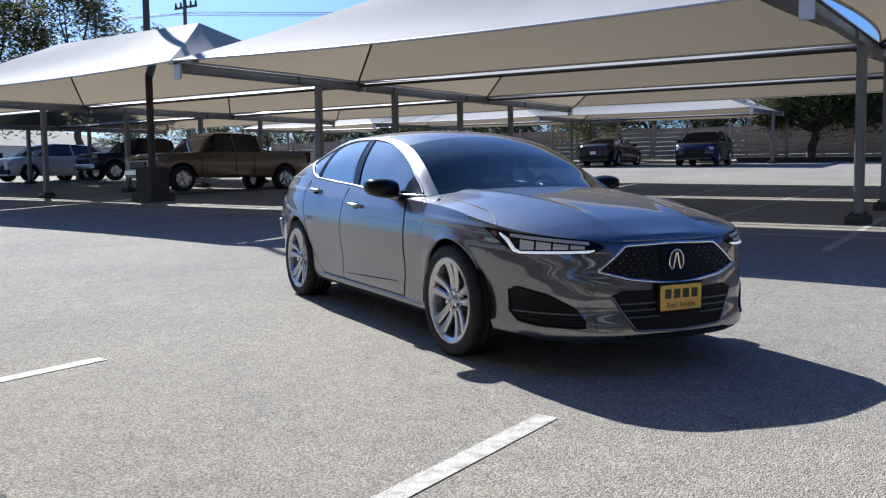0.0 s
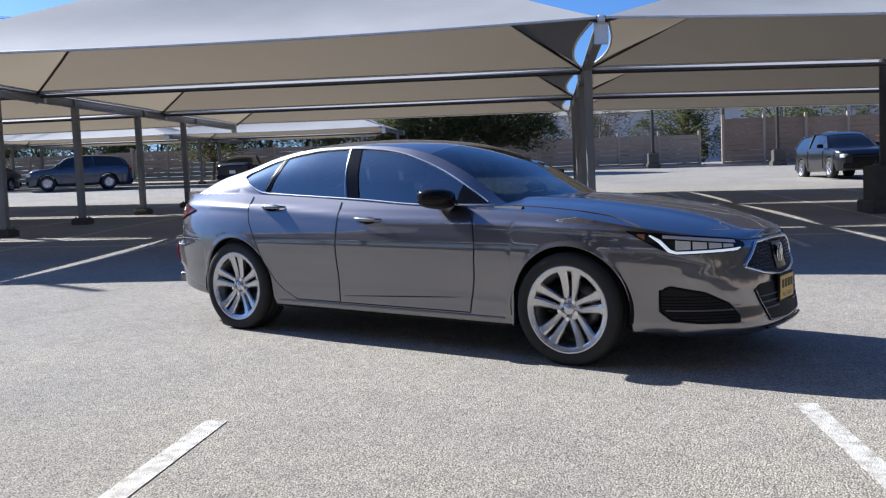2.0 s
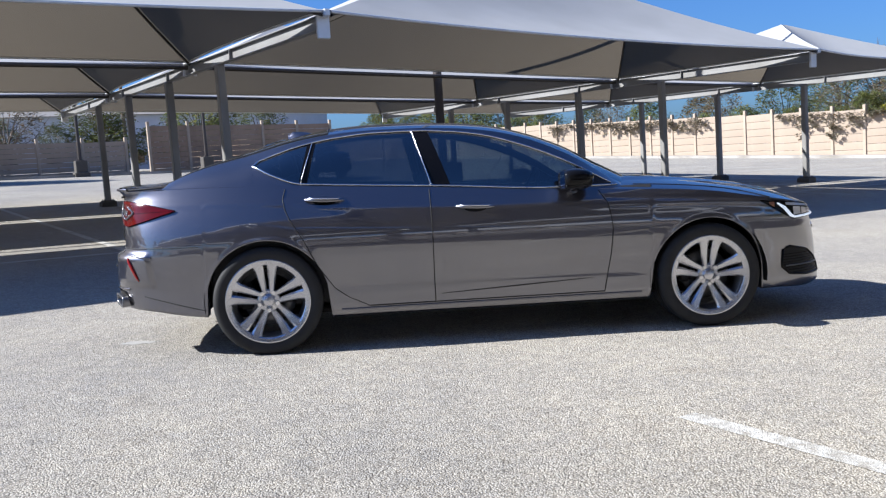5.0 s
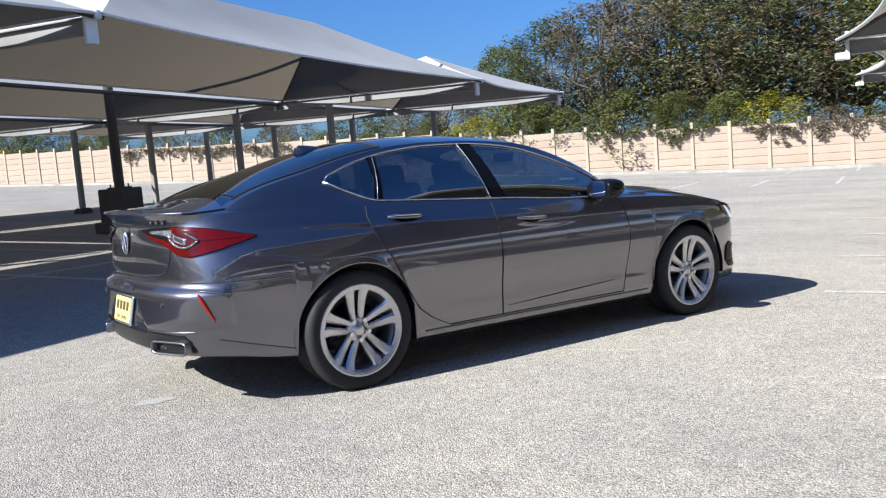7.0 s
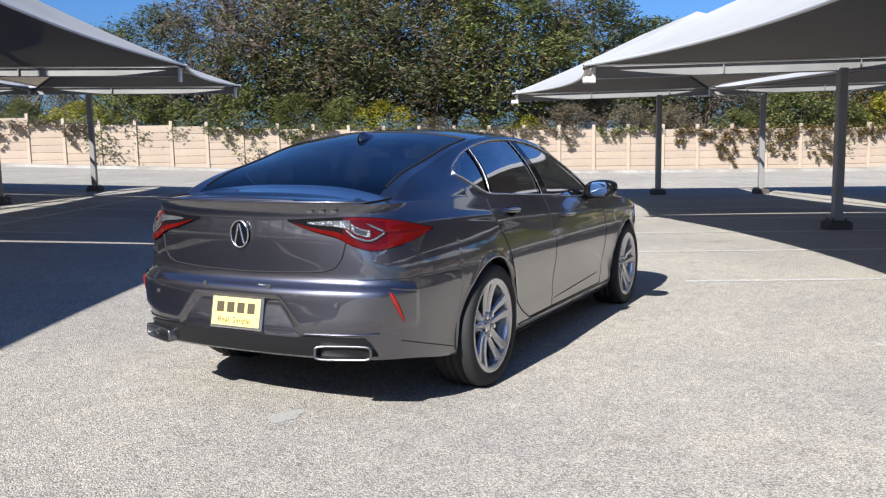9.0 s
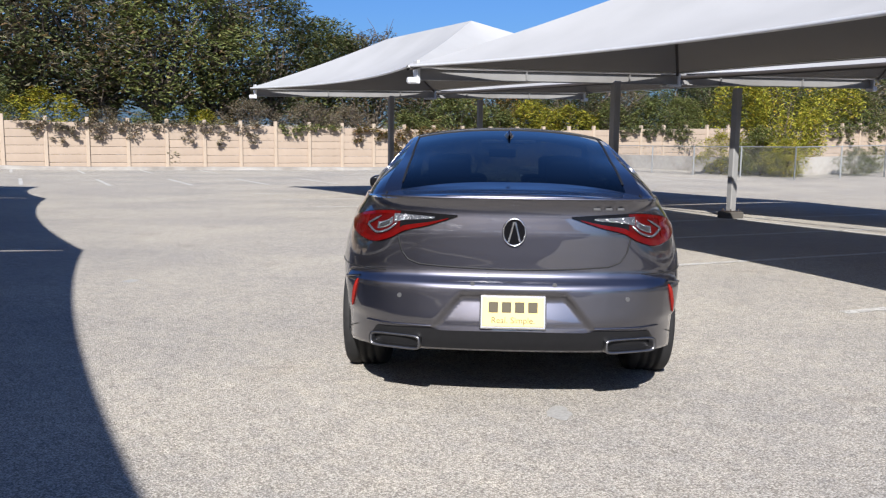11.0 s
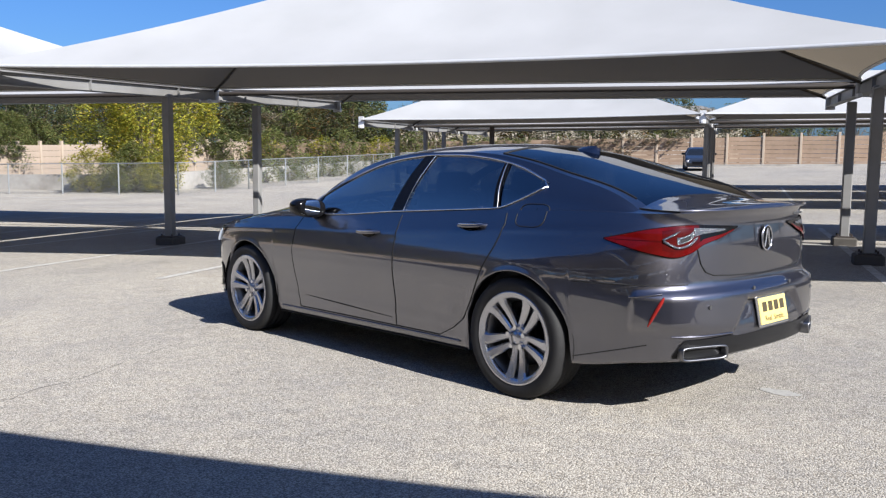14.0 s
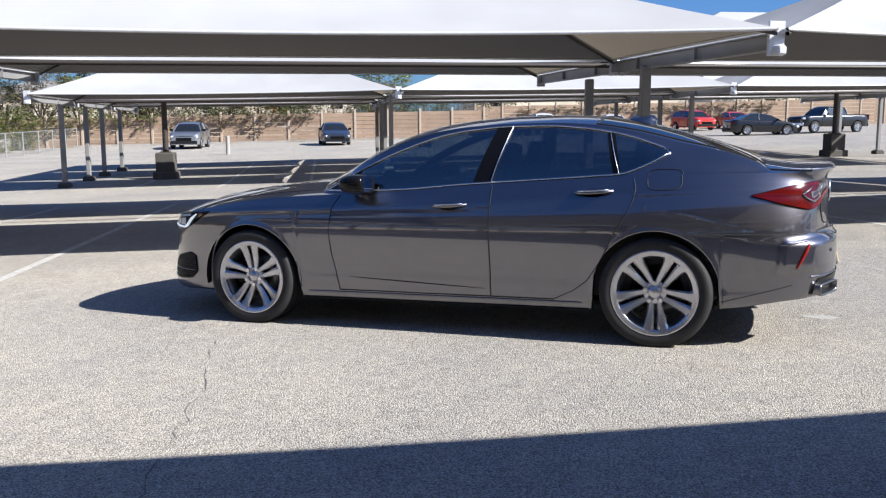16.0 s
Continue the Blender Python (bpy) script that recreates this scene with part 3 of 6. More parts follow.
def link_fence(points, h=1.35):
    t = thing("chain_link_fence", Matrix(), "galvanised chain-link fence with pipe posts", "fence")
    for (s0, d0), (s1, d1) in zip(points, points[1:]):
        a, b = Vector(at(s0, d0)), Vector(at(s1, d1))
        ln = (b - a).length
        n = max(1, round(ln / 2.9))
        top = []
        for i in range(n + 1):
            p = a.lerp(b, i / n)
            g = ground_z(p.x, p.y)
            bm = bmesh.new()
            cyl(bm, 0.035, 0.035, h + 0.05, Matrix.Translation((p.x, p.y, g + h / 2)), 8)
            part("fence_post", bm, GALVANISED, t)
            top.append((p.x, p.y, g + h))
        vs, fs = tube(top, 0.022, 6)
        part("top_rail", mesh_from("rail", vs, fs, GALVANISED), None, t)
        vs, fs = [], []
        m = int(ln / 0.11)
        for i in range(m):
            for sg in (1, -1):
                f0 = i / m
                f1 = min(1, max(0, f0 + sg * h / ln))
                p, q = a.lerp(b, f0), a.lerp(b, f1)
                g0, g1 = ground_z(p.x, p.y), ground_z(q.x, q.y)
                w = 0.005
                o = len(vs)
                dx = (b - a).normalized() * w
                hh = h * abs(f1 - f0) * ln / h
                vs += [(p.x - dx.x, p.y - dx.y, g0 + 0.03), (p.x + dx.x, p.y + dx.y, g0 + 0.03), (q.x + dx.x, q.y + dx.y, g1 + hh), (q.x - dx.x, q.y - dx.y, g1 + hh)]
                fs.append((o, o + 1, o + 2, o + 3))
        tagged(part("wire_mesh", mesh_from("mesh", vs, fs, GALVANISED, False), None, t), kind="stuff")
    return t


link_fence([(38.6, -25.5), (20.5, -25.5), (19.8, -30), (18.6, -42), (18.6, -59)])
strip_slab("channel_wall", 38.5, -28.6, 23.6, -28.6, 0.25, 0.75, CONCRETE, "pale concrete wall of a drainage channel", "low wall")
strip_slab("channel_wall", 23.3, -28.6, 21.9, -59, 0.25, 0.8, CONCRETE, "pale concrete wall of a drainage channel", "low wall")


# ---------------------------------------------------------------- poles
def light_pole(s, d, h=9.0, block=0.95):
    t = thing("light_pole", on_ground(s, d), "dark brown steel light pole on a concrete block", "light pole", "light poles")
    bm = bmesh.new()
    box(bm, (0.62, 0.62, block), Matrix.Translation((0, 0, block / 2 - 0.05)), 0.03)
    box(bm, (0.8, 0.8, 0.3), Matrix.Translation((0, 0, 0.1)), 0.03)
    part("concrete_block", bm, CONCRETE_DARK, t)
    bm = bmesh.new()
    cyl(bm, 0.1, 0.075, h - block, Matrix.Translation((0, 0, block - 0.05 + (h - block) / 2)), 14)
    part("pole", bm, STEEL_DARK, t)
    bm = bmesh.new()
    box(bm, (0.34, 0.34, 0.03), Matrix.Translation((0, 0, block - 0.04)), 0.006)
    for a in (-0.12, 0.12):
        for b in (-0.12, 0.12):
            cyl(bm, 0.016, 0.016, 0.07, Matrix.Translation((a, b, block)), 6)
    part("base_flange", bm, STEEL_DARK, t)
    return t


for s, d, h in ((7.1, 10.9, 9), (-15.5, 9.0, 9), (6.6, -24.8, 5.0), (-19.0, -26.5, 5.0), (7.0, 47.3, 5.0), (14, 46.5, 5.0)):
    light_pole(s, d, h)


def utility_pole(x, y, h):
    t = thing("utility_pole", pose(x, y, ground_z(x, y), 0, 0, 30), "tall wooden utility pole with crossarm and insulators", "utility pole")
    bm = bmesh.new()
    cyl(bm, 0.17, 0.12, h, Matrix.Translation((0, 0, h / 2)), 12)
    part("pole", bm, BARK, t)
    bm = bmesh.new()
    box(bm, (2.2, 0.12, 0.14), Matrix.Translation((0, 0.1, h - 0.7)), 0.01)
    part("crossarm", bm, BARK, t)
    for k in (-1, -0.5, 0, 0.5, 1):
        bm = bmesh.new()
        cyl(bm, 0.09, 0.05, 0.32, Matrix.Translation((k, 0.1, h - 0.47)), 8)
        part("insulator", bm, STEEL_DARK, t)
    return t


utility_pole(-57, 9.6, 12.0)
utility_pole(-20, 70, 13)



# ---------------------------------------------------------------- the grey saloon car
OUT_KEYS = [(2.44, 0), (2.43, 0.25), (2.39, 0.45), (2.305, 0.625), (2.15, 0.768), (1.95, 0.855), (1.70, 0.905), (1.435, 0.927), (1.1, 0.925),
            (0.6, 0.925), (0, 0.93), (-0.6, 0.935), (-1.1, 0.945), (-1.435, 0.952), (-1.75, 0.935), (-2.05, 0.885), (-2.25, 0.805),
            (-2.385, 0.67), (-2.455, 0.48), (-2.488, 0.25), (-2.495, 0)]


def catmull(keys, per):
    pts = [Vector(k) for k in keys]
    first = Vector((pts[1].x, -pts[1].y))
    last = Vector((pts[-2].x, -pts[-2].y))
    ext = [first] + pts + [last]
    out = []
    for i in range(1, len(ext) - 2):
        p0, p1, p2, p3 = ext[i - 1:i + 3]
        for k in range(per):
            t = k / per
            out.append(0.5 * (2 * p1 + (p2 - p0) * t + (2 * p0 - 5 * p1 + 4 * p2 - p3) * t * t + (3 * p1 - p0 - 3 * p2 + p3) * t ** 3))
    out.append(pts[-1])
    return out


OUT = catmull(OUT_KEYS, 22)
OX = np.array([p.x for p in OUT])
OY = np.array([p.y for p in OUT])
tx, ty = np.gradient(OX), np.gradient(OY)
ln = np.hypot(tx, ty)
NX, NY = ty / ln, -tx / ln
NX[0], NY[0], NX[-1], NY[-1] = 1, 0, -1, 0
ARC = np.concatenate([[0], np.cumsum(np.hypot(np.diff(OX), np.diff(OY)))])

F_SIDE = Curve((0.16, 0.085), (0.22, 0.05), (0.28, 0.034), (0.36, 0.033), (0.46, 0.025), (0.56, 0.010), (0.64, 0.001), (0.69, 0.0), (0.75, 0.006), (0.81, 0.018), (0.87, 0.036), (0.92, 0.056), (0.98, 0.087), (1.06, 0.13))
F_FRONT = Curve((0.16, 0.10), (0.19, 0.02), (0.235, -0.028), (0.29, -0.022), (0.38, -0.004), (0.45, 0.0), (0.53, 0.012), (0.60, 0.032), (0.70, 0.055), (0.76, 0.09), (0.8, 0.13))
F_REAR = Curve((0.2, 0.14), (0.25, 0.09), (0.30, 0.05), (0.36, 0.022), (0.44, 0.006), (0.46, 0.0), (0.56, 0.004), (0.64, 0.010), (0.655, 0.016), (0.668, 0.046), (0.685, 0.062), (0.72, 0.067), (0.80, 0.066), (0.88, 0.066), (0.95, 0.071), (1.0, 0.075), (1.035, 0.066), (1.065, 0.040), (1.1, 0.036))
Z_TOP = Curve((2.44, 0.745), (2.3, 0.765), (2.15, 0.785), (1.95, 0.815), (1.7, 0.855), (1.435, 0.895), (1.1, 0.92), (0.75, 0.935), (0.3, 0.955), (-0.3, 0.995), (-1.0, 1.035), (-1.5, 1.055), (-1.9, 1.06), (-2.2, 1.055), (-2.40, 1.06), (-2.495, 1.075))
Z_LOW = Curve((2.44, 0.19), (2.2, 0.2), (1.9, 0.215), (1.0, 0.2), (-1.0, 0.205), (-1.9, 0.26), (-2.2, 0.30), (-2.495, 0.318))
HOOD_C = Curve((2.44, 0.745), (2.39, 0.765), (2.28, 0.80), (2.1, 0.865), (1.8, 0.93), (1.4, 0.985), (1.1, 1.012), (0.9, 1.02), (-1.6, 1.09), (-1.9, 1.132), (-1.98, 1.134), (-2.1, 1.115), (-2.25, 1.098), (-2.38, 1.094), (-2.45, 1.092), (-2.495, 1.07))
CREASE = Curve((2.4, 0.70), (1.8, 0.80), (1.0, 0.835), (-0.1, 0.865), (-1.05, 0.925), (-1.6, 0.955), (-2.1, 0.965), (-2.5, 0.96))
HUB_X, HUB_Z, ARCH_R = 1.435, 0.335, 0.384


def inset(nx, ny, z):
    wf, wr = max(nx, 0) ** 2, max(-nx, 0) ** 2
    return wf * F_FRONT(z) + wr * F_REAR(z) + (1 - wf - wr) * F_SIDE(z)


def skin(arc, z, side=1, off=0.0):
    """A point on the car's flank: arc is the way along the outline from the nose."""
    x, y = np.interp(arc, ARC, OX), np.interp(arc, ARC, OY)
    nx, ny = np.interp(arc, ARC, NX), np.interp(arc, ARC, NY)
    k = inset(nx, ny, z) - off
    # shoulder crease and the hollow under it
    sw = min(1.0, ny * ny * 1.3)
    zc = CREASE(x)
    k -= sw * 0.006 * math.exp(-((z - zc) / 0.02) ** 2)
    k -= sw * 0.004 * math.exp(-((z - 0.335 - 0.03 * math.cos(x)) / 0.02) ** 2) * max(0.0, 1 - (x / 1.05) ** 8)
    # raised blade of the rear corner round the reflector
    if x < -2.05:
        up, back = min(1, max(0, (z - 0.455) / 0.04)) * min(1, max(0, (0.672 - z) / 0.03)), min(1, max(0, (-2.135 - x - 0.10 * (z - 0.48)) / 0.03))
        k -= 0.020 * up * back * min(1, 2 * ny * ny)
    # pressed recess for the plate, deepest under its top edge
    if x < -2.3 and 0.42 < z < 0.61:
        half = 0.405 - 0.14 * (z - 0.43) / 0.17
        inside = min(1, max(0, (half - abs(y)) / 0.018)) * min(1, max(0, (0.604 - z) / 0.014))
        k += (0.010 + 0.030 * min(1, max(0, (z - 0.43) / 0.17))) * inside * min(1, max(0, (z - 0.428) / 0.01))
    # wheel arch lips stand slightly proud
    for wx in (HUB_X, -HUB_X):
        r = math.hypot(x - wx, z - HUB_Z)
        k -= 0.005 * math.exp(-((r - ARCH_R) / 0.02) ** 2) * min(1, ny * ny * 1.5)
    return Vector((x - nx * k, side * (y - ny * k), z))


def arc_x(x):
    return float(np.interp(-x, -OX, ARC))


def arc_front(y):
    h = len(OY) // 3
    return float(np.interp(y, OY[:h], ARC[:h]))


def arc_rear(y):
    h = 2 * len(OY) // 3
    return float(np.interp(-y, -OY[h:], ARC[h:]))


def low_z(x):
    z = Z_LOW(x)
    for wx in (HUB_X, -HUB_X):
        if abs(x - wx) < ARCH_R:
            z = max(z, HUB_Z + math.sqrt(ARCH_R ** 2 - (x - wx) ** 2))
    return z


def top_edge(i, side=1):
    return skin(ARC[i], Z_TOP(OX[i]), side)


def top_z(x, y, w, ze):
    """Height of bonnet and boot lid."""
    zc = HOOD_C(x)
    f = min(1.0, abs(y) / max(w, 1e-4))
    z = ze + (zc - ze) * (1 - f ** 2.6)
    if x > 0.9:
        ycr = 0.30 + (2.3 - x) * 0.17
        z += 0.011 * math.exp(-((abs(y) - ycr) / 0.045) ** 2) * min(1, (2.33 - x) * 3 if x < 2.33 else 0) * (1 if f < 0.97 else 0)
    return z


def build_body(t):
    for side in (1, -1):
        rows = []
        for i in range(len(OUT)):
            zl, zt = low_z(OX[i]), Z_TOP(OX[i])
            base = skin(ARC[i], zl, side)
            inner = base - Vector((NX[i] * 0.06, side * NY[i] * 0.06, -0.01))
            row = [inner, base]
            for k in range(1, 45):
                row.append(skin(ARC[i], zl + (zt - zl) * k / 44, side))
            rows.append(row)
        vs, fs = grid(rows)
        if side > 0:
            fs = [f[::-1] for f in fs]
        part("body_side", mesh_from("body_side", vs, fs, PAINT), None, t)
    for nm, rng in (("hood", [i for i in range(len(OUT)) if OX[i] > 0.72 and OY[i] > 0.27]), ("trunk_lid", [i for i in range(len(OUT)) if OX[i] < -1.55 and OY[i] > 0.24])):
        rows = []
        for i in rng:
            e = top_edge(i)
            row = []
            for k in range(-20, 21):
                f = k / 20
                y = f * e.y
                row.append(Vector((e.x, y, top_z(e.x, y, e.y, e.z))))
            rows.append(row)
        # close the panel to the outline across its blunt end
        front = nm == "hood"
        near = rows[0] if front else rows[-1]
        edge = []
        for p in near:
            a = arc_front(abs(p.y)) if front else arc_rear(abs(p.y))
            q = skin(a, Z_TOP(float(np.interp(a, ARC, OX))))
            edge.append(Vector((q.x, p.y, q.z)))
        if front:
            rows = [edge, [a.lerp(b, 0.5) for a, b in zip(edge, near)]] + rows
        else:
            rows = rows + [[a.lerp(b, 0.5) for a, b in zip(edge, near)], edge]
        vs, fs = grid(rows)
        part(nm, mesh_from(nm, vs, fs, PAINT), None, t)
    # rolled front edge of the bonnet and rear edge of the boot lid
    for nm, rng, r in (("hood_lip", [i for i in range(len(OUT)) if OX[i] > 2 and OY[i] < 0.34], 0.010), ("trunk_lip", [i for i in range(len(OUT)) if OX[i] < -2.3 and OY[i] < 0.34], 0.012)):
        pts = [top_edge(i, 1) for i in rng]
        other = [top_edge(i, -1) for i in rng]
        pts = pts[::-1] + other[1:] if nm == "hood_lip" else pts + other[-2::-1]
        vs, fs = tube([p + Vector((-0.008 if nm == "hood_lip" else 0.008, 0, 0)) for p in pts], r, 8)
        part(nm, mesh_from(nm, vs, fs, PAINT), None, t)
    # floor pan
    bm = bmesh.new()
    box(bm, (3.9, 1.5, 0.05), Matrix.Translation((0.15, 0, 0.24)), 0.02)
    box(bm, (1.9, 1.66, 0.05), Matrix.Translation((0, 0, 0.22)), 0.02)
    part("underbody", bm, BLACK_MATT, t)


ROOF = Curve((1.3, 0.88), (1.12, 0.99), (0.97, 1.065), (0.83, 1.135), (0.57, 1.268), (0.26, 1.372), (0.06, 1.412), (-0.19, 1.436), (-0.45, 1.447), (-0.7, 1.446), (-0.93, 1.434), (-1.21, 1.39), (-1.51, 1.312), (-1.86, 1.195), (-2.02, 1.125), (-2.12, 1.06), (-2.2, 1.0))
RAIL_Y = Curve((1.3, 0.74), (0.97, 0.715), (0.57, 0.655), (0.26, 0.615), (-0.19, 0.60), (-0.93, 0.60), (-1.51, 0.622), (-1.86, 0.655), (-2.2, 0.70))
RAIL_DROP = Curve((1.3, 0.16), (0.9, 0.13), (0.5, 0.09), (0.2, 0.068), (-0.2, 0.058), (-0.9, 0.058), (-1.5, 0.055), (-1.9, 0.022), (-2.2, 0.012))
WIN_LO = Curve((0.82, 0.965), (0.38, 0.968), (-0.22, 1.006), (-1.05, 1.052), (-1.20, 1.062), (-1.36, 1.115), (-1.5, 1.188))
WIN_HI = Curve((0.82, 0.972), (0.7, 1.04), (0.57, 1.11), (0.4, 1.19), (0.2, 1.265), (0, 1.322), (-0.2, 1.352), (-0.46, 1.368), (-0.7, 1.366), (-0.95, 1.345), (-1.2, 1.30), (-1.5, 1.20))


def belt(x):
    """Foot of the cabin side: half width and height."""
    p = skin(arc_x(x), Z_TOP(x))
    return abs(p.y) - 0.012, p.z - 0.005


def cabin_side(x, z, side=1, off=0.0):
    yb, zb = belt(x)
    zr, yr = ROOF(x) - RAIL_DROP(x), RAIL_Y(x)
    h = max(-0.1, min(1.0, (z - zb) / max(zr - zb, 1e-3)))
    y = yb + (yr - yb) * h + 0.035 * math.sin(math.pi * max(0, h)) * min(1, (zr - zb) / 0.2)
    return Vector((x, side * (y + off), z))


BACK_F = Curve((-2.2, 0.855), (-1.95, 0.875), (-1.5, 0.92), (-1.02, 0.945))


def roof_row(x, n=28, f0=-1.0, f1=1.0):
    zr, yr, zc = ROOF(x) - RAIL_DROP(x), RAIL_Y(x), ROOF(x)
    row = []
    for k in range(2 * n + 1):
        f = f0 + (f1 - f0) * k / (2 * n)
        row.append(Vector((x, f * yr, zr + (zc - zr) * (1 - abs(f) ** 2.4))))
    return row


def strip(name, xs, lo, hi, side, material, t, n=8, off=0.0, lab=""):
    rows = []
    for x in xs:
        a, b = lo(x), hi(x)
        rows.append([cabin_side(x, a + (b - a) * k / n, side, off) for k in range(n + 1)])
    vs, fs = grid(rows)
    if side > 0:
        fs = [f[::-1] for f in fs]
    return part(name, mesh_from(name, vs, fs, material), None, t, lab)


def span(a, b, n):
    return [a + (b - a) * i / n for i in range(n + 1)]


def rail_z(x):
    return ROOF(x) - RAIL_DROP(x)


def build_cabin(t):
    for nm, a, b, ma, lab in (("windshield", 1.25, 0.24, GLASS_FRONT, "tinted windscreen"), ("roof", 0.24, -1.02, PAINT, ""), ("rear_window", -1.02, -2.12, GLASS_BACK, "tinted rear window")):
        lim = BACK_F if nm == "rear_window" else lambda x: 1.0
        vs, fs = grid([roof_row(x, 28, -lim(x), lim(x)) for x in span(a, b, 40)])
        part(nm, mesh_from(nm, vs, fs, ma), None, t, lab)
    # painted shoulders either side of the rear window, with a dark seam
    for side in (1, -1):
        vs, fs = grid([roof_row(x, 5, side * BACK_F(x), side * 1.0) for x in span(-1.02, -2.12, 40)])
        part("window_shoulder", mesh_from("shoulder", vs, fs, PAINT), None, t)
        seam = [roof_row(x, 1, side * BACK_F(x), side * 1.0)[0] + Vector((0, 0, 0.001)) for x in span(-1.02, -2.0, 30)]
        vs, fs = tube(seam, 0.006, 5)
        part("window_seal", mesh_from("seal", vs, fs, SEAM), None, t)
    vs, fs = tube([p + Vector((0, 0, 0.001)) for p in roof_row(-1.02, 16, -BACK_F(-1.02), BACK_F(-1.02))], 0.006, 5)
    part("window_seal", mesh_from("seal", vs, fs, SEAM), None, t)
    bm = bmesh.new()
    box(bm, (0.03, 0.34, 0.018), Matrix.Translation((-1.16, 0, 1.352)), 0.006, 2)
    part("high_brake_light", bm, SMOKED_PALE, t, "slim high-level brake lamp")
    for side in (1, -1):
        strip("roof_rail", span(0.82, -1.5, 70), WIN_HI, rail_z, side, PAINT, t, 3)
        strip("front_pillar", span(1.25, 0.82, 14), lambda x: belt(x)[1] - 0.02, rail_z, side, PAINT, t, 6)
        strip("rear_pillar", span(-1.5, -2.15, 24), lambda x: belt(x)[1] - 0.02, rail_z, side, PAINT, t, 10)
        strip("belt_panel", span(0.82, -1.5, 60), lambda x: belt(x)[1] - 0.02, WIN_LO, side, PAINT, t, 4)
        for nm, a, b in (("front_door_window", 0.82, -0.31), ("rear_door_window", -0.31, -1.16), ("quarter_window", -1.16, -1.5)):
            strip(nm, span(a, b, 30), WIN_LO, WIN_HI, side, GLASS_SIDE if nm.startswith("front") else GLASS_REAR, t, 8, -0.006, "dark tinted glass")
        # pillars in gloss black
        rows = []
        for k in range(15):
            f = k / 14
            xb, xt = -0.30, -0.42
            x = xb + (xt - xb) * f
            z = WIN_LO(xb) + (WIN_HI(xt) - WIN_LO(xb)) * f
            rows.append([cabin_side(x + w, z, side, 0.002) for w in (0.055, 0.0, -0.055)])
        vs, fs = grid(rows)
        part("centre_pillar", mesh_from("pillar", vs, fs, BLACK_GLOSS), None, t)
        rows = []
        for k in range(15):
            f = k / 14
            xb, xt = -1.19, -1.13
            x = xb + (xt - xb) * f
            z = WIN_LO(xb) + (WIN_HI(xt) - WIN_LO(xb)) * f
            rows.append([cabin_side(x + w, z, side, 0.002) for w in (0.03, 0.0, -0.02)])
        vs, fs = grid(rows)
        part("quarter_pillar", mesh_from("pillar", vs, fs, BLACK_GLOSS), None, t)
        # bright trim round the side windows
        lo = [cabin_side(x, WIN_LO(x) - 0.004, side, 0.004) for x in span(0.86, -1.5, 60)]
        hi = [cabin_side(x, WIN_HI(x) + 0.004, side, 0.004) for x in span(-1.5, 0.82, 60)]
        vs, fs = tube(lo + hi[1:], 0.0065, 6)
        part("window_trim", mesh_from("trim", vs, fs, CHROME), None, t, "bright chrome window trim")
        for x0, x1 in ((-0.37, -0.47), (-1.2, -1.12)):
            pts = [cabin_side(x0 + (x1 - x0) * f, WIN_LO(x0) + (WIN_HI(x1) - WIN_LO(x0)) * f, side, 0.005) for f in span(0, 1, 8)]
            vs, fs = tube(pts, 0.003, 6)
            part("pillar_trim", mesh_from("trim", vs, fs, CHROME), None, t)
    # antenna fin
    rows = []
    for f in span(0, 1, 12):
        x = -1.12 - 0.2 * f
        h = 0.068 * (f ** 0.7) * (1 if f < 0.9 else 0.75)
        w = 0.035 * math.sin(math.pi * (0.12 + 0.8 * f))
        z = ROOF(x) - 0.01
        rows.append([(x, -w, z), (x, -w * 0.5, z + h * 0.6), (x, 0, z + h), (x, w * 0.5, z + h * 0.6), (x, w, z)])
    vs, fs = grid(rows)
    part("antenna_fin", mesh_from("fin", vs, fs, PAINT), None, t)


def patch(name, t, material, side, lo, hi, n=20, m=6, off=0.004, lab="", arcs=None):
    """A panel on the flank between two curves of arc -> height."""
    a0, a1 = arcs
    rows = []
    for a in span(a0, a1, n):
        zl, zh = lo(a), hi(a)
        rows.append([skin(a, zl + (zh - zl) * k / m, side, off) for k in range(m + 1)])
    vs, fs = grid(rows)
    if side > 0:
        fs = [f[::-1] for f in fs]
    return part(name, mesh_from(name, vs, fs, material), None, t, lab)


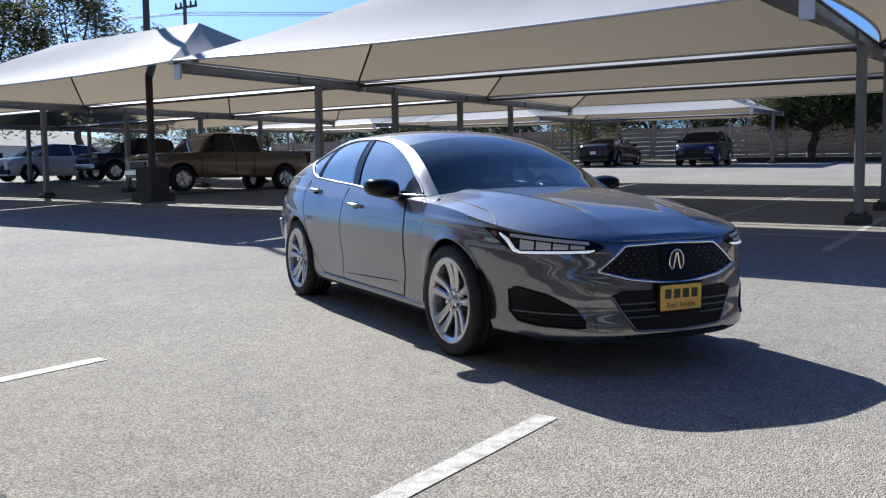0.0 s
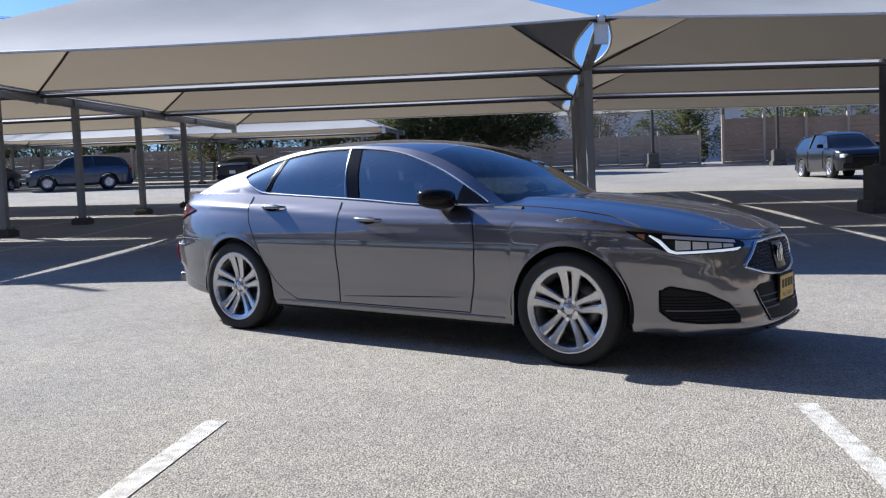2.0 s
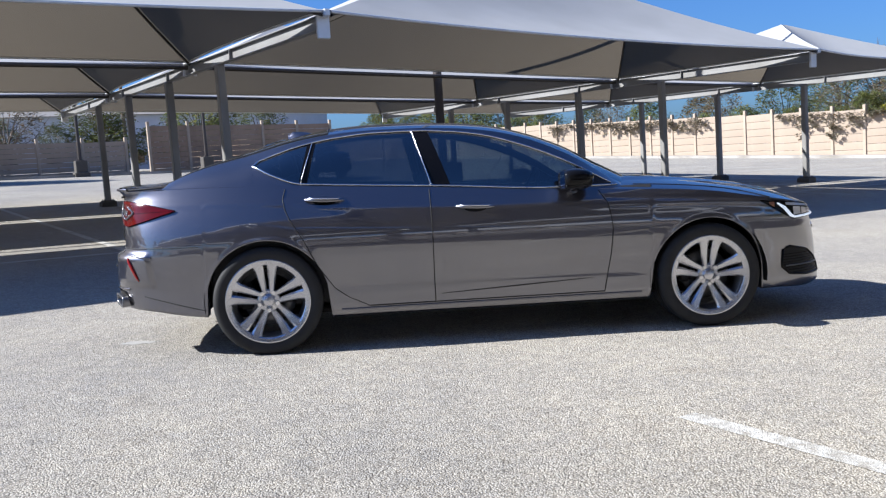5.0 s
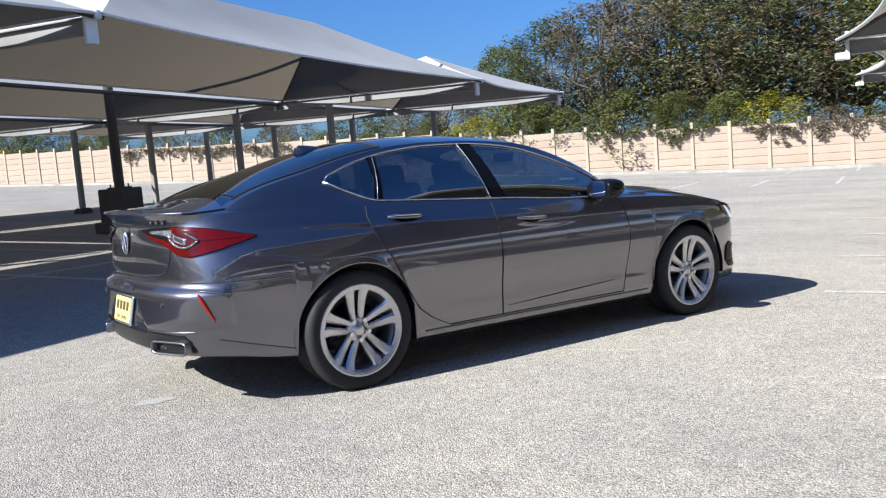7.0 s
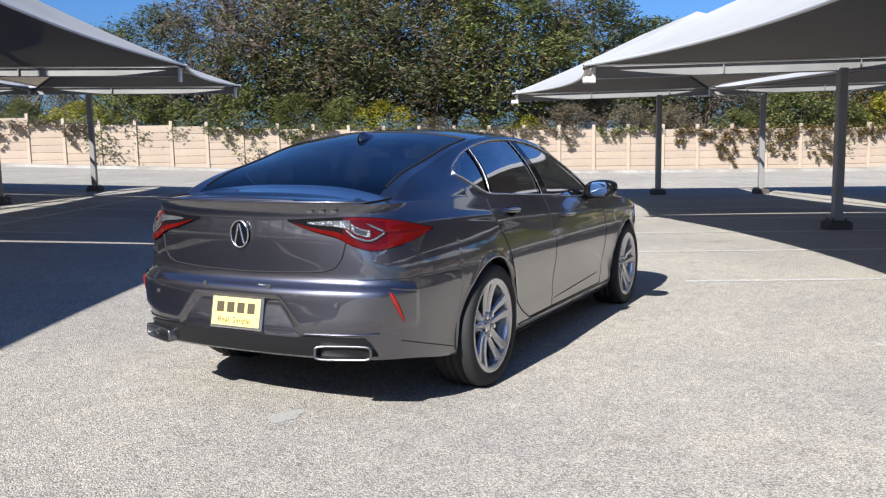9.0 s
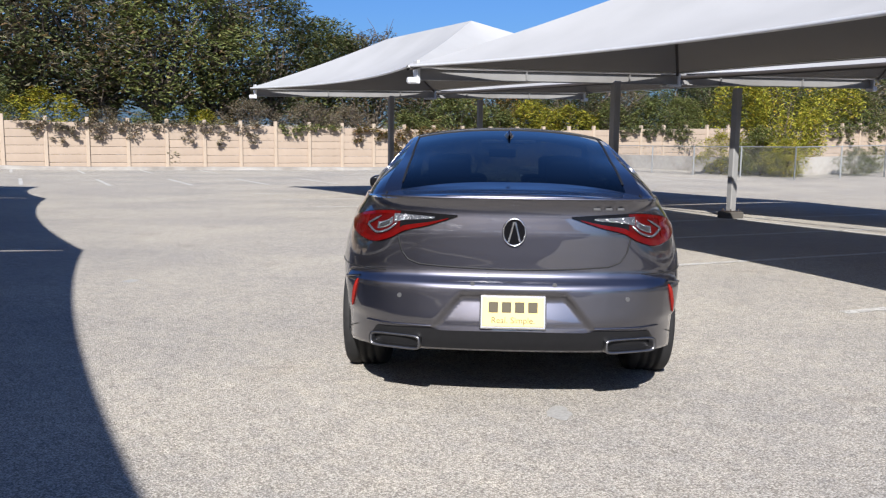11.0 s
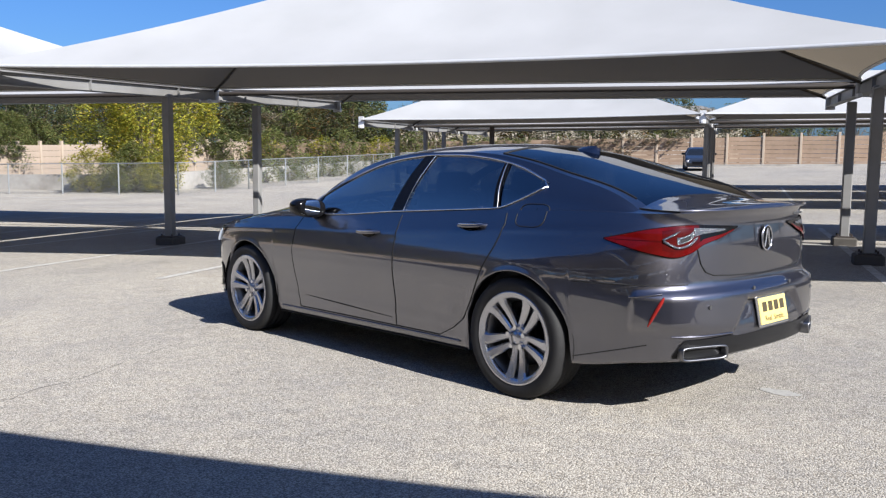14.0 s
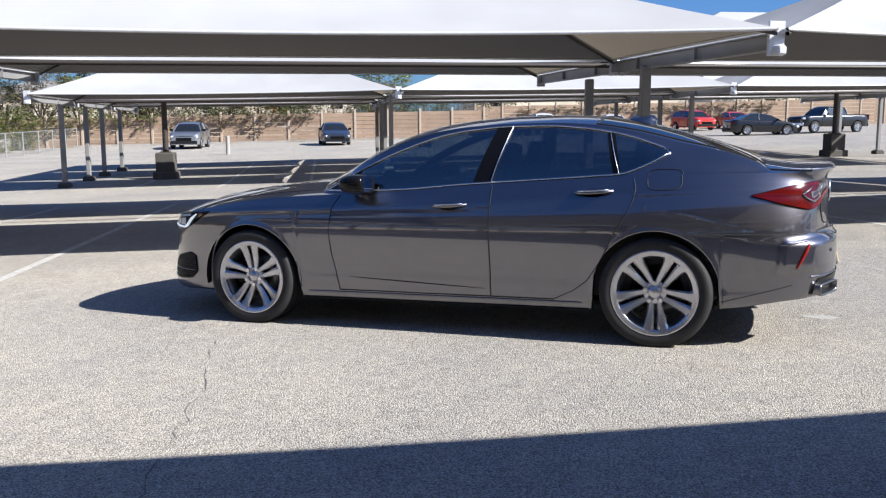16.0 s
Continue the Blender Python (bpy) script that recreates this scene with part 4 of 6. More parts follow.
# wheel, built once in its own axes: the outer face looks along +y
def build_wheel():
    w = thing("wheel_master", Matrix(), "", "")
    prof = [(-0.115, 0.245), (-0.118, 0.275), (-0.125, 0.315), (-0.112, 0.336), (-0.09, 0.3425)]
    for o in (-0.055, -0.01, 0.035):
        prof += [(o - 0.012, 0.3435), (o - 0.006, 0.336), (o + 0.006, 0.336), (o + 0.012, 0.3435)]
    prof += [(0.085, 0.3425), (0.108, 0.336), (0.122, 0.318), (0.121, 0.29), (0.114, 0.268), (0.105, 0.252)]
    vs, fs = lathe(prof, 72)
    part("tyre", mesh_from("tyre", vs, fs, RUBBER), None, w, "black rubber tyre")
    # barrel colour carries the shade behind the spokes
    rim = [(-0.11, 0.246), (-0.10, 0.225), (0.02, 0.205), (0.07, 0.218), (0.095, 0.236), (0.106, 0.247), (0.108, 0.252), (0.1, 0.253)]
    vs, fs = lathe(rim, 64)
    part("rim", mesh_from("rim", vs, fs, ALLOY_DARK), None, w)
    lip = [(0.075, 0.226), (0.1, 0.228), (0.106, 0.231), (0.109, 0.242), (0.114, 0.255), (0.116, 0.263), (0.111, 0.2665)]
    vs, fs = lathe(lip, 64)
    part("rim_lip", mesh_from("lip", vs, fs, ALLOY), None, w, "bright machined rim lip")
    for k in range(5):
        for sg in (-1, 1):
            rows = []
            for f in span(0, 1, 12):
                r = 0.045 + 0.192 * f
                base = math.radians(72 * k + 90)
                # a narrow slot inside each pair, the outer edge flaring into the ring
                near, far = 0.006 + 0.0075 * f, 0.037 + 0.040 * f + 0.028 * max(0.0, (f - 0.72) / 0.28) ** 2
                y = 0.072 + 0.036 * f - 0.008 * math.sin(math.pi * f)
                row = []
                for q, yy in ((0.0, -0.035), (0.0, -0.009), (0.2, 0.001), (0.82, 0.003), (1.0, -0.006), (1.0, -0.035)):
                    c = sg * (near + q * (far - near))
                    row.append((r * math.cos(base) - c * math.sin(base), y + yy, r * math.sin(base) + c * math.cos(base)))
                rows.append(row)
            vs, fs = grid(rows)
            if sg < 0:
                fs = [f[::-1] for f in fs]
            part("spoke", mesh_from("spoke", vs, fs, ALLOY, smooth=False), None, w)
    vs, fs = lathe([(0.04, 0.075), (0.07, 0.072), (0.075, 0.06), (0.066, 0.04), (0.08, 0.036), (0.086, 0.03), (0.088, 0.0)], 40)
    part("hub", mesh_from("hub", vs, fs, ALLOY), None, w)
    for k in range(5):
        a = math.radians(72 * k + 54)
        bm = bmesh.new()
        cyl(bm, 0.0135, 0.011, 0.034, Matrix.Translation((0.060 * math.cos(a), 0.077, 0.060 * math.sin(a))) @ Matrix.Rotation(math.pi / 2, 4, "X"), 6)
        part("lug_nut", bm, CHROME, w)
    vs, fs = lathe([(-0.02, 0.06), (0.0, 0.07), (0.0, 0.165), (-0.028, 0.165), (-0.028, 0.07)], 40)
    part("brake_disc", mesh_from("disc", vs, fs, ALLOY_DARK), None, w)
    bm = bmesh.new()
    box(bm, (0.08, 0.07, 0.17), Matrix.Translation((0.14, -0.01, 0.03)), 0.015)
    part("brake_caliper", bm, BLACK_MATT, w)
    return w


def build_car():
    t = thing("sedan_car", pose(0, 0, 0, 0, 1.27, 0), "dark grey metallic four-door saloon parked on the asphalt", "car")
    build_body(t)
    build_cabin(t)
    w = build_wheel()
    for sx in (HUB_X, -HUB_X):
        for sy in (1, -1):
            y = sy * (0.81 if sx > 0 else 0.825)
            ob = copy_thing(w, Matrix.Translation((sx, y, 0.338)) @ Matrix.Rotation(0 if sy > 0 else math.pi, 4, "Z") @ Matrix.Rotation(math.radians({(1, 1): 5, (1, -1): -3, (-1, 1): 38, (-1, -1): 2}[(1 if sx > 0 else -1, sy)]), 4, "Y"))
            ob.name = "wheel"
            ob.parent = t
            ob["label"] = "five twin-spoke alloy wheel with black tyre"
            # wheel well
            rows = []
            for a in span(-0.15, math.pi + 0.15, 24):
                x, z = sx + 0.40 * math.cos(a), 0.335 + 0.40 * math.sin(a)
                rows.append([(x, sy * 0.9, z), (x, sy * 0.55, z)])
            vs, fs = grid(rows)
            part("wheel_well", mesh_from("well", vs, fs, BLACK_MATT), None, t)
            bm = bmesh.new()
            cyl(bm, 0.40, 0.40, 0.02, Matrix.Translation((sx, sy * 0.56, 0.36)) @ Matrix.Rotation(math.pi / 2, 4, "X"), 28)
            for v in bm.verts:
                v.co.z = max(v.co.z, 0.21)
            part("inner_well", bm, BLACK_MATT, t)
    for o in list(w.children_recursive) + [w]:
        bpy.data.objects.remove(o)
    return t


CAR = build_car()


# ---- details of the saloon
def outline_band(name, t, pts, r, material, lab="", closed=False):
    vs, fs = tube(pts, r, 6, closed)
    return part(name, mesh_from(name, vs, fs, material), None, t, lab)


def lerp_keys(*keys):
    xs, ys = [k[0] for k in keys], [k[1] for k in keys]
    return lambda a: float(np.interp(a, xs, ys))


def car_front(t):
    AF = arc_front
    # grille
    hi = lerp_keys((0, 0.728), (AF(0.33), 0.720), (AF(0.50), 0.590))
    lo = lerp_keys((0, 0.508), (AF(0.12), 0.515), (AF(0.32), 0.540), (AF(0.50), 0.586))
    g = thing("grille", Matrix(), "black diamond mesh grille in a bright surround", "")
    g.parent = t
    for side in (1, -1):
        patch("mesh_backing", g, BLACK_MATT, side, lo, hi, 30, 8, 0.003, arcs=(0, AF(0.50)))
        bmv, bmf = [], []
        row = 0
        z = 0.522
        while z < 0.72:
            a = 0.012 + (0.024 if row % 2 else 0)
            while a < AF(0.485):
                if lo(a) + 0.012 < z < hi(a) - 0.012 and not (a < 0.11 and 0.54 < z < 0.72):
                    c = skin(a, z, side, 0.012)
                    g0 = 0.7 + 0.6 * min(1, a / 0.4)
                    q = [skin(a + da * g0, z + dz * g0, side, 0.004) for da, dz in ((0.014, 0), (0, 0.005), (-0.014, 0), (0, -0.005))]
                    o = len(bmv)
                    bmv += q + [c]
                    bmf += [(o + i, o + (i + 1) % 4, o + 4) for i in range(4)]
                a += 0.048
            z += 0.021
            row += 1
        tagged(part("mesh_studs", mesh_from("studs", bmv, bmf, CLEAR_STUD, False), None, g), kind="stuff")
    rim = [skin(a, hi(a), s, 0.006) for s, rng in ((1, span(AF(0.50), 0, 24)), (-1, span(0, AF(0.50), 24))) for a in rng]
    rim += [skin(a, lo(a), s, 0.006) for s, rng in ((-1, span(AF(0.50), 0, 24)), (1, span(0, AF(0.50), 24))) for a in rng]
    outline_band("grille_surround", g, rim, 0.010, CHROME, "bright chrome grille surround", True)
    for side in (1, -1):
        patch("sensor_panel", g, BLACK_GLOSS, side, lambda a: 0.545, lambda a: 0.705, 6, 4, 0.012, arcs=(0, 0.10))
    badge(t, skin(0, 0.63, 1, 0.02).x, 0.63, 0.062, 1)
    # lower intake, splitter
    for side in (1, -1):
        lo2 = lerp_keys((0, 0.250), (AF(0.30), 0.262), (AF(0.43), 0.45))
        hi2 = lerp_keys((0, 0.475), (AF(0.37), 0.482), (AF(0.43), 0.455))
        patch("lower_intake", t, BLACK_MATT, side, lo2, hi2, 24, 6, 0.003, "black lower air intake", arcs=(0, AF(0.43)))
        outline_band("intake_edge", t, [skin(a, lo2(a), side, 0.004) for a in span(0, AF(0.43), 20)], 0.007, PAINT)
        for zz in (0.335, 0.372, 0.409):
            lim = AF(0.30 + 0.11 * (zz - 0.26) / 0.19)
            outline_band("intake_slat", t, [skin(a, zz, side, 0.008) for a in span(AF(0.15), lim, 8)], 0.005, ALLOY_DARK)
        outline_band("splitter", t, [skin(a, 0.225, side, 0.012) for a in span(0, AF(0.36), 20)], 0.010, BLACK_GLOSS)
        # corner intakes
        a0, a1 = AF(0.565), arc_x(1.985)
        lo3 = lerp_keys((a0, 0.285), (a0 + 0.5 * (a1 - a0), 0.285), (a0 + 0.85 * (a1 - a0), 0.30), (a1, 0.35))
        hi3 = lerp_keys((a0, 0.315), (a0 + 0.12 * (a1 - a0), 0.385), (a0 + 0.45 * (a1 - a0), 0.455), (a0 + 0.88 * (a1 - a0), 0.49), (a1, 0.47))
        patch("corner_intake", t, BLACK_MATT, side, lo3, hi3, 16, 6, 0.002, "black mesh corner air intake", arcs=(a0, a1))
        ring = [skin(a, hi3(a), side, 0.001) for a in span(a0, a1, 14)] + [skin(a, lo3(a), side, 0.001) for a in span(a1, a0, 14)]
        outline_band("intake_frame", t, ring, 0.008, BLACK_GLOSS, "", True)
        outline_band("intake_bar", t, [skin(a, 0.355, side, 0.003) for a in span(a0 + 0.02, a1 - 0.03, 8)], 0.006, ALLOY_DARK)
        for k in range(9):
            zz = 0.29 + 0.018 * k
            av = [a for a in span(a0, a1, 24) if lo3(a) + 0.01 < zz < hi3(a) - 0.01]
            if len(av) > 2:
                outline_band("intake_rib", t, [skin(a, zz, side, 0.002) for a in av], 0.003, BLACK_GLOSS)
        # headlamp
        b0, b1 = AF(0.46), arc_x(1.80)
        top = lerp_keys((b0, 0.728), (AF(0.54), 0.755), (arc_x(2.1), 0.786), (b1, 0.812))
        bot = lerp_keys((b0, 0.708), (AF(0.53), 0.682), (arc_x(2.06), 0.672), (arc_x(1.97), 0.712), (b1, 0.806))
        h = part("headlight", patch_mesh(side, bot, top, (b0, b1), 30, 6, 0.004, BLACK_GLOSS), None, t, "slim clear headlamp with bright light strip")
        # light strip along the foot with a short rising hook, a second one above it
        bl = [skin(a, bot(a) + 0.013, side, 0.008) for a in span(AF(0.515), arc_x(2.07), 14)]
        bl += [skin(arc_x(2.035), bot(arc_x(2.035)) + 0.014, side, 0.010), skin(arc_x(1.985), 0.5 * (bot(arc_x(1.985)) + top(arc_x(1.985))), side, 0.010), skin(arc_x(1.93), top(arc_x(1.93)) - 0.016, side, 0.010)]
        outline_band("light_strip", h, bl, [0.004] + [0.008] * 14 + [0.011, 0.011, 0.005], LED, "white daytime light strip")
        # clear bar along the top, square lamp modules under it
        patch("lens", h, HEAD_LENS, side, lambda a: top(a) - 0.026, lambda a: top(a) - 0.009, 16, 3, 0.007, arcs=(AF(0.54), arc_x(2.0)))
        m0, m1 = AF(0.56), arc_x(2.06)
        for i in range(4):
            c0 = m0 + (m1 - m0) * (i + 0.06) / 4
            c1 = m0 + (m1 - m0) * (i + 0.94) / 4
            patch("lamp_module", h, HEAD_LENS, side, lambda a: bot(a) + 0.028, lambda a: top(a) - 0.034, 4, 3, 0.0065, arcs=(c0, c1))
        patch("side_marker", h, AMBER, side, lambda a: bot(a) + 0.012, lambda a: top(a) - 0.010, 6, 3, 0.008, arcs=(arc_x(1.905), arc_x(1.865)))
        # bonnet gap
        outline_band("panel_gap", t, [skin(a, Z_TOP(float(np.interp(a, ARC, OX))) - 0.012, side, 0.001) for a in span(0, arc_x(1.86), 30)], 0.0032, SEAM)
        gap = []
        for f in span(0, 1, 24):
            x = 0.98 + 0.90 * f
            i = int(np.argmin(abs(OX[:len(OX) // 2] - x)))
            e = top_edge(i)
            y = e.y * (0.865 + 0.135 * max(0.0, (f - 0.72) / 0.28) ** 1.5)
            gap.append(Vector((x, side * y, top_z(x, y, e.y, e.z) + 0.0008)))
        outline_band("panel_gap", t, gap, 0.003, SEAM)
    plate(t, Vector((2.462, 0, 0.43)), 0, YELLOW, BLACK_MATT)


def patch_mesh(side, lo, hi, arcs, n, m, off, material):
    rows = []
    for a in span(arcs[0], arcs[1], n):
        zl, zh = lo(a), hi(a)
        rows.append([skin(a, zl + (zh - zl) * k / m, side, off) for k in range(m + 1)])
    vs, fs = grid(rows)
    if side > 0:
        fs = [f[::-1] for f in fs]
    return mesh_from("panel", vs, fs, material)


def badge(t, x, z, r, face):
    """Plain oval emblem with two leaning bars."""
    b = thing("emblem", Matrix(), "plain chrome oval emblem with two bars", "")
    b.parent = t
    ring = [(x, 0.82 * r * math.sin(a), z + r * math.cos(a)) for a in span(0, 2 * math.pi, 32)[:-1]]
    vs, fs = tube(ring, 0.005, 6, True)
    part("ring", mesh_from("ring", vs, fs, CHROME), None, b)
    bm = bmesh.new()
    cyl(bm, r, r, 0.006, Matrix.Translation((x - face * 0.004, 0, z)) @ Matrix.Rotation(math.pi / 2, 4, "Y"), 32)
    for v in bm.verts:
        v.co.y *= 0.82
    part("disc", bm, BLACK_GLOSS, b)
    for sg in (-1, 1):
        vs, fs = tube([(x + face * 0.002, sg * 0.05 * r, z + 0.78 * r), (x + face * 0.002, sg * 0.42 * r, z - 0.72 * r)], 0.006, 6)
        part("bar", mesh_from("bar", vs, fs, CHROME), None, b)


def plate(t, c, yaw, face_mat, frame_mat, tilt=0.0):
    p = thing("dealer_plate", Matrix.Translation(c) @ Matrix.Rotation(math.radians(yaw), 4, "Z") @ Matrix.Rotation(math.radians(-tilt), 4, "Y"), "yellow dealer plate with dark bars and small words", "")
    p.parent = t
    bm = bmesh.new()
    box(bm, (0.016, 0.325, 0.168), Matrix.Translation((-0.006, 0, 0)), 0.006)
    part("plate_frame", bm, frame_mat, p)
    bm = bmesh.new()
    box(bm, (0.006, 0.298, 0.142), Matrix.Translation((0.003, 0, 0)), 0.0025)
    part("plate_face", bm, face_mat, p)
    # the trader's name as plain bars
    for y in (-0.096, -0.032, 0.032, 0.096):
        bm = bmesh.new()
        box(bm, (0.003, 0.046, 0.052), Matrix.Translation((0.0065, y, 0.022)), 0.001)
        part("name_bar", bm, INK, p)
    cu = bpy.data.curves.new("slogan", "FONT")
    cu.body = "Real. Simple."
    cu.size = 0.042
    cu.align_x = cu.align_y = "CENTER"
    cu.materials.append(INK)
    ob = new("slogan", cu)
    ob.parent = p
    ob.matrix_basis = Matrix.Translation((0.0075, 0, -0.042)) @ Matrix.Rotation(math.pi / 2, 4, "Z") @ Matrix.Rotation(math.pi / 2, 4, "X")


def car_rear(t):
    AR = arc_rear
    for side in (1, -1):
        a0, a1 = arc_x(-1.99), AR(0.285)
        k1, k2, k3 = AR(0.80), AR(0.64), AR(0.56)
        top = Curve((a0, 0.932), (k1, 0.985), (k2, 1.001), (k3, 0.998), (a1, 0.984))
        bot = Curve((a0, 0.924), (k1, 0.852), (AR(0.73), 0.836), (k2, 0.858), (k3, 0.896), (AR(0.43), 0.928), (a1, 0.976))
        l = part("tail_light", patch_mesh(side, bot, top, (a0, a1), 40, 8, 0.007, BLACK_GLOSS), None, t, "slim dark red tail lamp with clear centre")
        # red outer lens with a darker waist, a clear V with a small lamp in it, a white bar over a red one towards the middle
        patch("red_body", l, RED_DEEP, side, lambda a: bot(a) + 0.002, lambda a: top(a) - 0.003, 30, 6, 0.009, arcs=(a0 + 0.008, AR(0.585)))
        patch("red_wedge", l, RED_LENS, side, lambda a: bot(a) + 0.004, lambda a: bot(a) + 0.47 * (top(a) - bot(a)), 20, 4, 0.0115, arcs=(a0 + 0.02, AR(0.775)))
        patch("red_wedge", l, RED_LENS, side, lambda a: bot(a) + 0.53 * (top(a) - bot(a)), lambda a: top(a) - 0.005, 20, 4, 0.0115, arcs=(a0 + 0.02, AR(0.775)))
        patch("red_border", l, RED_LENS, side, lambda a: bot(a) + 0.004, lambda a: bot(a) + 0.030, 24, 3, 0.0115, arcs=(AR(0.775), AR(0.57)))
        patch("red_border", l, RED_LENS, side, lambda a: top(a) - 0.020, lambda a: top(a) - 0.005, 24, 3, 0.0115, arcs=(AR(0.775), AR(0.62)))
        patch("red_bar", l, RED_LENS, side, lambda a: bot(a) + 0.004, lambda a: bot(a) + 0.30 * (top(a) - bot(a)), 20, 3, 0.0115, arcs=(AR(0.57), AR(0.33)))
        patch("white_bar", l, CLEAR_LENS, side, lambda a: bot(a) + 0.55 * (top(a) - bot(a)), lambda a: top(a) - 0.016, 20, 3, 0.0115, "clear upper bar", arcs=(AR(0.62), AR(0.40)))
        w0, w1 = AR(0.770), AR(0.60)
        low = Curve((w0, 0.918), (AR(0.71), 0.886), (AR(0.655), 0.900), (w1, 0.938))
        outline_band("clear_chevron", l, [skin(a, low(a), side, 0.0125) for a in span(w1, w0, 16)] + [skin(a, 0.918 + 0.050 * f, side, 0.0125) for f, a in zip(span(0.15, 1, 8), span(AR(0.772), AR(0.70), 8))], [0.003] + [0.0065] * 15 + [0.009] + [0.0065] * 7 + [0.003, 0.002], CLEAR_LENS, "clear V-shaped light guide")
        patch("reverse_lens", l, CLEAR_LENS, side, lambda a: low(a) + 0.018, lambda a: low(a) + 0.052, 12, 4, 0.0118, "small clear reversing lens", arcs=(AR(0.715), AR(0.625)))
        patch("lens_core", l, SMOKED_LENS, side, lambda a: low(a) + 0.026, lambda a: low(a) + 0.044, 10, 4, 0.0135, arcs=(AR(0.70), AR(0.645)))
        # reflectors, exhausts
        pts = [skin(arc_x(-2.235 - 0.062 * f), 0.495 + 0.15 * f, side, 0.003) for f in span(1, 0, 8)]
        outline_band("rear_reflector", t, pts, [0.004, 0.009, 0.011, 0.011, 0.011, 0.010, 0.009, 0.007, 0.003], RED_REFLECTOR, "narrow slanted red reflector")
        outline_band("reflector_crease", t, [skin(arc_x(-2.15 - 0.14 * f), 0.64 + 0.02 * f, side, 0.002) for f in span(0, 1, 8)], 0.007, PAINT)
        e0, e1 = skin(AR(0.46), 0.39, side), skin(AR(0.69), 0.39, side)
        mid = skin(AR(0.585), 0.354, side, 0.016)
        yaw = math.atan2((e1 - e0).x, -(e1 - e0).y)
        ex = thing("exhaust_tip", Matrix.Translation((mid.x, mid.y, 0.354)) @ Matrix.Rotation(yaw if side > 0 else yaw + math.pi, 4, "Z"), "chrome framed rectangular exhaust tip", "")
        ex.parent = t
        # a flared rectangular tube with a rolled mouth
        rows = []
        for j in range(33):
            a = 2 * math.pi * j / 32
            cy, cz = math.copysign(abs(math.cos(a)) ** 0.35, math.cos(a)), math.copysign(abs(math.sin(a)) ** 0.35, math.sin(a))
            rows.append([(dx, cy * wy, cz * wz) for dx, wy, wz in ((-0.09, 0.132, 0.032), (0.006, 0.142, 0.039), (0.013, 0.140, 0.037), (0.014, 0.132, 0.030), (0.006, 0.127, 0.025), (-0.07, 0.118, 0.020))])
        vs, fs = grid(rows)
        part("tip_ring", mesh_from("ring", vs, fs, BRIGHT_TIP), None, ex)
        # black plate closes the tube, its colour standing for the dark depth
        bm = bmesh.new()
        box(bm, (0.006, 0.25, 0.046), Matrix.Translation((-0.06, 0, 0)), 0.002)
        part("tip_bore", bm, BORE_SHADE, ex)
        # diffuser and lower trim
        patch("diffuser", t, DIFFUSER, side, lambda a: 0.328, lerp_keys((AR(0.735), 0.34), (AR(0.695), 0.42), (AR(0.40), 0.43), (AR(0.36), 0.42), (ARC[-1], 0.425)), 24, 5, 0.006, arcs=(AR(0.735), ARC[-1]))
        outline_band("bumper_crease", t, [skin(a, 0.44, side, 0.003) for a in span(AR(0.74), AR(0.40), 20)], 0.005, PAINT)
        # boot lid gap
        foot = lerp_keys((AR(0.60), 0.885), (AR(0.575), 0.80), (AR(0.54), 0.757), (AR(0.48), 0.737), (AR(0.3), 0.727), (ARC[-1], 0.719))
        gap = [skin(a, foot(a), side, 0.001) for a in span(AR(0.60), AR(0.5), 12) + span(AR(0.48), ARC[-1], 10)]
        deck = []
        for f in span(0, 1, 12):
            x, y = -1.96 - 0.36 * f, 0.665 - 0.025 * f * f
            i = int(np.argmin(abs(OX[len(OX) // 2:] - x))) + len(OX) // 2
            e = top_edge(i)
            deck.append(Vector((x, side * y, top_z(x, y, e.y, e.z) + 0.001)))
        outline_band("panel_gap", t, deck, 0.004, SEAM)
        outline_band("panel_gap", t, gap, 0.004, SEAM)
        outline_band("spoiler_edge", t, [skin(a, 1.07, side, 0.004) for a in span(AR(0.70), ARC[-1], 16)], 0.008, PAINT)
        outline_band("bumper_gap", t, [skin(a, 0.70, side, 0.001) for a in span(arc_x(-1.84), AR(0.66), 16)], 0.0025, SEAM)
        # lower bumper seam, parking sensors
        outline_band("bumper_seam", t, [skin(arc_x(-1.83 - 0.40 * f), 0.295 + 0.10 * f, side, 0.001) for f in span(0, 1, 12)], 0.003, SEAM)
        for y, z in ((0.56, 0.585), (0.20, 0.655)):
            c = skin(AR(y), z, side, 0.002)
            bm = bmesh.new()
            cyl(bm, 0.011, 0.011, 0.006, Matrix.Translation(c) @ Matrix.Rotation(math.pi / 2, 4, "Y"), 14)
            part("parking_sensor", bm, ALLOY_DARK, t)
    badge(t, skin(ARC[-1], 0.906, 1, 0.012).x, 0.906, 0.066, -1)
    plate(t, Vector((-2.484, 0, 0.520)), 180, YELLOW_PALE, CHROME, 11.0)
    for k in range(3):
        bm = bmesh.new()
        box(bm, (0.004, 0.036, 0.014), Matrix.Translation((skin(AR(0.52 - 0.06 * k), 1.022, 1, 0.003).x, -0.52 + 0.06 * k, 1.022)), 0.003)
        part("model_badge", bm, ALLOY_DARK, t)


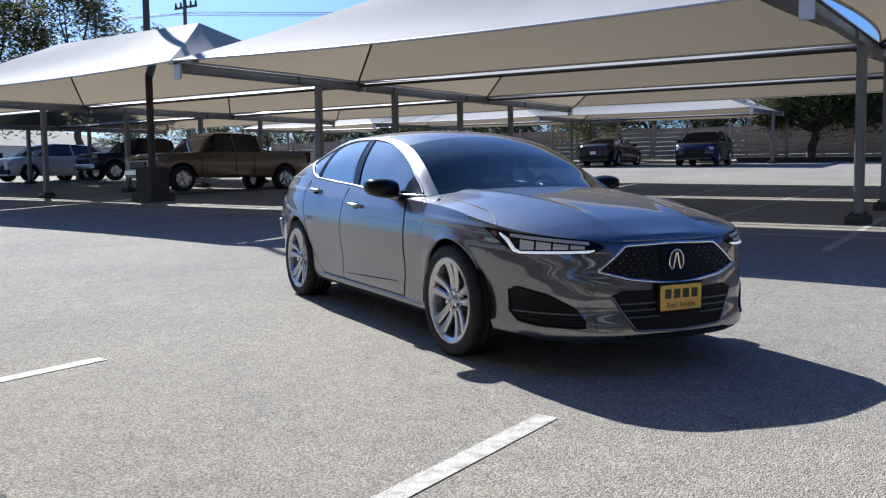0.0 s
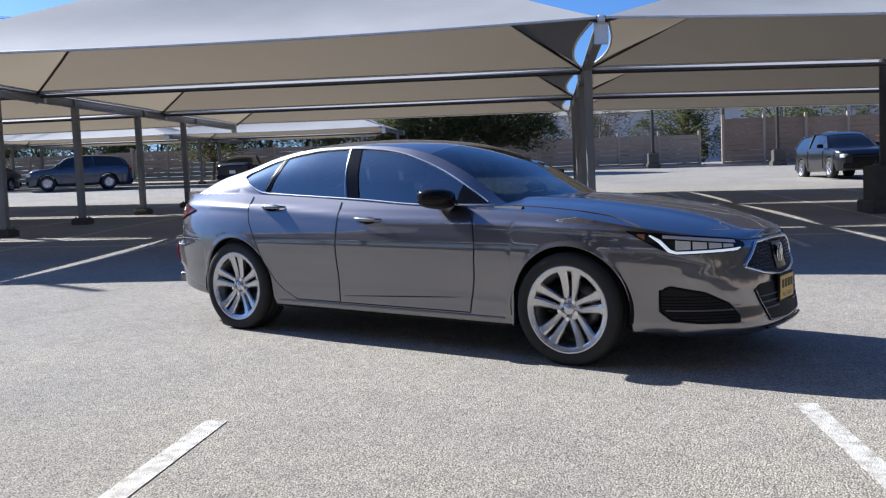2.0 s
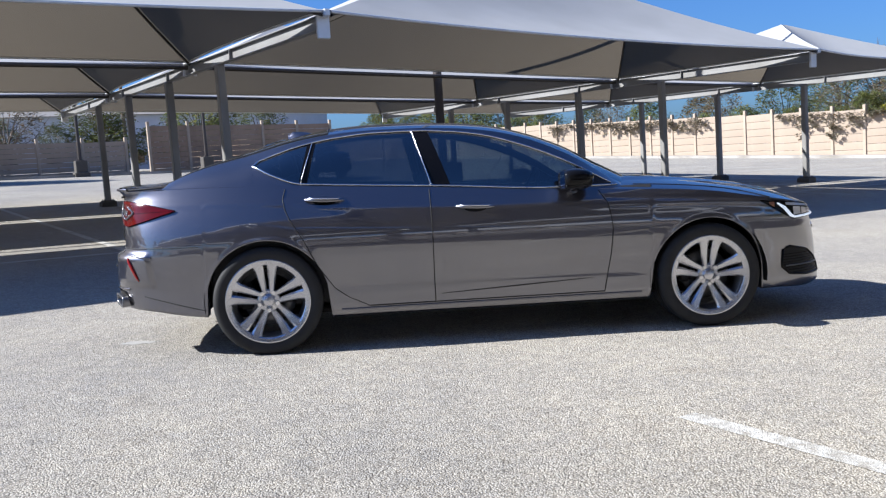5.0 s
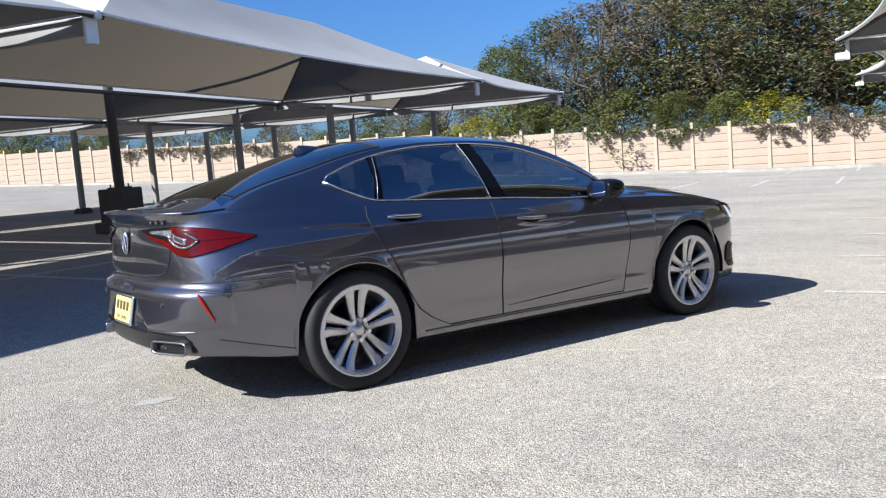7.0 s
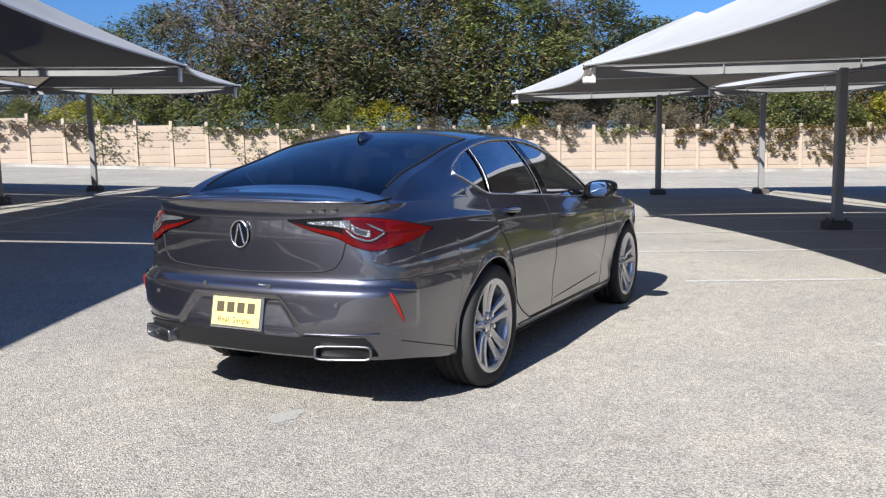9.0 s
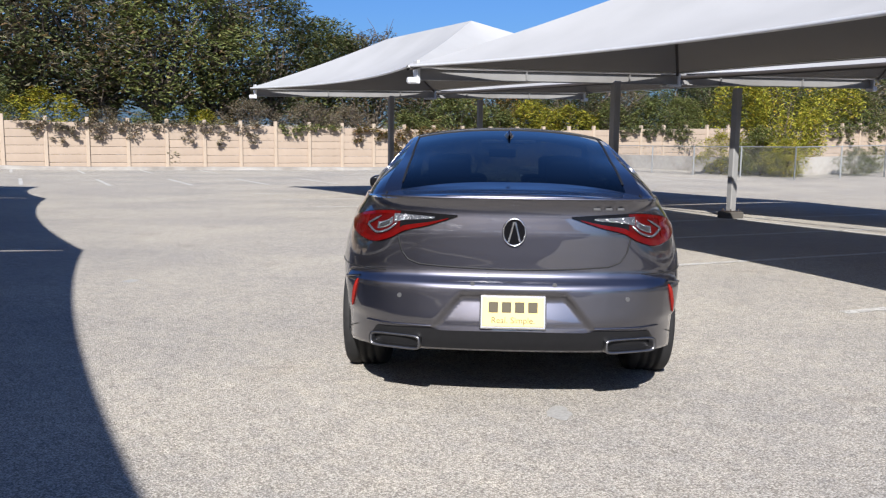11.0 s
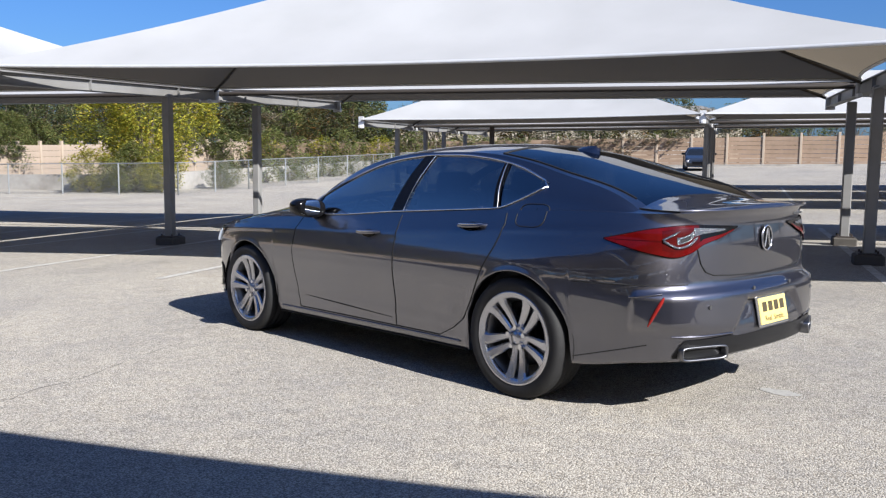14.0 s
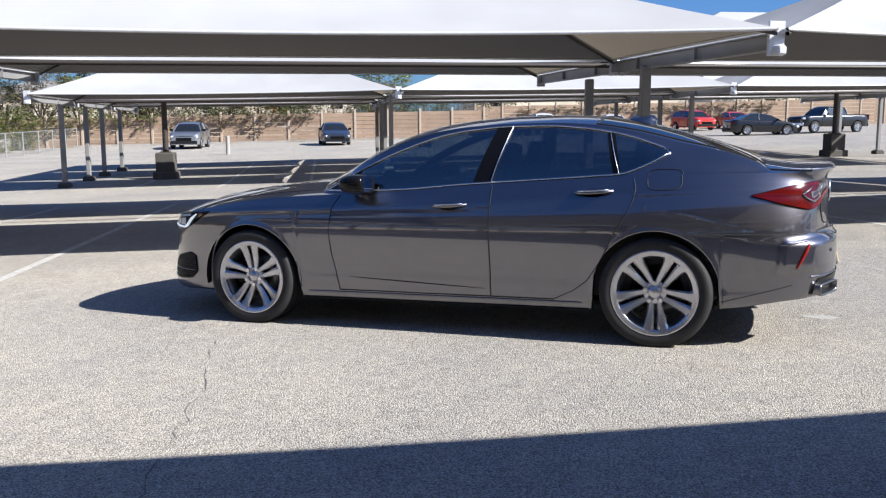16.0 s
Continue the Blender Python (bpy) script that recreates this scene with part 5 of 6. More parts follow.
def car_sides(t):
    for side in (1, -1):
        def line(keys, name="panel_gap", r=0.0032, m=SEAM, off=0.001):
            pts = []
            for (x0, z0), (x1, z1) in zip(keys, keys[1:]):
                for f in span(0, 1, 8)[:-1]:
                    x, z = x0 + (x1 - x0) * f, z0 + (z1 - z0) * f
                    pts.append(skin(arc_x(x), z, side, off))
            pts.append(skin(arc_x(keys[-1][0]), keys[-1][1], side, off))
            return outline_band(name, t, pts, r, m)
        # doors: slightly proud panels with dark gaps round them
        fd = lerp_keys((0.27, 0.73), (0.5, 0.775), (0.7, 0.79), (0.85, 0.765), (0.95, 0.70))
        bp = lerp_keys((0.27, -0.38), (0.95, -0.385))
        rd = lerp_keys((0.27, -0.80), (0.31, -0.90), (0.40, -1.02), (0.55, -1.12), (0.72, -1.20), (0.85, -1.28), (0.95, -1.315), (1.05, -1.29))
        for nm, fa, fb, ztop in (("front_door", fd, bp, 0.93), ("rear_door", bp, rd, 0.975)):
            rows = []
            for z in span(0.285, ztop, 26):
                xa, xb = fa(z) - 0.006, fb(z) + 0.006
                rows.append([skin(arc_x(xa + (xb - xa) * k / 24), z, side, 0.0025) for k in range(25)])
            vs, fs = grid(rows)
            if side < 0:
                fs = [f[::-1] for f in fs]
            part(nm, mesh_from(nm, vs, fs, PAINT), None, t)
        line([(fd(z), z) for z in span(0.27, 0.93, 8)])
        line([(bp(z), z) for z in span(0.27, 0.985, 6)])
        line([(rd(z), z) for z in span(0.27, 1.03, 12)])
        line([(0.73, 0.27), (-0.80, 0.27)], r=0.004)
        line([(1.03, 0.206), (-1.03, 0.21)], "sill_trim", 0.006, BLACK_MATT, 0.004)
        line([(0.98, 0.252), (-0.98, 0.255)], "sill_crease", 0.006, PAINT, 0.003)
        # dark tapered line painting the shade of the hollow along the door feet
        outline_band("door_crease", t, [skin(arc_x(0.66 - 1.0 * f), 0.366 - 0.046 * f, side, 0.0005 + 0.002) for f in span(0, 1, 14)], [0.0005] + [0.002 + 0.0025 * math.sin(math.pi * f) for f in span(0.1, 1, 13)], SEAM)
        for x, z in ((-0.10, 0.862), (-1.05, 0.95)):
            h = thing("door_handle", Matrix(), "pull handle with bright insert over a dark recess", "")
            h.parent = t
            rows = []
            for k in range(13):
                a = 2 * math.pi * k / 12
                rows.append([skin(arc_x(x + r * 0.075 * math.cos(a)), z - 0.004 + r * 0.026 * math.sin(a), side, 0.0045 - 0.001 * r) for r in (0.0, 0.5, 1.0)])
            vs, fs = grid(rows)
            part("recess", mesh_from("recess", vs, fs, BLACK_GLOSS), None, h)
            rows = []
            for f in span(-1, 1, 14):
                px = x - 0.125 * f
                out = 0.046 * (1 - f ** 4) + 0.004
                wd = 0.015 * (1 - 0.5 * f * f)
                zz = z + 0.006 + 0.004 * f
                rows.append([skin(arc_x(px), zz + dz * wd, side, out * q) for dz, q in ((-1, 0.75), (-0.4, 1.0), (0.5, 1.0), (1, 0.8), (0.6, 0.4))])
            vs, fs = grid(rows)
            part("grip", mesh_from("grip", vs, fs, PAINT), None, h)
            vs, fs = tube([skin(arc_x(x - 0.11 * f), z + 0.012 + 0.004 * f, side, 0.048 * (1 - f ** 4) + 0.006) for f in span(-0.95, 0.95, 12)], 0.0045, 6)
            part("insert", mesh_from("insert", vs, fs, CHROME), None, h)
        # mirror
        mi = thing("door_mirror", Matrix(), "gloss black door mirror on a short stalk", "")
        mi.parent = t
        bm = bmesh.new()
        bmesh.ops.create_uvsphere(bm, u_segments=24, v_segments=16, radius=1)
        for v in bm.verts:
            x, y, z = v.co
            flat = -0.55 if x < -0.55 else x
            y, z = math.copysign(abs(y) ** 0.7, y), math.copysign(abs(z) ** 0.7, z)
            v.co = Vector((0.535 + 0.125 * flat - 0.02 * abs(y), side * (0.96 + 0.122 * y), 1.008 + 0.07 * z * (1 - 0.15 * max(0, y)) + 0.01 * y))
        part("housing", bm, BLACK_GLOSS, mi, smooth=True)
        bm = bmesh.new()
        bmesh.ops.create_uvsphere(bm, u_segments=20, v_segments=12, radius=1)
        for v in bm.verts:
            x, y, z = v.co
            y, z = math.copysign(abs(y) ** 0.7, y), math.copysign(abs(z) ** 0.7, z)
            v.co = Vector((0.461 + 0.006 * x, side * (0.96 + 0.105 * y), 1.01 + 0.056 * z))
        part("mirror_glass", bm, MIRROR, mi, smooth=True)
        vs, fs = tube([(0.58, side * 0.80, 0.93), (0.545, side * 0.87, 0.945), (0.52, side * 0.92, 0.965)], [0.035, 0.028, 0.03], 8)
        part("stalk", mesh_from("stalk", vs, fs, PAINT), None, mi)
        rows = [[cabin_side(x, z, side, 0.004) for z in (WIN_LO(x) - 0.005, WIN_LO(x) + 0.6 * max(0.0, WIN_HI(x) - WIN_LO(x)), WIN_HI(x))] for x in span(0.82, 0.60, 8)]
        vs, fs = grid(rows)
        part("sail_panel", mesh_from("sail", vs, fs, BLACK_GLOSS), None, mi)
    # filler flap
    pts = []
    for k in range(40):
        a = 2 * math.pi * k / 40
        c, s = math.cos(a), math.sin(a)
        x, z = -1.485 + 0.105 * math.copysign(abs(c) ** 0.55, c), 1.025 + 0.062 * math.copysign(abs(s) ** 0.55, s)
        pts.append(skin(arc_x(x), z, 1, 0.001) if z < Z_TOP(x) - 0.006 else cabin_side(x, z, 1, 0.001))
    outline_band("fuel_flap_gap", t, pts, 0.003, SEAM, "", True)


def car_cabin_inside(t):
    bm = bmesh.new()
    for sg in (1, -1):
        box(bm, (2.9, 0.05, 0.66), Matrix.Translation((-0.35, sg * 0.80, 0.62)), 0.02)
    box(bm, (2.6, 1.5, 0.04), Matrix.Translation((-0.3, 0, 0.33)))
    box(bm, (0.05, 1.55, 0.6), Matrix.Translation((1.05, 0, 0.62)))
    box(bm, (0.62, 1.3, 0.05), Matrix.Translation((-1.65, 0, 1.03)))
    part("cabin_tub", bm, CABIN, t)
    bm = bmesh.new()
    box(bm, (0.5, 1.46, 0.2), Matrix.Translation((0.85, 0, 0.86)), 0.07, 3)
    part("dashboard", bm, CABIN, t)
    vs, fs = tube([(0.50 + 0.06 * math.cos(a), 0.37 + 0.18 * math.sin(a), 0.90 + 0.17 * math.cos(a)) for a in span(0, 2 * math.pi, 24)[:-1]], 0.015, 6, True)
    part("steering_wheel", mesh_from("rim", vs, fs, CABIN), None, t)
    for x, ys in ((-0.12, (0.37, -0.37)), (-1.05, (0.36, -0.36))):
        for y in ys:
            s = thing("seat", Matrix.Translation((x, y, 0)), "dark leather car seat with headrest", "")
            s.parent = t
            bm = bmesh.new()
            box(bm, (0.52, 0.5, 0.18), Matrix.Translation((0.2, 0, 0.5)), 0.06, 3)
            part("cushion", bm, SEAT, s, smooth=True)
            bm = bmesh.new()
            box(bm, (0.16, 0.5, 0.62), Matrix.Translation((-0.13, 0, 0.82)) @ Matrix.Rotation(-0.3, 4, "Y"), 0.06, 3)
            part("backrest", bm, SEAT, s, smooth=True)
            bm = bmesh.new()
            box(bm, (0.11, 0.26, 0.18), Matrix.Translation((-0.25, 0, 1.17)) @ Matrix.Rotation(-0.2, 4, "Y"), 0.045, 3)
            part("headrest", bm, SEAT, s, smooth=True)
    bm = bmesh.new()
    box(bm, (0.03, 0.22, 0.07), Matrix.Translation((0.42, 0, 1.27)), 0.012, 2)
    part("inside_mirror", bm, BLACK_MATT, t)
    bm = bmesh.new()
    box(bm, (0.02, 0.17, 0.05), Matrix.Translation((0.86, -0.25, 1.06)) @ Matrix.Rotation(-0.9, 4, "Y"))
    part("windscreen_sticker", bm, PAPER, t)


CLEAR_STUD = mat("grille_studs", (0.16, 0.16, 0.165), 0.25, 0.7, 0.1, 60)
RED_DEEP = mat("deep_red_lens", (0.055, 0.002, 0.002), 0.15, 0, 0.15, 30, spec=0.3)
INK = mat("dark_ink", (0.055, 0.043, 0.02), 0.6)
SEAT = mat("dark_leather", (0.028, 0.028, 0.03), 0.5, 0, 0.15, 20, 0.15, 120)
PAPER = mat("paper", (0.7, 0.7, 0.68), 0.8)
LED = mat("white_light_strip", (0.72, 0.74, 0.76), 0.2, 0, 0.02, 10)
LED.node_tree.nodes["Principled BSDF"].inputs["Emission Color"].default_value = (0.92, 0.96, 1.0, 1)
LED.node_tree.nodes["Principled BSDF"].inputs["Emission Strength"].default_value = 0.22
car_front(CAR)
car_rear(CAR)
car_sides(CAR)
car_cabin_inside(CAR)


# ---------------------------------------------------------------- parked vehicles
def far_wheel_mesh():
    vs, fs = lathe([(-0.11, 0.2), (-0.115, 0.29), (-0.1, 0.335), (0.1, 0.335), (0.115, 0.29), (0.11, 0.22)], 28)
    tyre = mesh_from("tyre", vs, fs, RUBBER)
    vs, fs = lathe([(0.108, 0.225), (0.09, 0.2), (0.06, 0.17)], 28)
    rim = mesh_from("rim", vs, fs, ALLOY)
    bm = bmesh.new()
    for k in range(5):
        box(bm, (0.045, 0.03, 0.18), Matrix.Rotation(2 * math.pi * k / 5, 4, "Y") @ Matrix.Translation((0, 0.085, 0.11)), 0.006)
    cyl(bm, 0.2, 0.2, 0.02, Matrix.Translation((0, 0.045, 0)) @ Matrix.Rotation(math.pi / 2, 4, "X"), 20)
    spokes = bpy.data.meshes.new("spokes")
    bm.to_mesh(spokes)
    bm.free()
    spokes.materials.append(ALLOY)
    return tyre, rim, spokes


WHEEL_PARTS = far_wheel_mesh()
SHAPES = {
    # length, width, wheelbase, wheel scale, lower edge, body top keys (x from nose, z), cabin keys, belt
    "sedan": dict(L=4.7, W=1.82, wb=2.75, ws=0.97, low=0.2, top=((0, 0.62), (0.25, 0.74), (1.2, 0.92), (1.6, 0.95), (3.6, 1.0), (4.4, 1.02), (4.7, 0.9)), roof=((1.25, 0.93), (2.05, 1.36), (2.7, 1.45), (3.3, 1.38), (4.15, 1.02))),
    "suv": dict(L=4.7, W=1.92, wb=2.75, ws=1.08, low=0.24, top=((0, 0.75), (0.2, 0.92), (1.1, 1.05), (1.5, 1.08), (3.8, 1.14), (4.5, 1.15), (4.7, 0.95)), roof=((1.15, 1.06), (1.85, 1.58), (2.5, 1.67), (3.7, 1.64), (4.35, 1.5), (4.6, 1.12))),
    "pickup": dict(L=5.6, W=1.98, wb=3.6, ws=1.16, low=0.42, top=((0, 0.95), (0.12, 1.08), (1.3, 1.15), (1.6, 1.18), (3.55, 1.2), (5.5, 1.2), (5.6, 1.1)), roof=((1.5, 1.16), (1.95, 1.68), (2.25, 1.8), (3.35, 1.8), (3.62, 1.7), (3.7, 1.18))),
}


def vehicle(kind, name, s, d, turn, paint, lab, lift=0.0):
    """A parked car seen from afar: lofted body, glazed cabin, wheels, lamps. It heads along +x of its own axes."""
    c = SHAPES[kind]
    L, W, wb = c["L"], c["W"], c["wb"]
    t = thing(name, on_ground(s, d, turn, lift), lab, "car" if kind != "pickup" else "pickup truck", "parked vehicles")
    half = L / 2
    top = Curve(*c["top"])
    roof = Curve(*c["roof"])
    fx, rx = (L - wb) * 0.45, (L - wb) * 0.45 + wb
    wr = 0.335 * c["ws"]
    n = 72
    for sg in (1, -1):
        rows = []
        for i in range(n + 1):
            q = L * i / n
            e = min(q, L - q)
            w = W / 2 * (1 - 0.22 * max(0, 1 - e / 0.55) ** 2.2)
            low = c["low"]
            for wx in (fx, rx):
                if abs(q - wx) < wr + 0.07:
                    low = max(low, wr + math.sqrt((wr + 0.07) ** 2 - (q - wx) ** 2))
            zt = top(q)
            row = [(half - q, sg * (w - 0.12), low + 0.02)]
            for k in range(9):
                f = k / 8
                z = low + (zt - low) * f
                g = (z - c["low"]) / (zt - c["low"])
                row.append((half - q, sg * (w - 0.05 * (1 - g) ** 2 - 0.075 * max(0, g - 0.55) ** 1.6 * 3), z))
            row.append((half - q, sg * (w - 0.2), zt + 0.018))
            row.append((half - q, 0, zt + 0.035 if kind != "pickup" or q < 3.6 else zt - 0.02))
            rows.append(row)
        vs, fs = grid(rows)
        if sg > 0:
            fs = [f[::-1] for f in fs]
        part("body", mesh_from("body", vs, fs, paint), None, t)
    # closed nose and tail
    for q in (0, L):
        bm = bmesh.new()
        box(bm, (0.06, W * 0.78, top(q) - c["low"]), Matrix.Translation((half - q + (-0.02 if q == 0 else 0.02), 0, (top(q) + c["low"]) / 2)), 0.025, 2)
        part("end_panel", bm, paint, t)
    # cabin
    x0, x1 = c["roof"][0][0], c["roof"][-1][0]
    rows = []
    for q in span(x0, x1, 40):
        zr, zb = roof(q), top(q)
        yb, yr = W / 2 - 0.09, W / 2 - 0.30
        hh = max(0.0, min(1, (zr - zb) / 0.5))
        yr = yb - (yb - yr) * hh
        row = [(half - q, sg * (yb + (yr - yb) * f), zb - 0.02 + (zr - 0.05 * hh - zb + 0.02) * f) for sg, rng in ((1, span(0, 1, 6)),) for f in rng]
        row += [(half - q, yr * g, zr - 0.05 * hh * g ** 4) for g in span(0.85, -0.85, 8)]
        row += [(half - q, -(yb + (yr - yb) * f), zb - 0.02 + (zr - 0.05 * hh - zb + 0.02) * f) for f in span(1, 0, 6)]
        rows.append(row)
    vs, fs = grid(rows)
    me = mesh_from("cabin", vs, fs, GLASS_FAR)
    part("cabin_glass", me, None, t, "dark tinted windows")
    peak = [q for q in span(x0, x1, 40) if roof(q) > c["roof"][2][1] - 0.13]
    rows = [[(half - q, (W / 2 - 0.285) * g, roof(q) + 0.012 - 0.05 * abs(g) ** 4) for g in span(1, -1, 12)] for q in peak]
    vs, fs = grid(rows)
    part("roof", mesh_from("roof", vs, fs, paint), None, t)
    for sg in (1, -1):
        for q0, q1 in ((x0, peak[0]), ((x0 + x1) / 2 + 0.12, (x0 + x1) / 2 + 0.08), (x1 - 0.03, peak[-1])):
            pts = []
            for f in span(0, 1, 6):
                q = q0 + (q1 - q0) * f
                zr, zb = roof(q1), top(q0)
                z = zb + (min(zr, roof(q) + 0.001) - zb) * f
                pts.append((half - q, sg * (W / 2 - 0.088 - 0.2 * f), zb + (zr - 0.03 - zb) * f))
            vs, fs = tube(pts, 0.035, 6)
            part("pillar", mesh_from("pillar", vs, fs, paint), None, t)
        for q in (fx, rx):
            w = thing("wheel", Matrix.Translation((half - q, sg * (W / 2 - 0.12), wr)) @ Matrix.Rotation(0 if sg > 0 else math.pi, 4, "Z") @ Matrix.Scale(c["ws"], 4), "", "")
            w.parent = t
            for nm, me in zip(("tyre", "rim", "spokes"), WHEEL_PARTS):
                part(nm, me, None, w)
        bm = bmesh.new()
        box(bm, (0.22, 0.34, 0.13), Matrix.Translation((half - 0.13, sg * (W / 2 - 0.3), top(0.1) - 0.1)) @ Matrix.Rotation(sg * -0.35, 4, "Z"), 0.03, 2)
        part("headlight", bm, HEAD_LENS, t)
        bm = bmesh.new()
        box(bm, (0.16, 0.26, 0.2 if kind != "pickup" else 0.34), Matrix.Translation((-half + 0.1, sg * (W / 2 - 0.24), top(L - 0.1) - 0.14)) @ Matrix.Rotation(sg * 0.3, 4, "Z"), 0.03, 2)
        part("tail_light", bm, RED_LENS, t)
        bm = bmesh.new()
        box(bm, (0.12, 0.22, 0.14), Matrix.Translation((half - x0 - 0.35, sg * (W / 2 + 0.06), top(x0) + 0.1)), 0.04, 2)
        part("door_mirror", bm, BLACK_GLOSS, t)
        for q in (fx + 0.62, (x0 + x1) / 2 + 0.1, x1 - 0.35):
            bm = bmesh.new()
            box(bm, (0.012, 0.02, top(q) - c["low"] - 0.2), Matrix.Translation((half - q, sg * (W / 2 - 0.012), (top(q) + c["low"]) / 2)))
            part("door_gap", bm, SEAM, t)
    bm = bmesh.new()
    box(bm, (0.08, W * 0.5, 0.2), Matrix.Translation((half + 0.01, 0, top(0) - 0.16)), 0.03, 2)
    part("grille", bm, BLACK_GLOSS, t)
    bm = bmesh.new()
    box(bm, (0.1, W * 0.86, 0.2), Matrix.Translation((half - 0.01, 0, c["low"] + 0.16)), 0.04, 2)
    part("front_bumper", bm, CHROME if kind == "pickup" else BLACK_MATT, t)
    bm = bmesh.new()
    box(bm, (0.1, W * 0.86, 0.2), Matrix.Translation((-half + 0.01, 0, c["low"] + 0.18)), 0.04, 2)
    part("rear_bumper", bm, CHROME if kind == "pickup" else BLACK_MATT, t)
    bm = bmesh.new()
    box(bm, (0.02, 0.3, 0.15), Matrix.Translation((-half - 0.045, 0, c["low"] + 0.4)), 0.005)
    part("number_plate", bm, PAPER, t)
    bm = bmesh.new()
    box(bm, (L - 0.5, W - 0.3, 0.3), Matrix.Translation((0, 0, c["low"] + 0.18)))
    part("chassis", bm, BLACK_MATT, t)
    if kind == "pickup":
        bm = bmesh.new()
        for sg in (1, -1):
            box(bm, (1.9, 0.06, 0.05), Matrix.Translation((half - 4.6, sg * (W / 2 - 0.12), 1.235)), 0.015)
        part("bed_rail", bm, paint, t)
    return t


def car_paint(name, col, metal=0.6):
    return mat(name, col, 0.28, metal, 0.06, 300, coat=0.6)


GLASS_FAR = mat("dark_car_glass", (0.012, 0.014, 0.016), 0.06, 0, 0.05, 10, coat=0.8)
P_GOLD = car_paint("champagne_paint", (0.19, 0.14, 0.095), 0.5)
P_NAVY = car_paint("navy_paint", (0.008, 0.014, 0.05), 0.5)
P_BLACK = car_paint("black_paint", (0.012, 0.012, 0.014), 0.3)
P_WHITE = car_paint("white_paint", (0.72, 0.72, 0.72), 0.0)
P_SILVER = car_paint("silver_paint", (0.42, 0.43, 0.44), 0.8)
P_RED = car_paint("red_paint", (0.55, 0.035, 0.02), 0.0)
P_SLATE = car_paint("slate_paint", (0.05, 0.065, 0.10), 0.5)
for spec in (
    ("pickup", "pickup_truck", -17.6, 13.3, -101, P_GOLD, "champagne extended-cab pickup truck parked under a canopy"),
    ("pickup", "pickup_truck", -28.5, 18.8, -100, P_NAVY, "dark blue pickup truck parked under a canopy"),
    ("suv", "suv_car", -9.5, 36.2, -84, P_NAVY, "navy sport utility car parked under a canopy"),
    ("sedan", "sedan_car", -14.2, 36.0, 92, P_BLACK, "dark saloon showing its rear under a canopy"),
    ("suv", "suv_car", 11.5, 27.6, -86, P_BLACK, "black sport utility car parked in the sun"),
    ("sedan", "sedan_car", -28.0, 35.0, -90, P_SLATE, "blue-grey saloon parked under a canopy"),
    ("suv", "suv_car", -22.0, 34.0, -150, P_SLATE, "dark blue-grey sport utility car parked under a canopy"),
    ("suv", "suv_car", -33, 17.0, -90, P_WHITE, "white sport utility car parked far off"),
    ("suv", "suv_car", 9.9, -53.0, 88, P_SILVER, "silver sport utility car parked by the wall"),
    ("sedan", "sedan_car", 0.6, -53.0, 95, P_SLATE, "grey-blue saloon parked by the wall"),
    ("sedan", "sedan_car", -10.2, -62.5, 88, P_WHITE, "white compact car parked by the wall"),
    ("sedan", "sedan_car", -13.6, -62.5, 90, P_BLACK, "dark compact car parked by the wall"),
    ("suv", "suv_car", -16.4, -64, 90, P_WHITE, "white hatchback parked by the wall"),
    ("sedan", "sedan_car", -19.3, -64, 90, P_SILVER, "silver saloon parked by the wall"),
    ("sedan", "sedan_car", -22.8, -65.5, 90, P_WHITE, "white saloon parked by the wall"),
    ("sedan", "sedan_car", -25.6, -65.5, 88, P_SILVER, "silver-grey saloon parked by the wall"),
    ("suv", "suv_car", -29.6, -65, 96, P_RED, "bright red small car parked by the wall"),
    ("sedan", "sedan_car", -34.2, -67, 90, P_RED, "red saloon parked by the wall"),
    ("sedan", "sedan_car", -28.2, -50.5, 176, P_BLACK, "black saloon parked side on in the sun"),
    ("pickup", "pickup_truck", -34.0, -52, 10, P_BLACK, "dark pickup truck parked by the wall"),
    ("suv", "suv_car", 3.0, -74, 0, P_WHITE, "white car on the street past the wall"),
    ("sedan", "sedan_car", -6.0, -75, 0, P_SLATE, "grey-blue car on the street past the wall"),
):
    vehicle(*spec)


# ---------------------------------------------------------------- distant buildings
def building(s, d, turn, L, W, H, material, lab, rows=1, roof_mat=None):
    t = thing("apartment_building", on_ground(s, d, turn, -0.3), lab, "building", "distant buildings")
    bm = bmesh.new()
    box(bm, (L, W, H), Matrix.Translation((0, 0, H / 2)), 0.02)
    part("wall", bm, material, t)
    # low hipped roof with eaves
    e = 0.6
    vs = [(-L / 2 - e, -W / 2 - e, H), (L / 2 + e, -W / 2 - e, H), (L / 2 + e, W / 2 + e, H), (-L / 2 - e, W / 2 + e, H), (-L / 2 + W / 2, 0, H + 1.6), (L / 2 - W / 2, 0, H + 1.6)]
    fs = [(0, 1, 5, 4), (1, 2, 5), (2, 3, 4, 5), (3, 0, 4), (3, 2, 1, 0)]
    part("roof", mesh_from("roof", vs, fs, roof_mat, False), None, t)
    n = int(L / 3.6)
    for r in range(rows):
        z = 1.5 + r * 2.8
        for i in range(n):
            x = -L / 2 + (i + 0.5) * L / n
            for sg in (1, -1):
                w = part("window", window_mesh(), None, t, m=Matrix.Translation((x, sg * (W / 2 + 0.02), z)))
    return t


WINDOW = []


def window_mesh():
    if not WINDOW:
        bm = bmesh.new()
        box(bm, (1.3, 0.08, 1.2))
        me = bpy.data.meshes.new("window")
        bm.to_mesh(me)
        bm.free()
        me.materials.append(GLASS_FAR)
        WINDOW.append(me)
    return WINDOW[0]


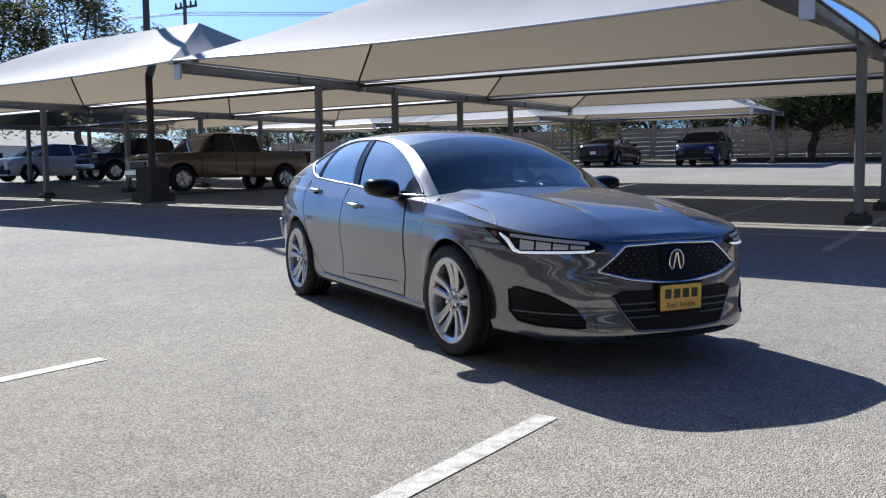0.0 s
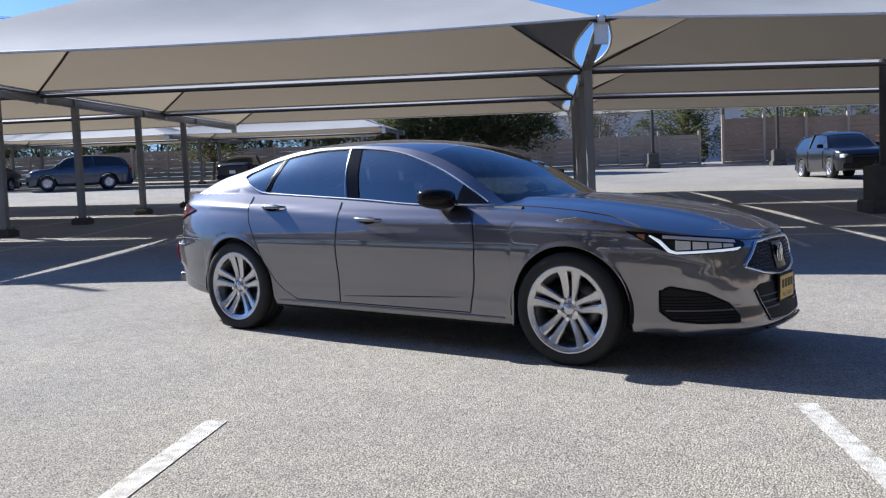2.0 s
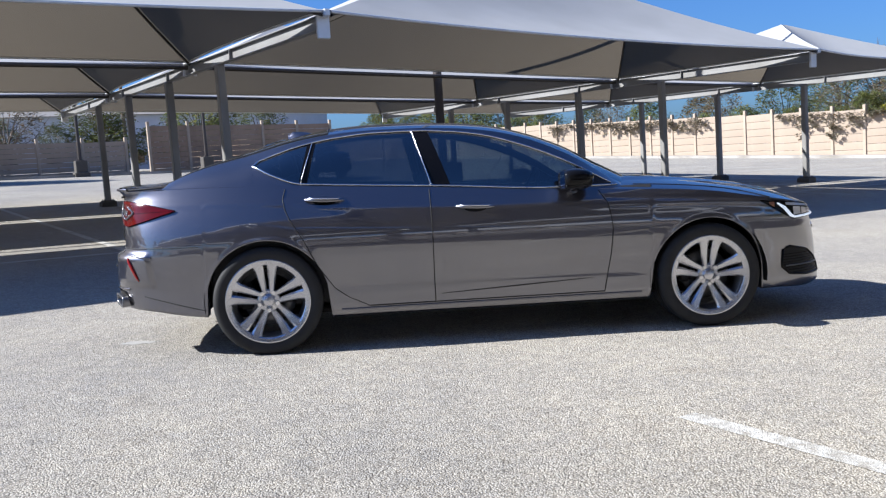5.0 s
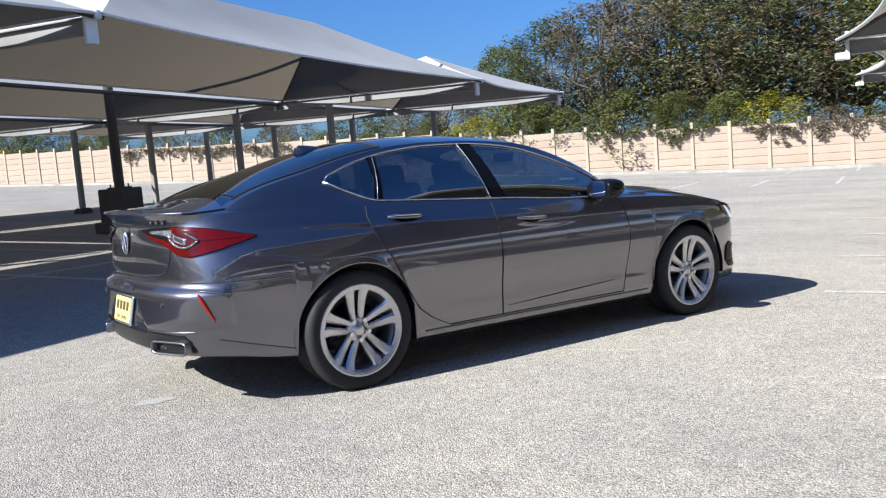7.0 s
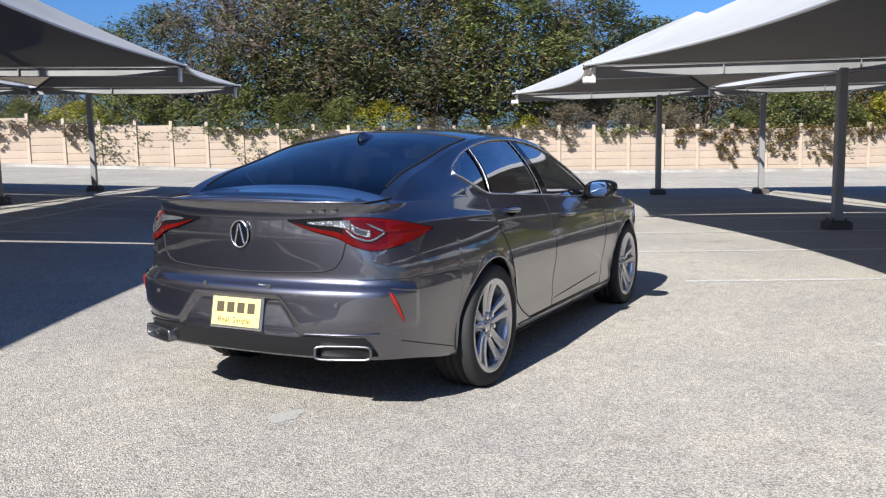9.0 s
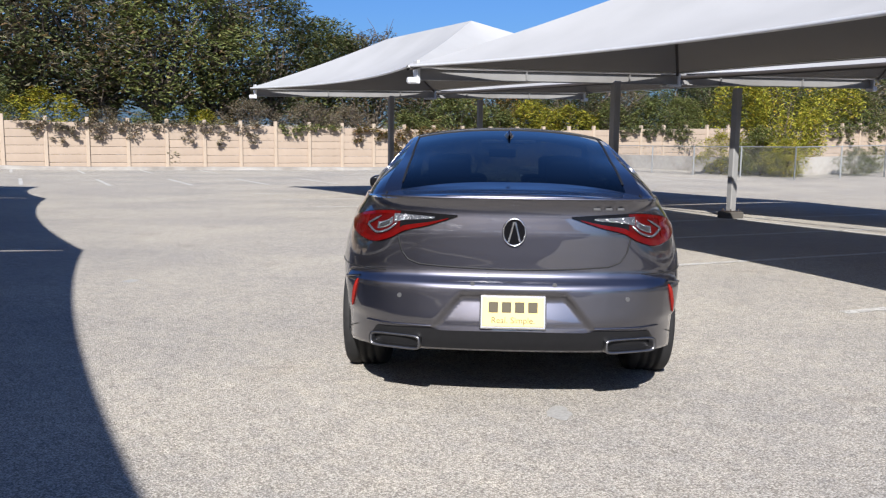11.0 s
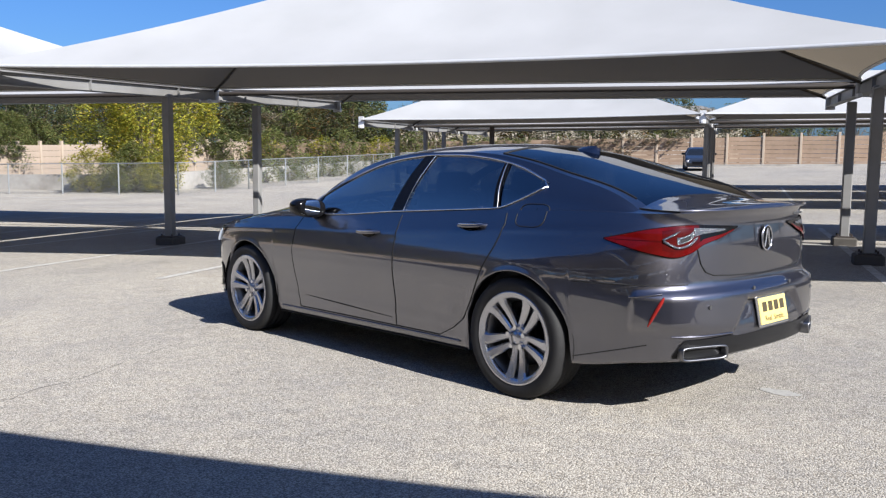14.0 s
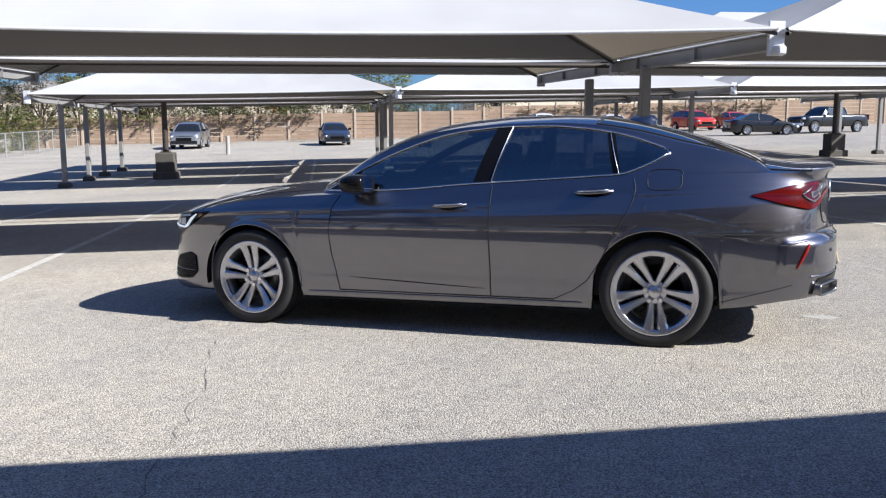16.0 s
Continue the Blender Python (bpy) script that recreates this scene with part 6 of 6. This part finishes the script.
CREAM = mat("cream_render", (0.62, 0.55, 0.43), 0.85, 0, 0.1, 1.5, 0.1, 20, dirt=0.3)
GREY_WALL = mat("pale_metal_cladding", (0.55, 0.57, 0.6), 0.5, 0.1, 0.08, 2, 0.05, 20, dirt=0.2)
WHITE_WALL = mat("white_metal_cladding", (0.82, 0.83, 0.84), 0.5, 0.0, 0.06, 2, 0.05, 20)
SHINGLE = mat("grey_shingle", (0.2, 0.19, 0.18), 0.9, 0, 0.25, 6, 0.4, 30)
building(-38, -92, 0, 46, 9, 5.6, CREAM, "cream two-storey apartment block past the wall", 2, SHINGLE)
building(18, -98, 0, 40, 9, 5.2, CREAM, "cream apartment block past the wall", 2, SHINGLE)
building(-62, 24, 90, 34, 10, 2.6, WHITE_WALL, "long pale metal-clad building", 1, SHINGLE)
building(10, 88, 0, 60, 12, 5.5, GREY_WALL, "long pale building past the wall", 1, SHINGLE)


# ---------------------------------------------------------------- trees and shrubs
def leaf_cloud(rnd, clumps, per, size, flat=0.8):
    """Many small folded leaves round clump centres (x, y, z, radius)."""
    vs, fs = [], []
    for cx, cy, cz, cr in clumps:
        for _ in range(per):
            a, b = rnd.uniform(0, 2 * math.pi), math.acos(rnd.uniform(-1, 1))
            r = cr * (0.35 + 0.65 * rnd.random() ** 0.5) * rnd.uniform(0.7, 1.15)
            x, y, z = cx + r * math.sin(b) * math.cos(a), cy + r * math.sin(b) * math.sin(a), cz + flat * r * math.cos(b)
            s = size * rnd.uniform(0.6, 1.3)
            ax, tl = rnd.uniform(0, 2 * math.pi), rnd.uniform(-0.9, 0.9)
            ux, uy, uz = math.cos(ax) * s, math.sin(ax) * s, tl * s * 0.6
            wx, wy, wz = -math.sin(ax) * s * 0.36, math.cos(ax) * s * 0.36, rnd.uniform(-0.4, 0.4) * s
            o = len(vs)
            vs += [(x - ux, y - uy, z - uz), (x + wx, y + wy, z + wz), (x + ux, y + uy, z + uz), (x - wx, y - wy, z + wz * 0.6)]
            fs.append((o, o + 1, o + 2, o + 3))
    return vs, fs


def limb(rnd, vs, fs, p, q, r0, r1, n=5):
    pts, rs = [], []
    for i in range(n + 1):
        f = i / n
        pts.append(Vector(p).lerp(Vector(q), f) + Vector((rnd.uniform(-1, 1), rnd.uniform(-1, 1), 0)) * 0.08 * (q - p).length * math.sin(math.pi * f) * 0.6)
        rs.append(r0 + (r1 - r0) * f)
    v2, f2 = tube(pts, rs, 5)
    o = len(vs)
    vs += v2
    fs += [tuple(i + o for i in f) for f in f2]
    return pts[-1]


def make_tree(name, seed, h, spread, trunk_h, trunk_r, leaf, lab, nclump=34, per=150, size=0.17, bare=0.0, m=None, low=0.3):
    rnd = random.Random(seed)
    t = thing(name, m or Matrix(), lab, "tree", "trees")
    tv, tf = [], []
    fork = limb(rnd, tv, tf, Vector((0, 0, -0.2)), Vector((rnd.uniform(-0.3, 0.3), rnd.uniform(-0.3, 0.3), trunk_h)), trunk_r, trunk_r * 0.7)
    clumps = []
    for i in range(nclump):
        a = 2 * math.pi * (i * 0.381966) + rnd.uniform(-0.3, 0.3)
        f = (i + 0.5) / nclump
        z = h * (low + (0.93 - low) * f)
        rr = spread * math.sin(math.pi * (0.18 + 0.76 * f)) * rnd.uniform(0.45, 1.0)
        cr = spread * rnd.uniform(0.22, 0.40) * (1.1 - 0.35 * f)
        clumps.append((rr * math.cos(a), rr * math.sin(a), z, cr))
    for i, (x, y, z, cr) in enumerate(clumps):
        if i % 2 == 0:
            mid = limb(rnd, tv, tf, fork, Vector((x * 0.45, y * 0.45, fork.z + (z - fork.z) * 0.55)), trunk_r * 0.42, trunk_r * 0.22, 4)
            limb(rnd, tv, tf, mid, Vector((x, y, z)), trunk_r * 0.22, 0.02, 4)
            if bare:
                for _ in range(int(10 * bare)):
                    e = Vector((x, y, z)) + Vector((rnd.uniform(-1, 1), rnd.uniform(-1, 1), rnd.uniform(-0.4, 1.2))) * cr * 1.3
                    limb(rnd, tv, tf, Vector((x * 0.8, y * 0.8, z - 0.3)), e, 0.03, 0.008, 3)
    part("trunk", mesh_from("trunk", tv, tf, BARK), None, t)
    vs, fs = leaf_cloud(rnd, clumps, per, size)
    part("crown", mesh_from("crown", vs, fs, leaf, False), None, t)
    return t


def plant(master, s, d, scale, turn, squash=1.0, lean=0.0):
    x, y = at(s, d)
    return copy_thing(master, pose(x, y, ground_z(x, y) - 0.1, 0, lean, turn) @ Matrix.Diagonal((scale, scale, scale * squash, 1)))


def build_woods():
    def kinds(many, big):
        return [
            make_tree("tree", 1, 10.0, 4.2, 2.6, 0.24, LEAF_DARK, "tall dark green broadleaf tree behind the wall", 44, int(280 * many), 0.145 * big),
            make_tree("tree", 2, 9.0, 4.0, 2.2, 0.22, LEAF_MID, "green broadleaf tree behind the wall", 42, int(280 * many), 0.14 * big),
            make_tree("tree", 3, 8.0, 3.8, 2.0, 0.2, LEAF_DRY, "grey-brown half-bare tree with dry vines", 40, int(190 * many), 0.12 * big, 0.9 * many),
            make_tree("tree", 4, 8.6, 3.8, 2.2, 0.2, LEAF_RUST, "tree with rusty autumn leaves", 40, int(250 * many), 0.135 * big),
            make_tree("shrub", 5, 4.6, 2.9, 0.5, 0.1, LEAF_MID, "dense green shrub spilling over the wall", 30, int(190 * many), 0.125 * big, 0.0, None, 0.12),
            make_tree("shrub", 6, 4.2, 2.8, 0.5, 0.1, LEAF_YELLOW, "yellow-green shrub spilling over the wall", 30, int(190 * many), 0.125 * big, 0.0, None, 0.12),
        ]

    masters, far = kinds(1.0, 1.0), kinds(0.28, 1.7)
    rnd = random.Random(11)
    # height of the tree line along the east wall, from south to north
    line = Curve((-100, 8.5), (-45, 8.0), (-30, 7.4), (-16, 8.6), (-10, 10.8), (-4, 11.6), (0, 12.2), (8, 12.2), (13, 11.2), (18.5, 8.6), (24, 6.2), (38, 4.4), (54, 4.6), (62, 6.2), (80, 6.0))
    height = (10.0, 9.0, 8.0, 8.6)
    d = -100.0
    order = [0, 1, 3, 0, 1, 2, 0, 3, 1, 0, 3, 1, 0, 1, 2, 2, 0, 2, 0, 0, 1, 2, 0, 1, 3, 0, 2, 1, 0, 2, 1, 2, 0, 2, 1, 2, 0, 1, 2, 1, 0, 2, 3, 1, 2, 0, 1, 3, 0, 1, 0, 1, 0, 0, 1, 0]
    for k in order:
        plant((far if d < -50 or d > 26 else masters)[k], 45.2 + rnd.uniform(-1.4, 2.2), d, line(d) / height[k] * rnd.uniform(0.9, 1.03), rnd.uniform(0, 360))
        d += rnd.uniform(2.8, 3.8)
    d = -98.0
    while d < 78:
        k = rnd.choice((4, 4, 5, 2, 4, 1))
        sc = rnd.uniform(0.7, 1.05) * (0.55 if k in (1, 2) else 1) * (0.7 if d > 22 else 1)
        plant((far if d < -50 or d > 30 else masters)[k], 41.3 + rnd.uniform(-0.5, 0.8), d, sc, rnd.uniform(0, 360))
        d += rnd.uniform(2.2, 3.4)
    for i in range(14):
        d = -92 + i * 7.6 + rnd.uniform(-2, 2)
        k = rnd.choice((0, 1, 0))
        plant(far[k], 52 + rnd.uniform(-2, 3), d, line(d) / height[k] * rnd.uniform(0.95, 1.08), rnd.uniform(0, 360))
    # yellow-green tree inside the fence
    bush = make_tree("tree", 21, 5.4, 2.7, 0.8, 0.09, LEAF_YELLOW, "bright yellow-green feathery tree by the fence", 46, 420, 0.10, 0.0, None, 0.1)
    plant(bush, 25.3, -29.8, 1.08, 20, 1.2)
    plant(masters[4], 24.2, -27.4, 0.52, 100)
    plant(masters[5], 26.4, -27.2, 0.5, 40)
    plant(masters[5], 22.6, -27.2, 0.42, 250)
    # creepers and weeds along the channel wall
    for i, d in enumerate((-32.5, -35.6, -38.0, -39.6, -42.8, -44.4, -46.6, -50.0, -52.2, -55.8)):
        plant(far[4], 22.5 + (d + 32) * 0.046 - rnd.uniform(0.1, 0.5), d, rnd.uniform(0.24, 0.38), i * 67)
    plant(masters[4], 21.5, -30.2, 0.3, 200)
    # oaks on the planting island and behind the north wall
    oak = make_tree("tree", 31, 6.2, 3.6, 1.7, 0.3, LEAF_DARK, "low spreading dark oak on the planting island", 64, 260, 0.15, 0.0, None, 0.36)
    plant(oak, -2.2, 43.2, 0.95, 0, 1.0, 9)
    plant(oak, -6.4, 44.2, 0.95, 140, 1.0, -8)
    for s, dd, k, sc in ((-30, 53, 1, 0.7), (-22, 54, 0, 0.75), (-14, 53, 0, 0.6), (-6, 54, 1, 0.6), (4, 53, 2, 0.65), (10, 55, 0, 0.6), (16, 53, 1, 0.7), (21, 55, 0, 0.5), (-40, 53, 0, 0.8), (-20, 46, 1, 0.55), (-34, 44, 0, 0.6)):
        plant(far[k], s, dd, sc, rnd.uniform(0, 360))
    # a dense belt behind the north-west wall, low growth further east
    s = -66.0
    while s < 21:
        k = rnd.choice((0, 1, 0, 4))
        top = rnd.uniform(5.6, 7.4) if s < -5 else rnd.uniform(2.9, 3.9)
        plant(far[k], s, 52.5 + rnd.uniform(0, 4), top / (height + (4.6, 4.2))[k], rnd.uniform(0, 360))
        s += rnd.uniform(2.3, 3.4)
    # big oak in the far west, trees to the south
    for s, dd, sc in ((-34.5, 19.5, 1.0), (-36.0, 16.0, 0.95)):
        plant(masters[0], s, dd, sc, rnd.uniform(0, 360))
    for s, dd, k, sc in ((-44, -12, 0, 0.9), (-60, -8, 1, 1.1), (-58, 40, 1, 0.8)):
        plant(far[k], s, dd, sc, rnd.uniform(0, 360))
    for s, dd, k, sc in ((30, -68, 1, 0.75), (18, -66, 2, 0.6), (9, -67, 3, 0.5), (-4, -70, 2, 0.6), (-16, -82, 0, 0.9), (-27, -83, 3, 0.7), (-46, -83, 0, 0.9), (-60, -80, 1, 0.8), (5, -84, 0, 0.8), (-36, -104, 0, 1.2), (-5, -104, 1, 1.2), (28, -104, 0, 1.2), (40, -70, 0, 1.0), (-66, -104, 1, 1.2)):
        plant(far[k], s, dd, sc, rnd.uniform(0, 360))
    # greenery along the south wall and round its corner
    for i in range(12):
        k = (1, 0, 3, 1, 2, 0)[i % 6]
        plant(far[k], 11 + i * 2.7 + rnd.uniform(-0.8, 0.8), -62.5 - rnd.uniform(0, 2.5), rnd.uniform(5.0, 7.0) / height[k] * (0.75 if i < 3 else 1.0), rnd.uniform(0, 360))
    for i in range(9):
        plant(far[(4, 5, 4)[i % 3]], 22.5 + i * 1.8 + rnd.uniform(-0.5, 0.5), -57.5 + rnd.uniform(-1.2, 1.2), rnd.uniform(0.5, 0.8), rnd.uniform(0, 360))
    for i in range(9):
        k = (2, 1, 3, 0)[i % 4]
        plant(far[k], -9 + i * 2.6 + rnd.uniform(-0.8, 0.8), -62.5 - rnd.uniform(0, 2.5), rnd.uniform(3.6, 5.0) / height[k], rnd.uniform(0, 360))
    for m in masters + far + [bush, oak]:
        for o in list(m.children_recursive) + [m]:
            bpy.data.objects.remove(o)
    # vines hanging over the east wall
    for i, (da, db, leaf, drop) in enumerate(((-58, -44, LEAF_MID, 1.4), (-36, -30, LEAF_DARK, 1.0), (-24, -13, LEAF_RUST, 2.0), (-12, -9, LEAF_MID, 0.8), (-8, 3, LEAF_DRY, 1.1), (4.5, 11, LEAF_MID, 0.9), (17, 25, LEAF_DRY, 1.5), (30, 44, LEAF_DRY, 1.0))):
        clumps = []
        dd = da
        while dd < db:
            x, y = at(38.75, dd)
            g = ground_z(x, y)
            dr = rnd.random() ** 2 * drop
            for k in range(int(2 + dr * 5)):
                f = rnd.random()
                xx, yy = at(38.85 - 0.2 * rnd.random(), dd + rnd.uniform(-0.3, 0.3))
                clumps.append((xx, yy, g + 2.25 - dr * f, 0.10 + 0.2 * (1 - f)))
            dd += 0.28
        vs, fs = leaf_cloud(rnd, clumps, 22, 0.09)
        v = part("hanging_vine", mesh_from("vine", vs, fs, leaf, False))
        tagged(v, "leafy vine hanging over the plank wall", "vine", "vines on the wall", "stuff")


build_woods()


def wall_vine(s0, s1, d, leaf, drop, seed):
    rnd = random.Random(seed)
    clumps = []
    s = s0
    while s < s1:
        x, y = at(s, d)
        top = ground_z(x, y) + 2.1
        dr = rnd.random() ** 2 * drop
        for _ in range(int(2 + dr * 4)):
            f = rnd.random()
            xx, yy = at(s + rnd.uniform(-0.3, 0.3), d + 0.1 + 0.2 * rnd.random())
            clumps.append((xx, yy, top - dr * f, 0.10 + 0.2 * (1 - f)))
        s += 0.35
    vs, fs = leaf_cloud(rnd, clumps, 16, 0.1)
    tagged(part("hanging_vine", mesh_from("vine", vs, fs, leaf, False)), "dry leafy vine hanging over the plank wall", "vine", "vines on the wall", "stuff")


wall_vine(2, 12, -59.9, LEAF_DRY, 1.6, 71)
wall_vine(13, 24, -59.9, LEAF_MID, 1.5, 72)
wall_vine(-40, -16, -70.9, LEAF_DRY, 1.4, 73)


# ---------------------------------------------------------------- small things on the asphalt
CRACK = mat("crack_dark", (0.15, 0.143, 0.133), 0.95, 0, 0.3, 40)
SEALED = mat("crack_sealer", (0.17, 0.165, 0.157), 0.8, 0, 0.3, 20)


def crack(seed, keys, width, material, lab):
    """A wandering narrow split in the asphalt through (s, d) keys."""
    rnd = random.Random(seed)
    pts = []
    for (s0, d0), (s1, d1) in zip(keys, keys[1:]):
        n = max(2, int(math.hypot(s1 - s0, d1 - d0) / 0.09))
        for i in range(n):
            f = i / n
            pts.append((s0 + (s1 - s0) * f + rnd.gauss(0, 0.013), d0 + (d1 - d0) * f + rnd.gauss(0, 0.013)))
    rows = []
    for i, (s, d) in enumerate(pts):
        a, b = pts[max(0, i - 1)], pts[min(len(pts) - 1, i + 1)]
        ds, dd = b[0] - a[0], b[1] - a[1]
        q = math.hypot(ds, dd) or 1
        w = width * rnd.random() ** 1.4 * 0.5
        row = []
        for sg in (-1, 1):
            x, y = at(s - dd / q * w * sg, d + ds / q * w * sg)
            row.append((x, y, ground_z(x, y) + 0.004))
        rows.append(row)
    vs, fs = grid(rows)
    return tagged(part("pavement_crack", mesh_from("crack", vs, fs, material, False)), lab, "crack", kind="structure")


crack(1, [(1.95, -1.2), (1.87, 0.18), (1.9, 1.0), (1.83, 1.8), (1.86, 2.9), (1.8, 4.6)], 0.010, CRACK, "thin dark crack in the asphalt")
crack(2, [(-3.85, -1.0), (-3.9, 0.85), (-3.93, 2.0), (-3.98, 3.2), (-3.9, 5.0)], 0.009, CRACK, "thin dark crack in the asphalt")
crack(3, [(8.7, -6.5), (9.0, -3.4), (9.35, 0.0), (9.65, 2.1), (9.9, 5.5)], 0.02, SEALED, "long dark joint across the asphalt aisle")
crack(4, [(-9.8, -2.0), (-9.7, 2.5), (-9.9, 6.0)], 0.009, CRACK, "thin dark crack in the asphalt")


def pale_spot(s, d, r, seed):
    rnd = random.Random(seed)
    x0, y0 = at(s, d)
    ring = []
    for k in range(18):
        a = 2 * math.pi * k / 18
        q = r * rnd.uniform(0.65, 1.1)
        ring.append((x0 + q * math.cos(a), y0 + 0.6 * q * math.sin(a)))
    vs = [(x, y, ground_z(x, y) + 0.003) for x, y in ring]
    return tagged(part("pavement_stain", mesh_from("stain", vs, [tuple(range(18))], STAIN, False)), "pale dried stain on the asphalt", "stain", kind="structure")


STAIN = mat("pale_stain", (0.35, 0.34, 0.32), 0.9, 0, 0.35, 60)
for i, (s, d, r) in enumerate(((-2.25, 0.94, 0.12), (2.8, 2.4, 0.12))):
    pale_spot(s, d, r, i)


def bollard(s, d):
    t = thing("bollard", on_ground(s, d), "pale concrete-filled steel pipe bollard", "bollard")
    bm = bmesh.new()
    cyl(bm, 0.11, 0.11, 0.95, Matrix.Translation((0, 0, 0.475)), 16)
    part("pipe", bm, CONCRETE, t)
    bm = bmesh.new()
    bmesh.ops.create_uvsphere(bm, u_segments=16, v_segments=8, radius=0.11, matrix=Matrix.Translation((0, 0, 0.95)) @ Matrix.Scale(0.5, 4, Vector((0, 0, 1))))
    part("cap", bm, CONCRETE, t, smooth=True)


bollard(6.4, -42.4)


def power_line(a, b, sag, r=0.02):
    pts = []
    for f in span(0, 1, 24):
        p = Vector(a).lerp(Vector(b), f)
        p.z -= sag * 4 * f * (1 - f)
        pts.append(p)
    vs, fs = tube(pts, r, 5)
    return tagged(part("power_line", mesh_from("line", vs, fs, STEEL_DARK)), "thin dark overhead power line", "cable", "overhead power lines")


for k in (-1, 0, 1):
    power_line((-57 + 0.87 * k, 9.6 + 0.5 * k, 12.6 + 0.3), (-20 + 0.87 * k, 70 + 0.5 * k, 14.8), 1.2)
    power_line((-57 + 0.87 * k, 9.6 + 0.5 * k, 12.6 + 0.3), (-95 + 0.87 * k, -52 + 0.5 * k, 13.5), 1.2)
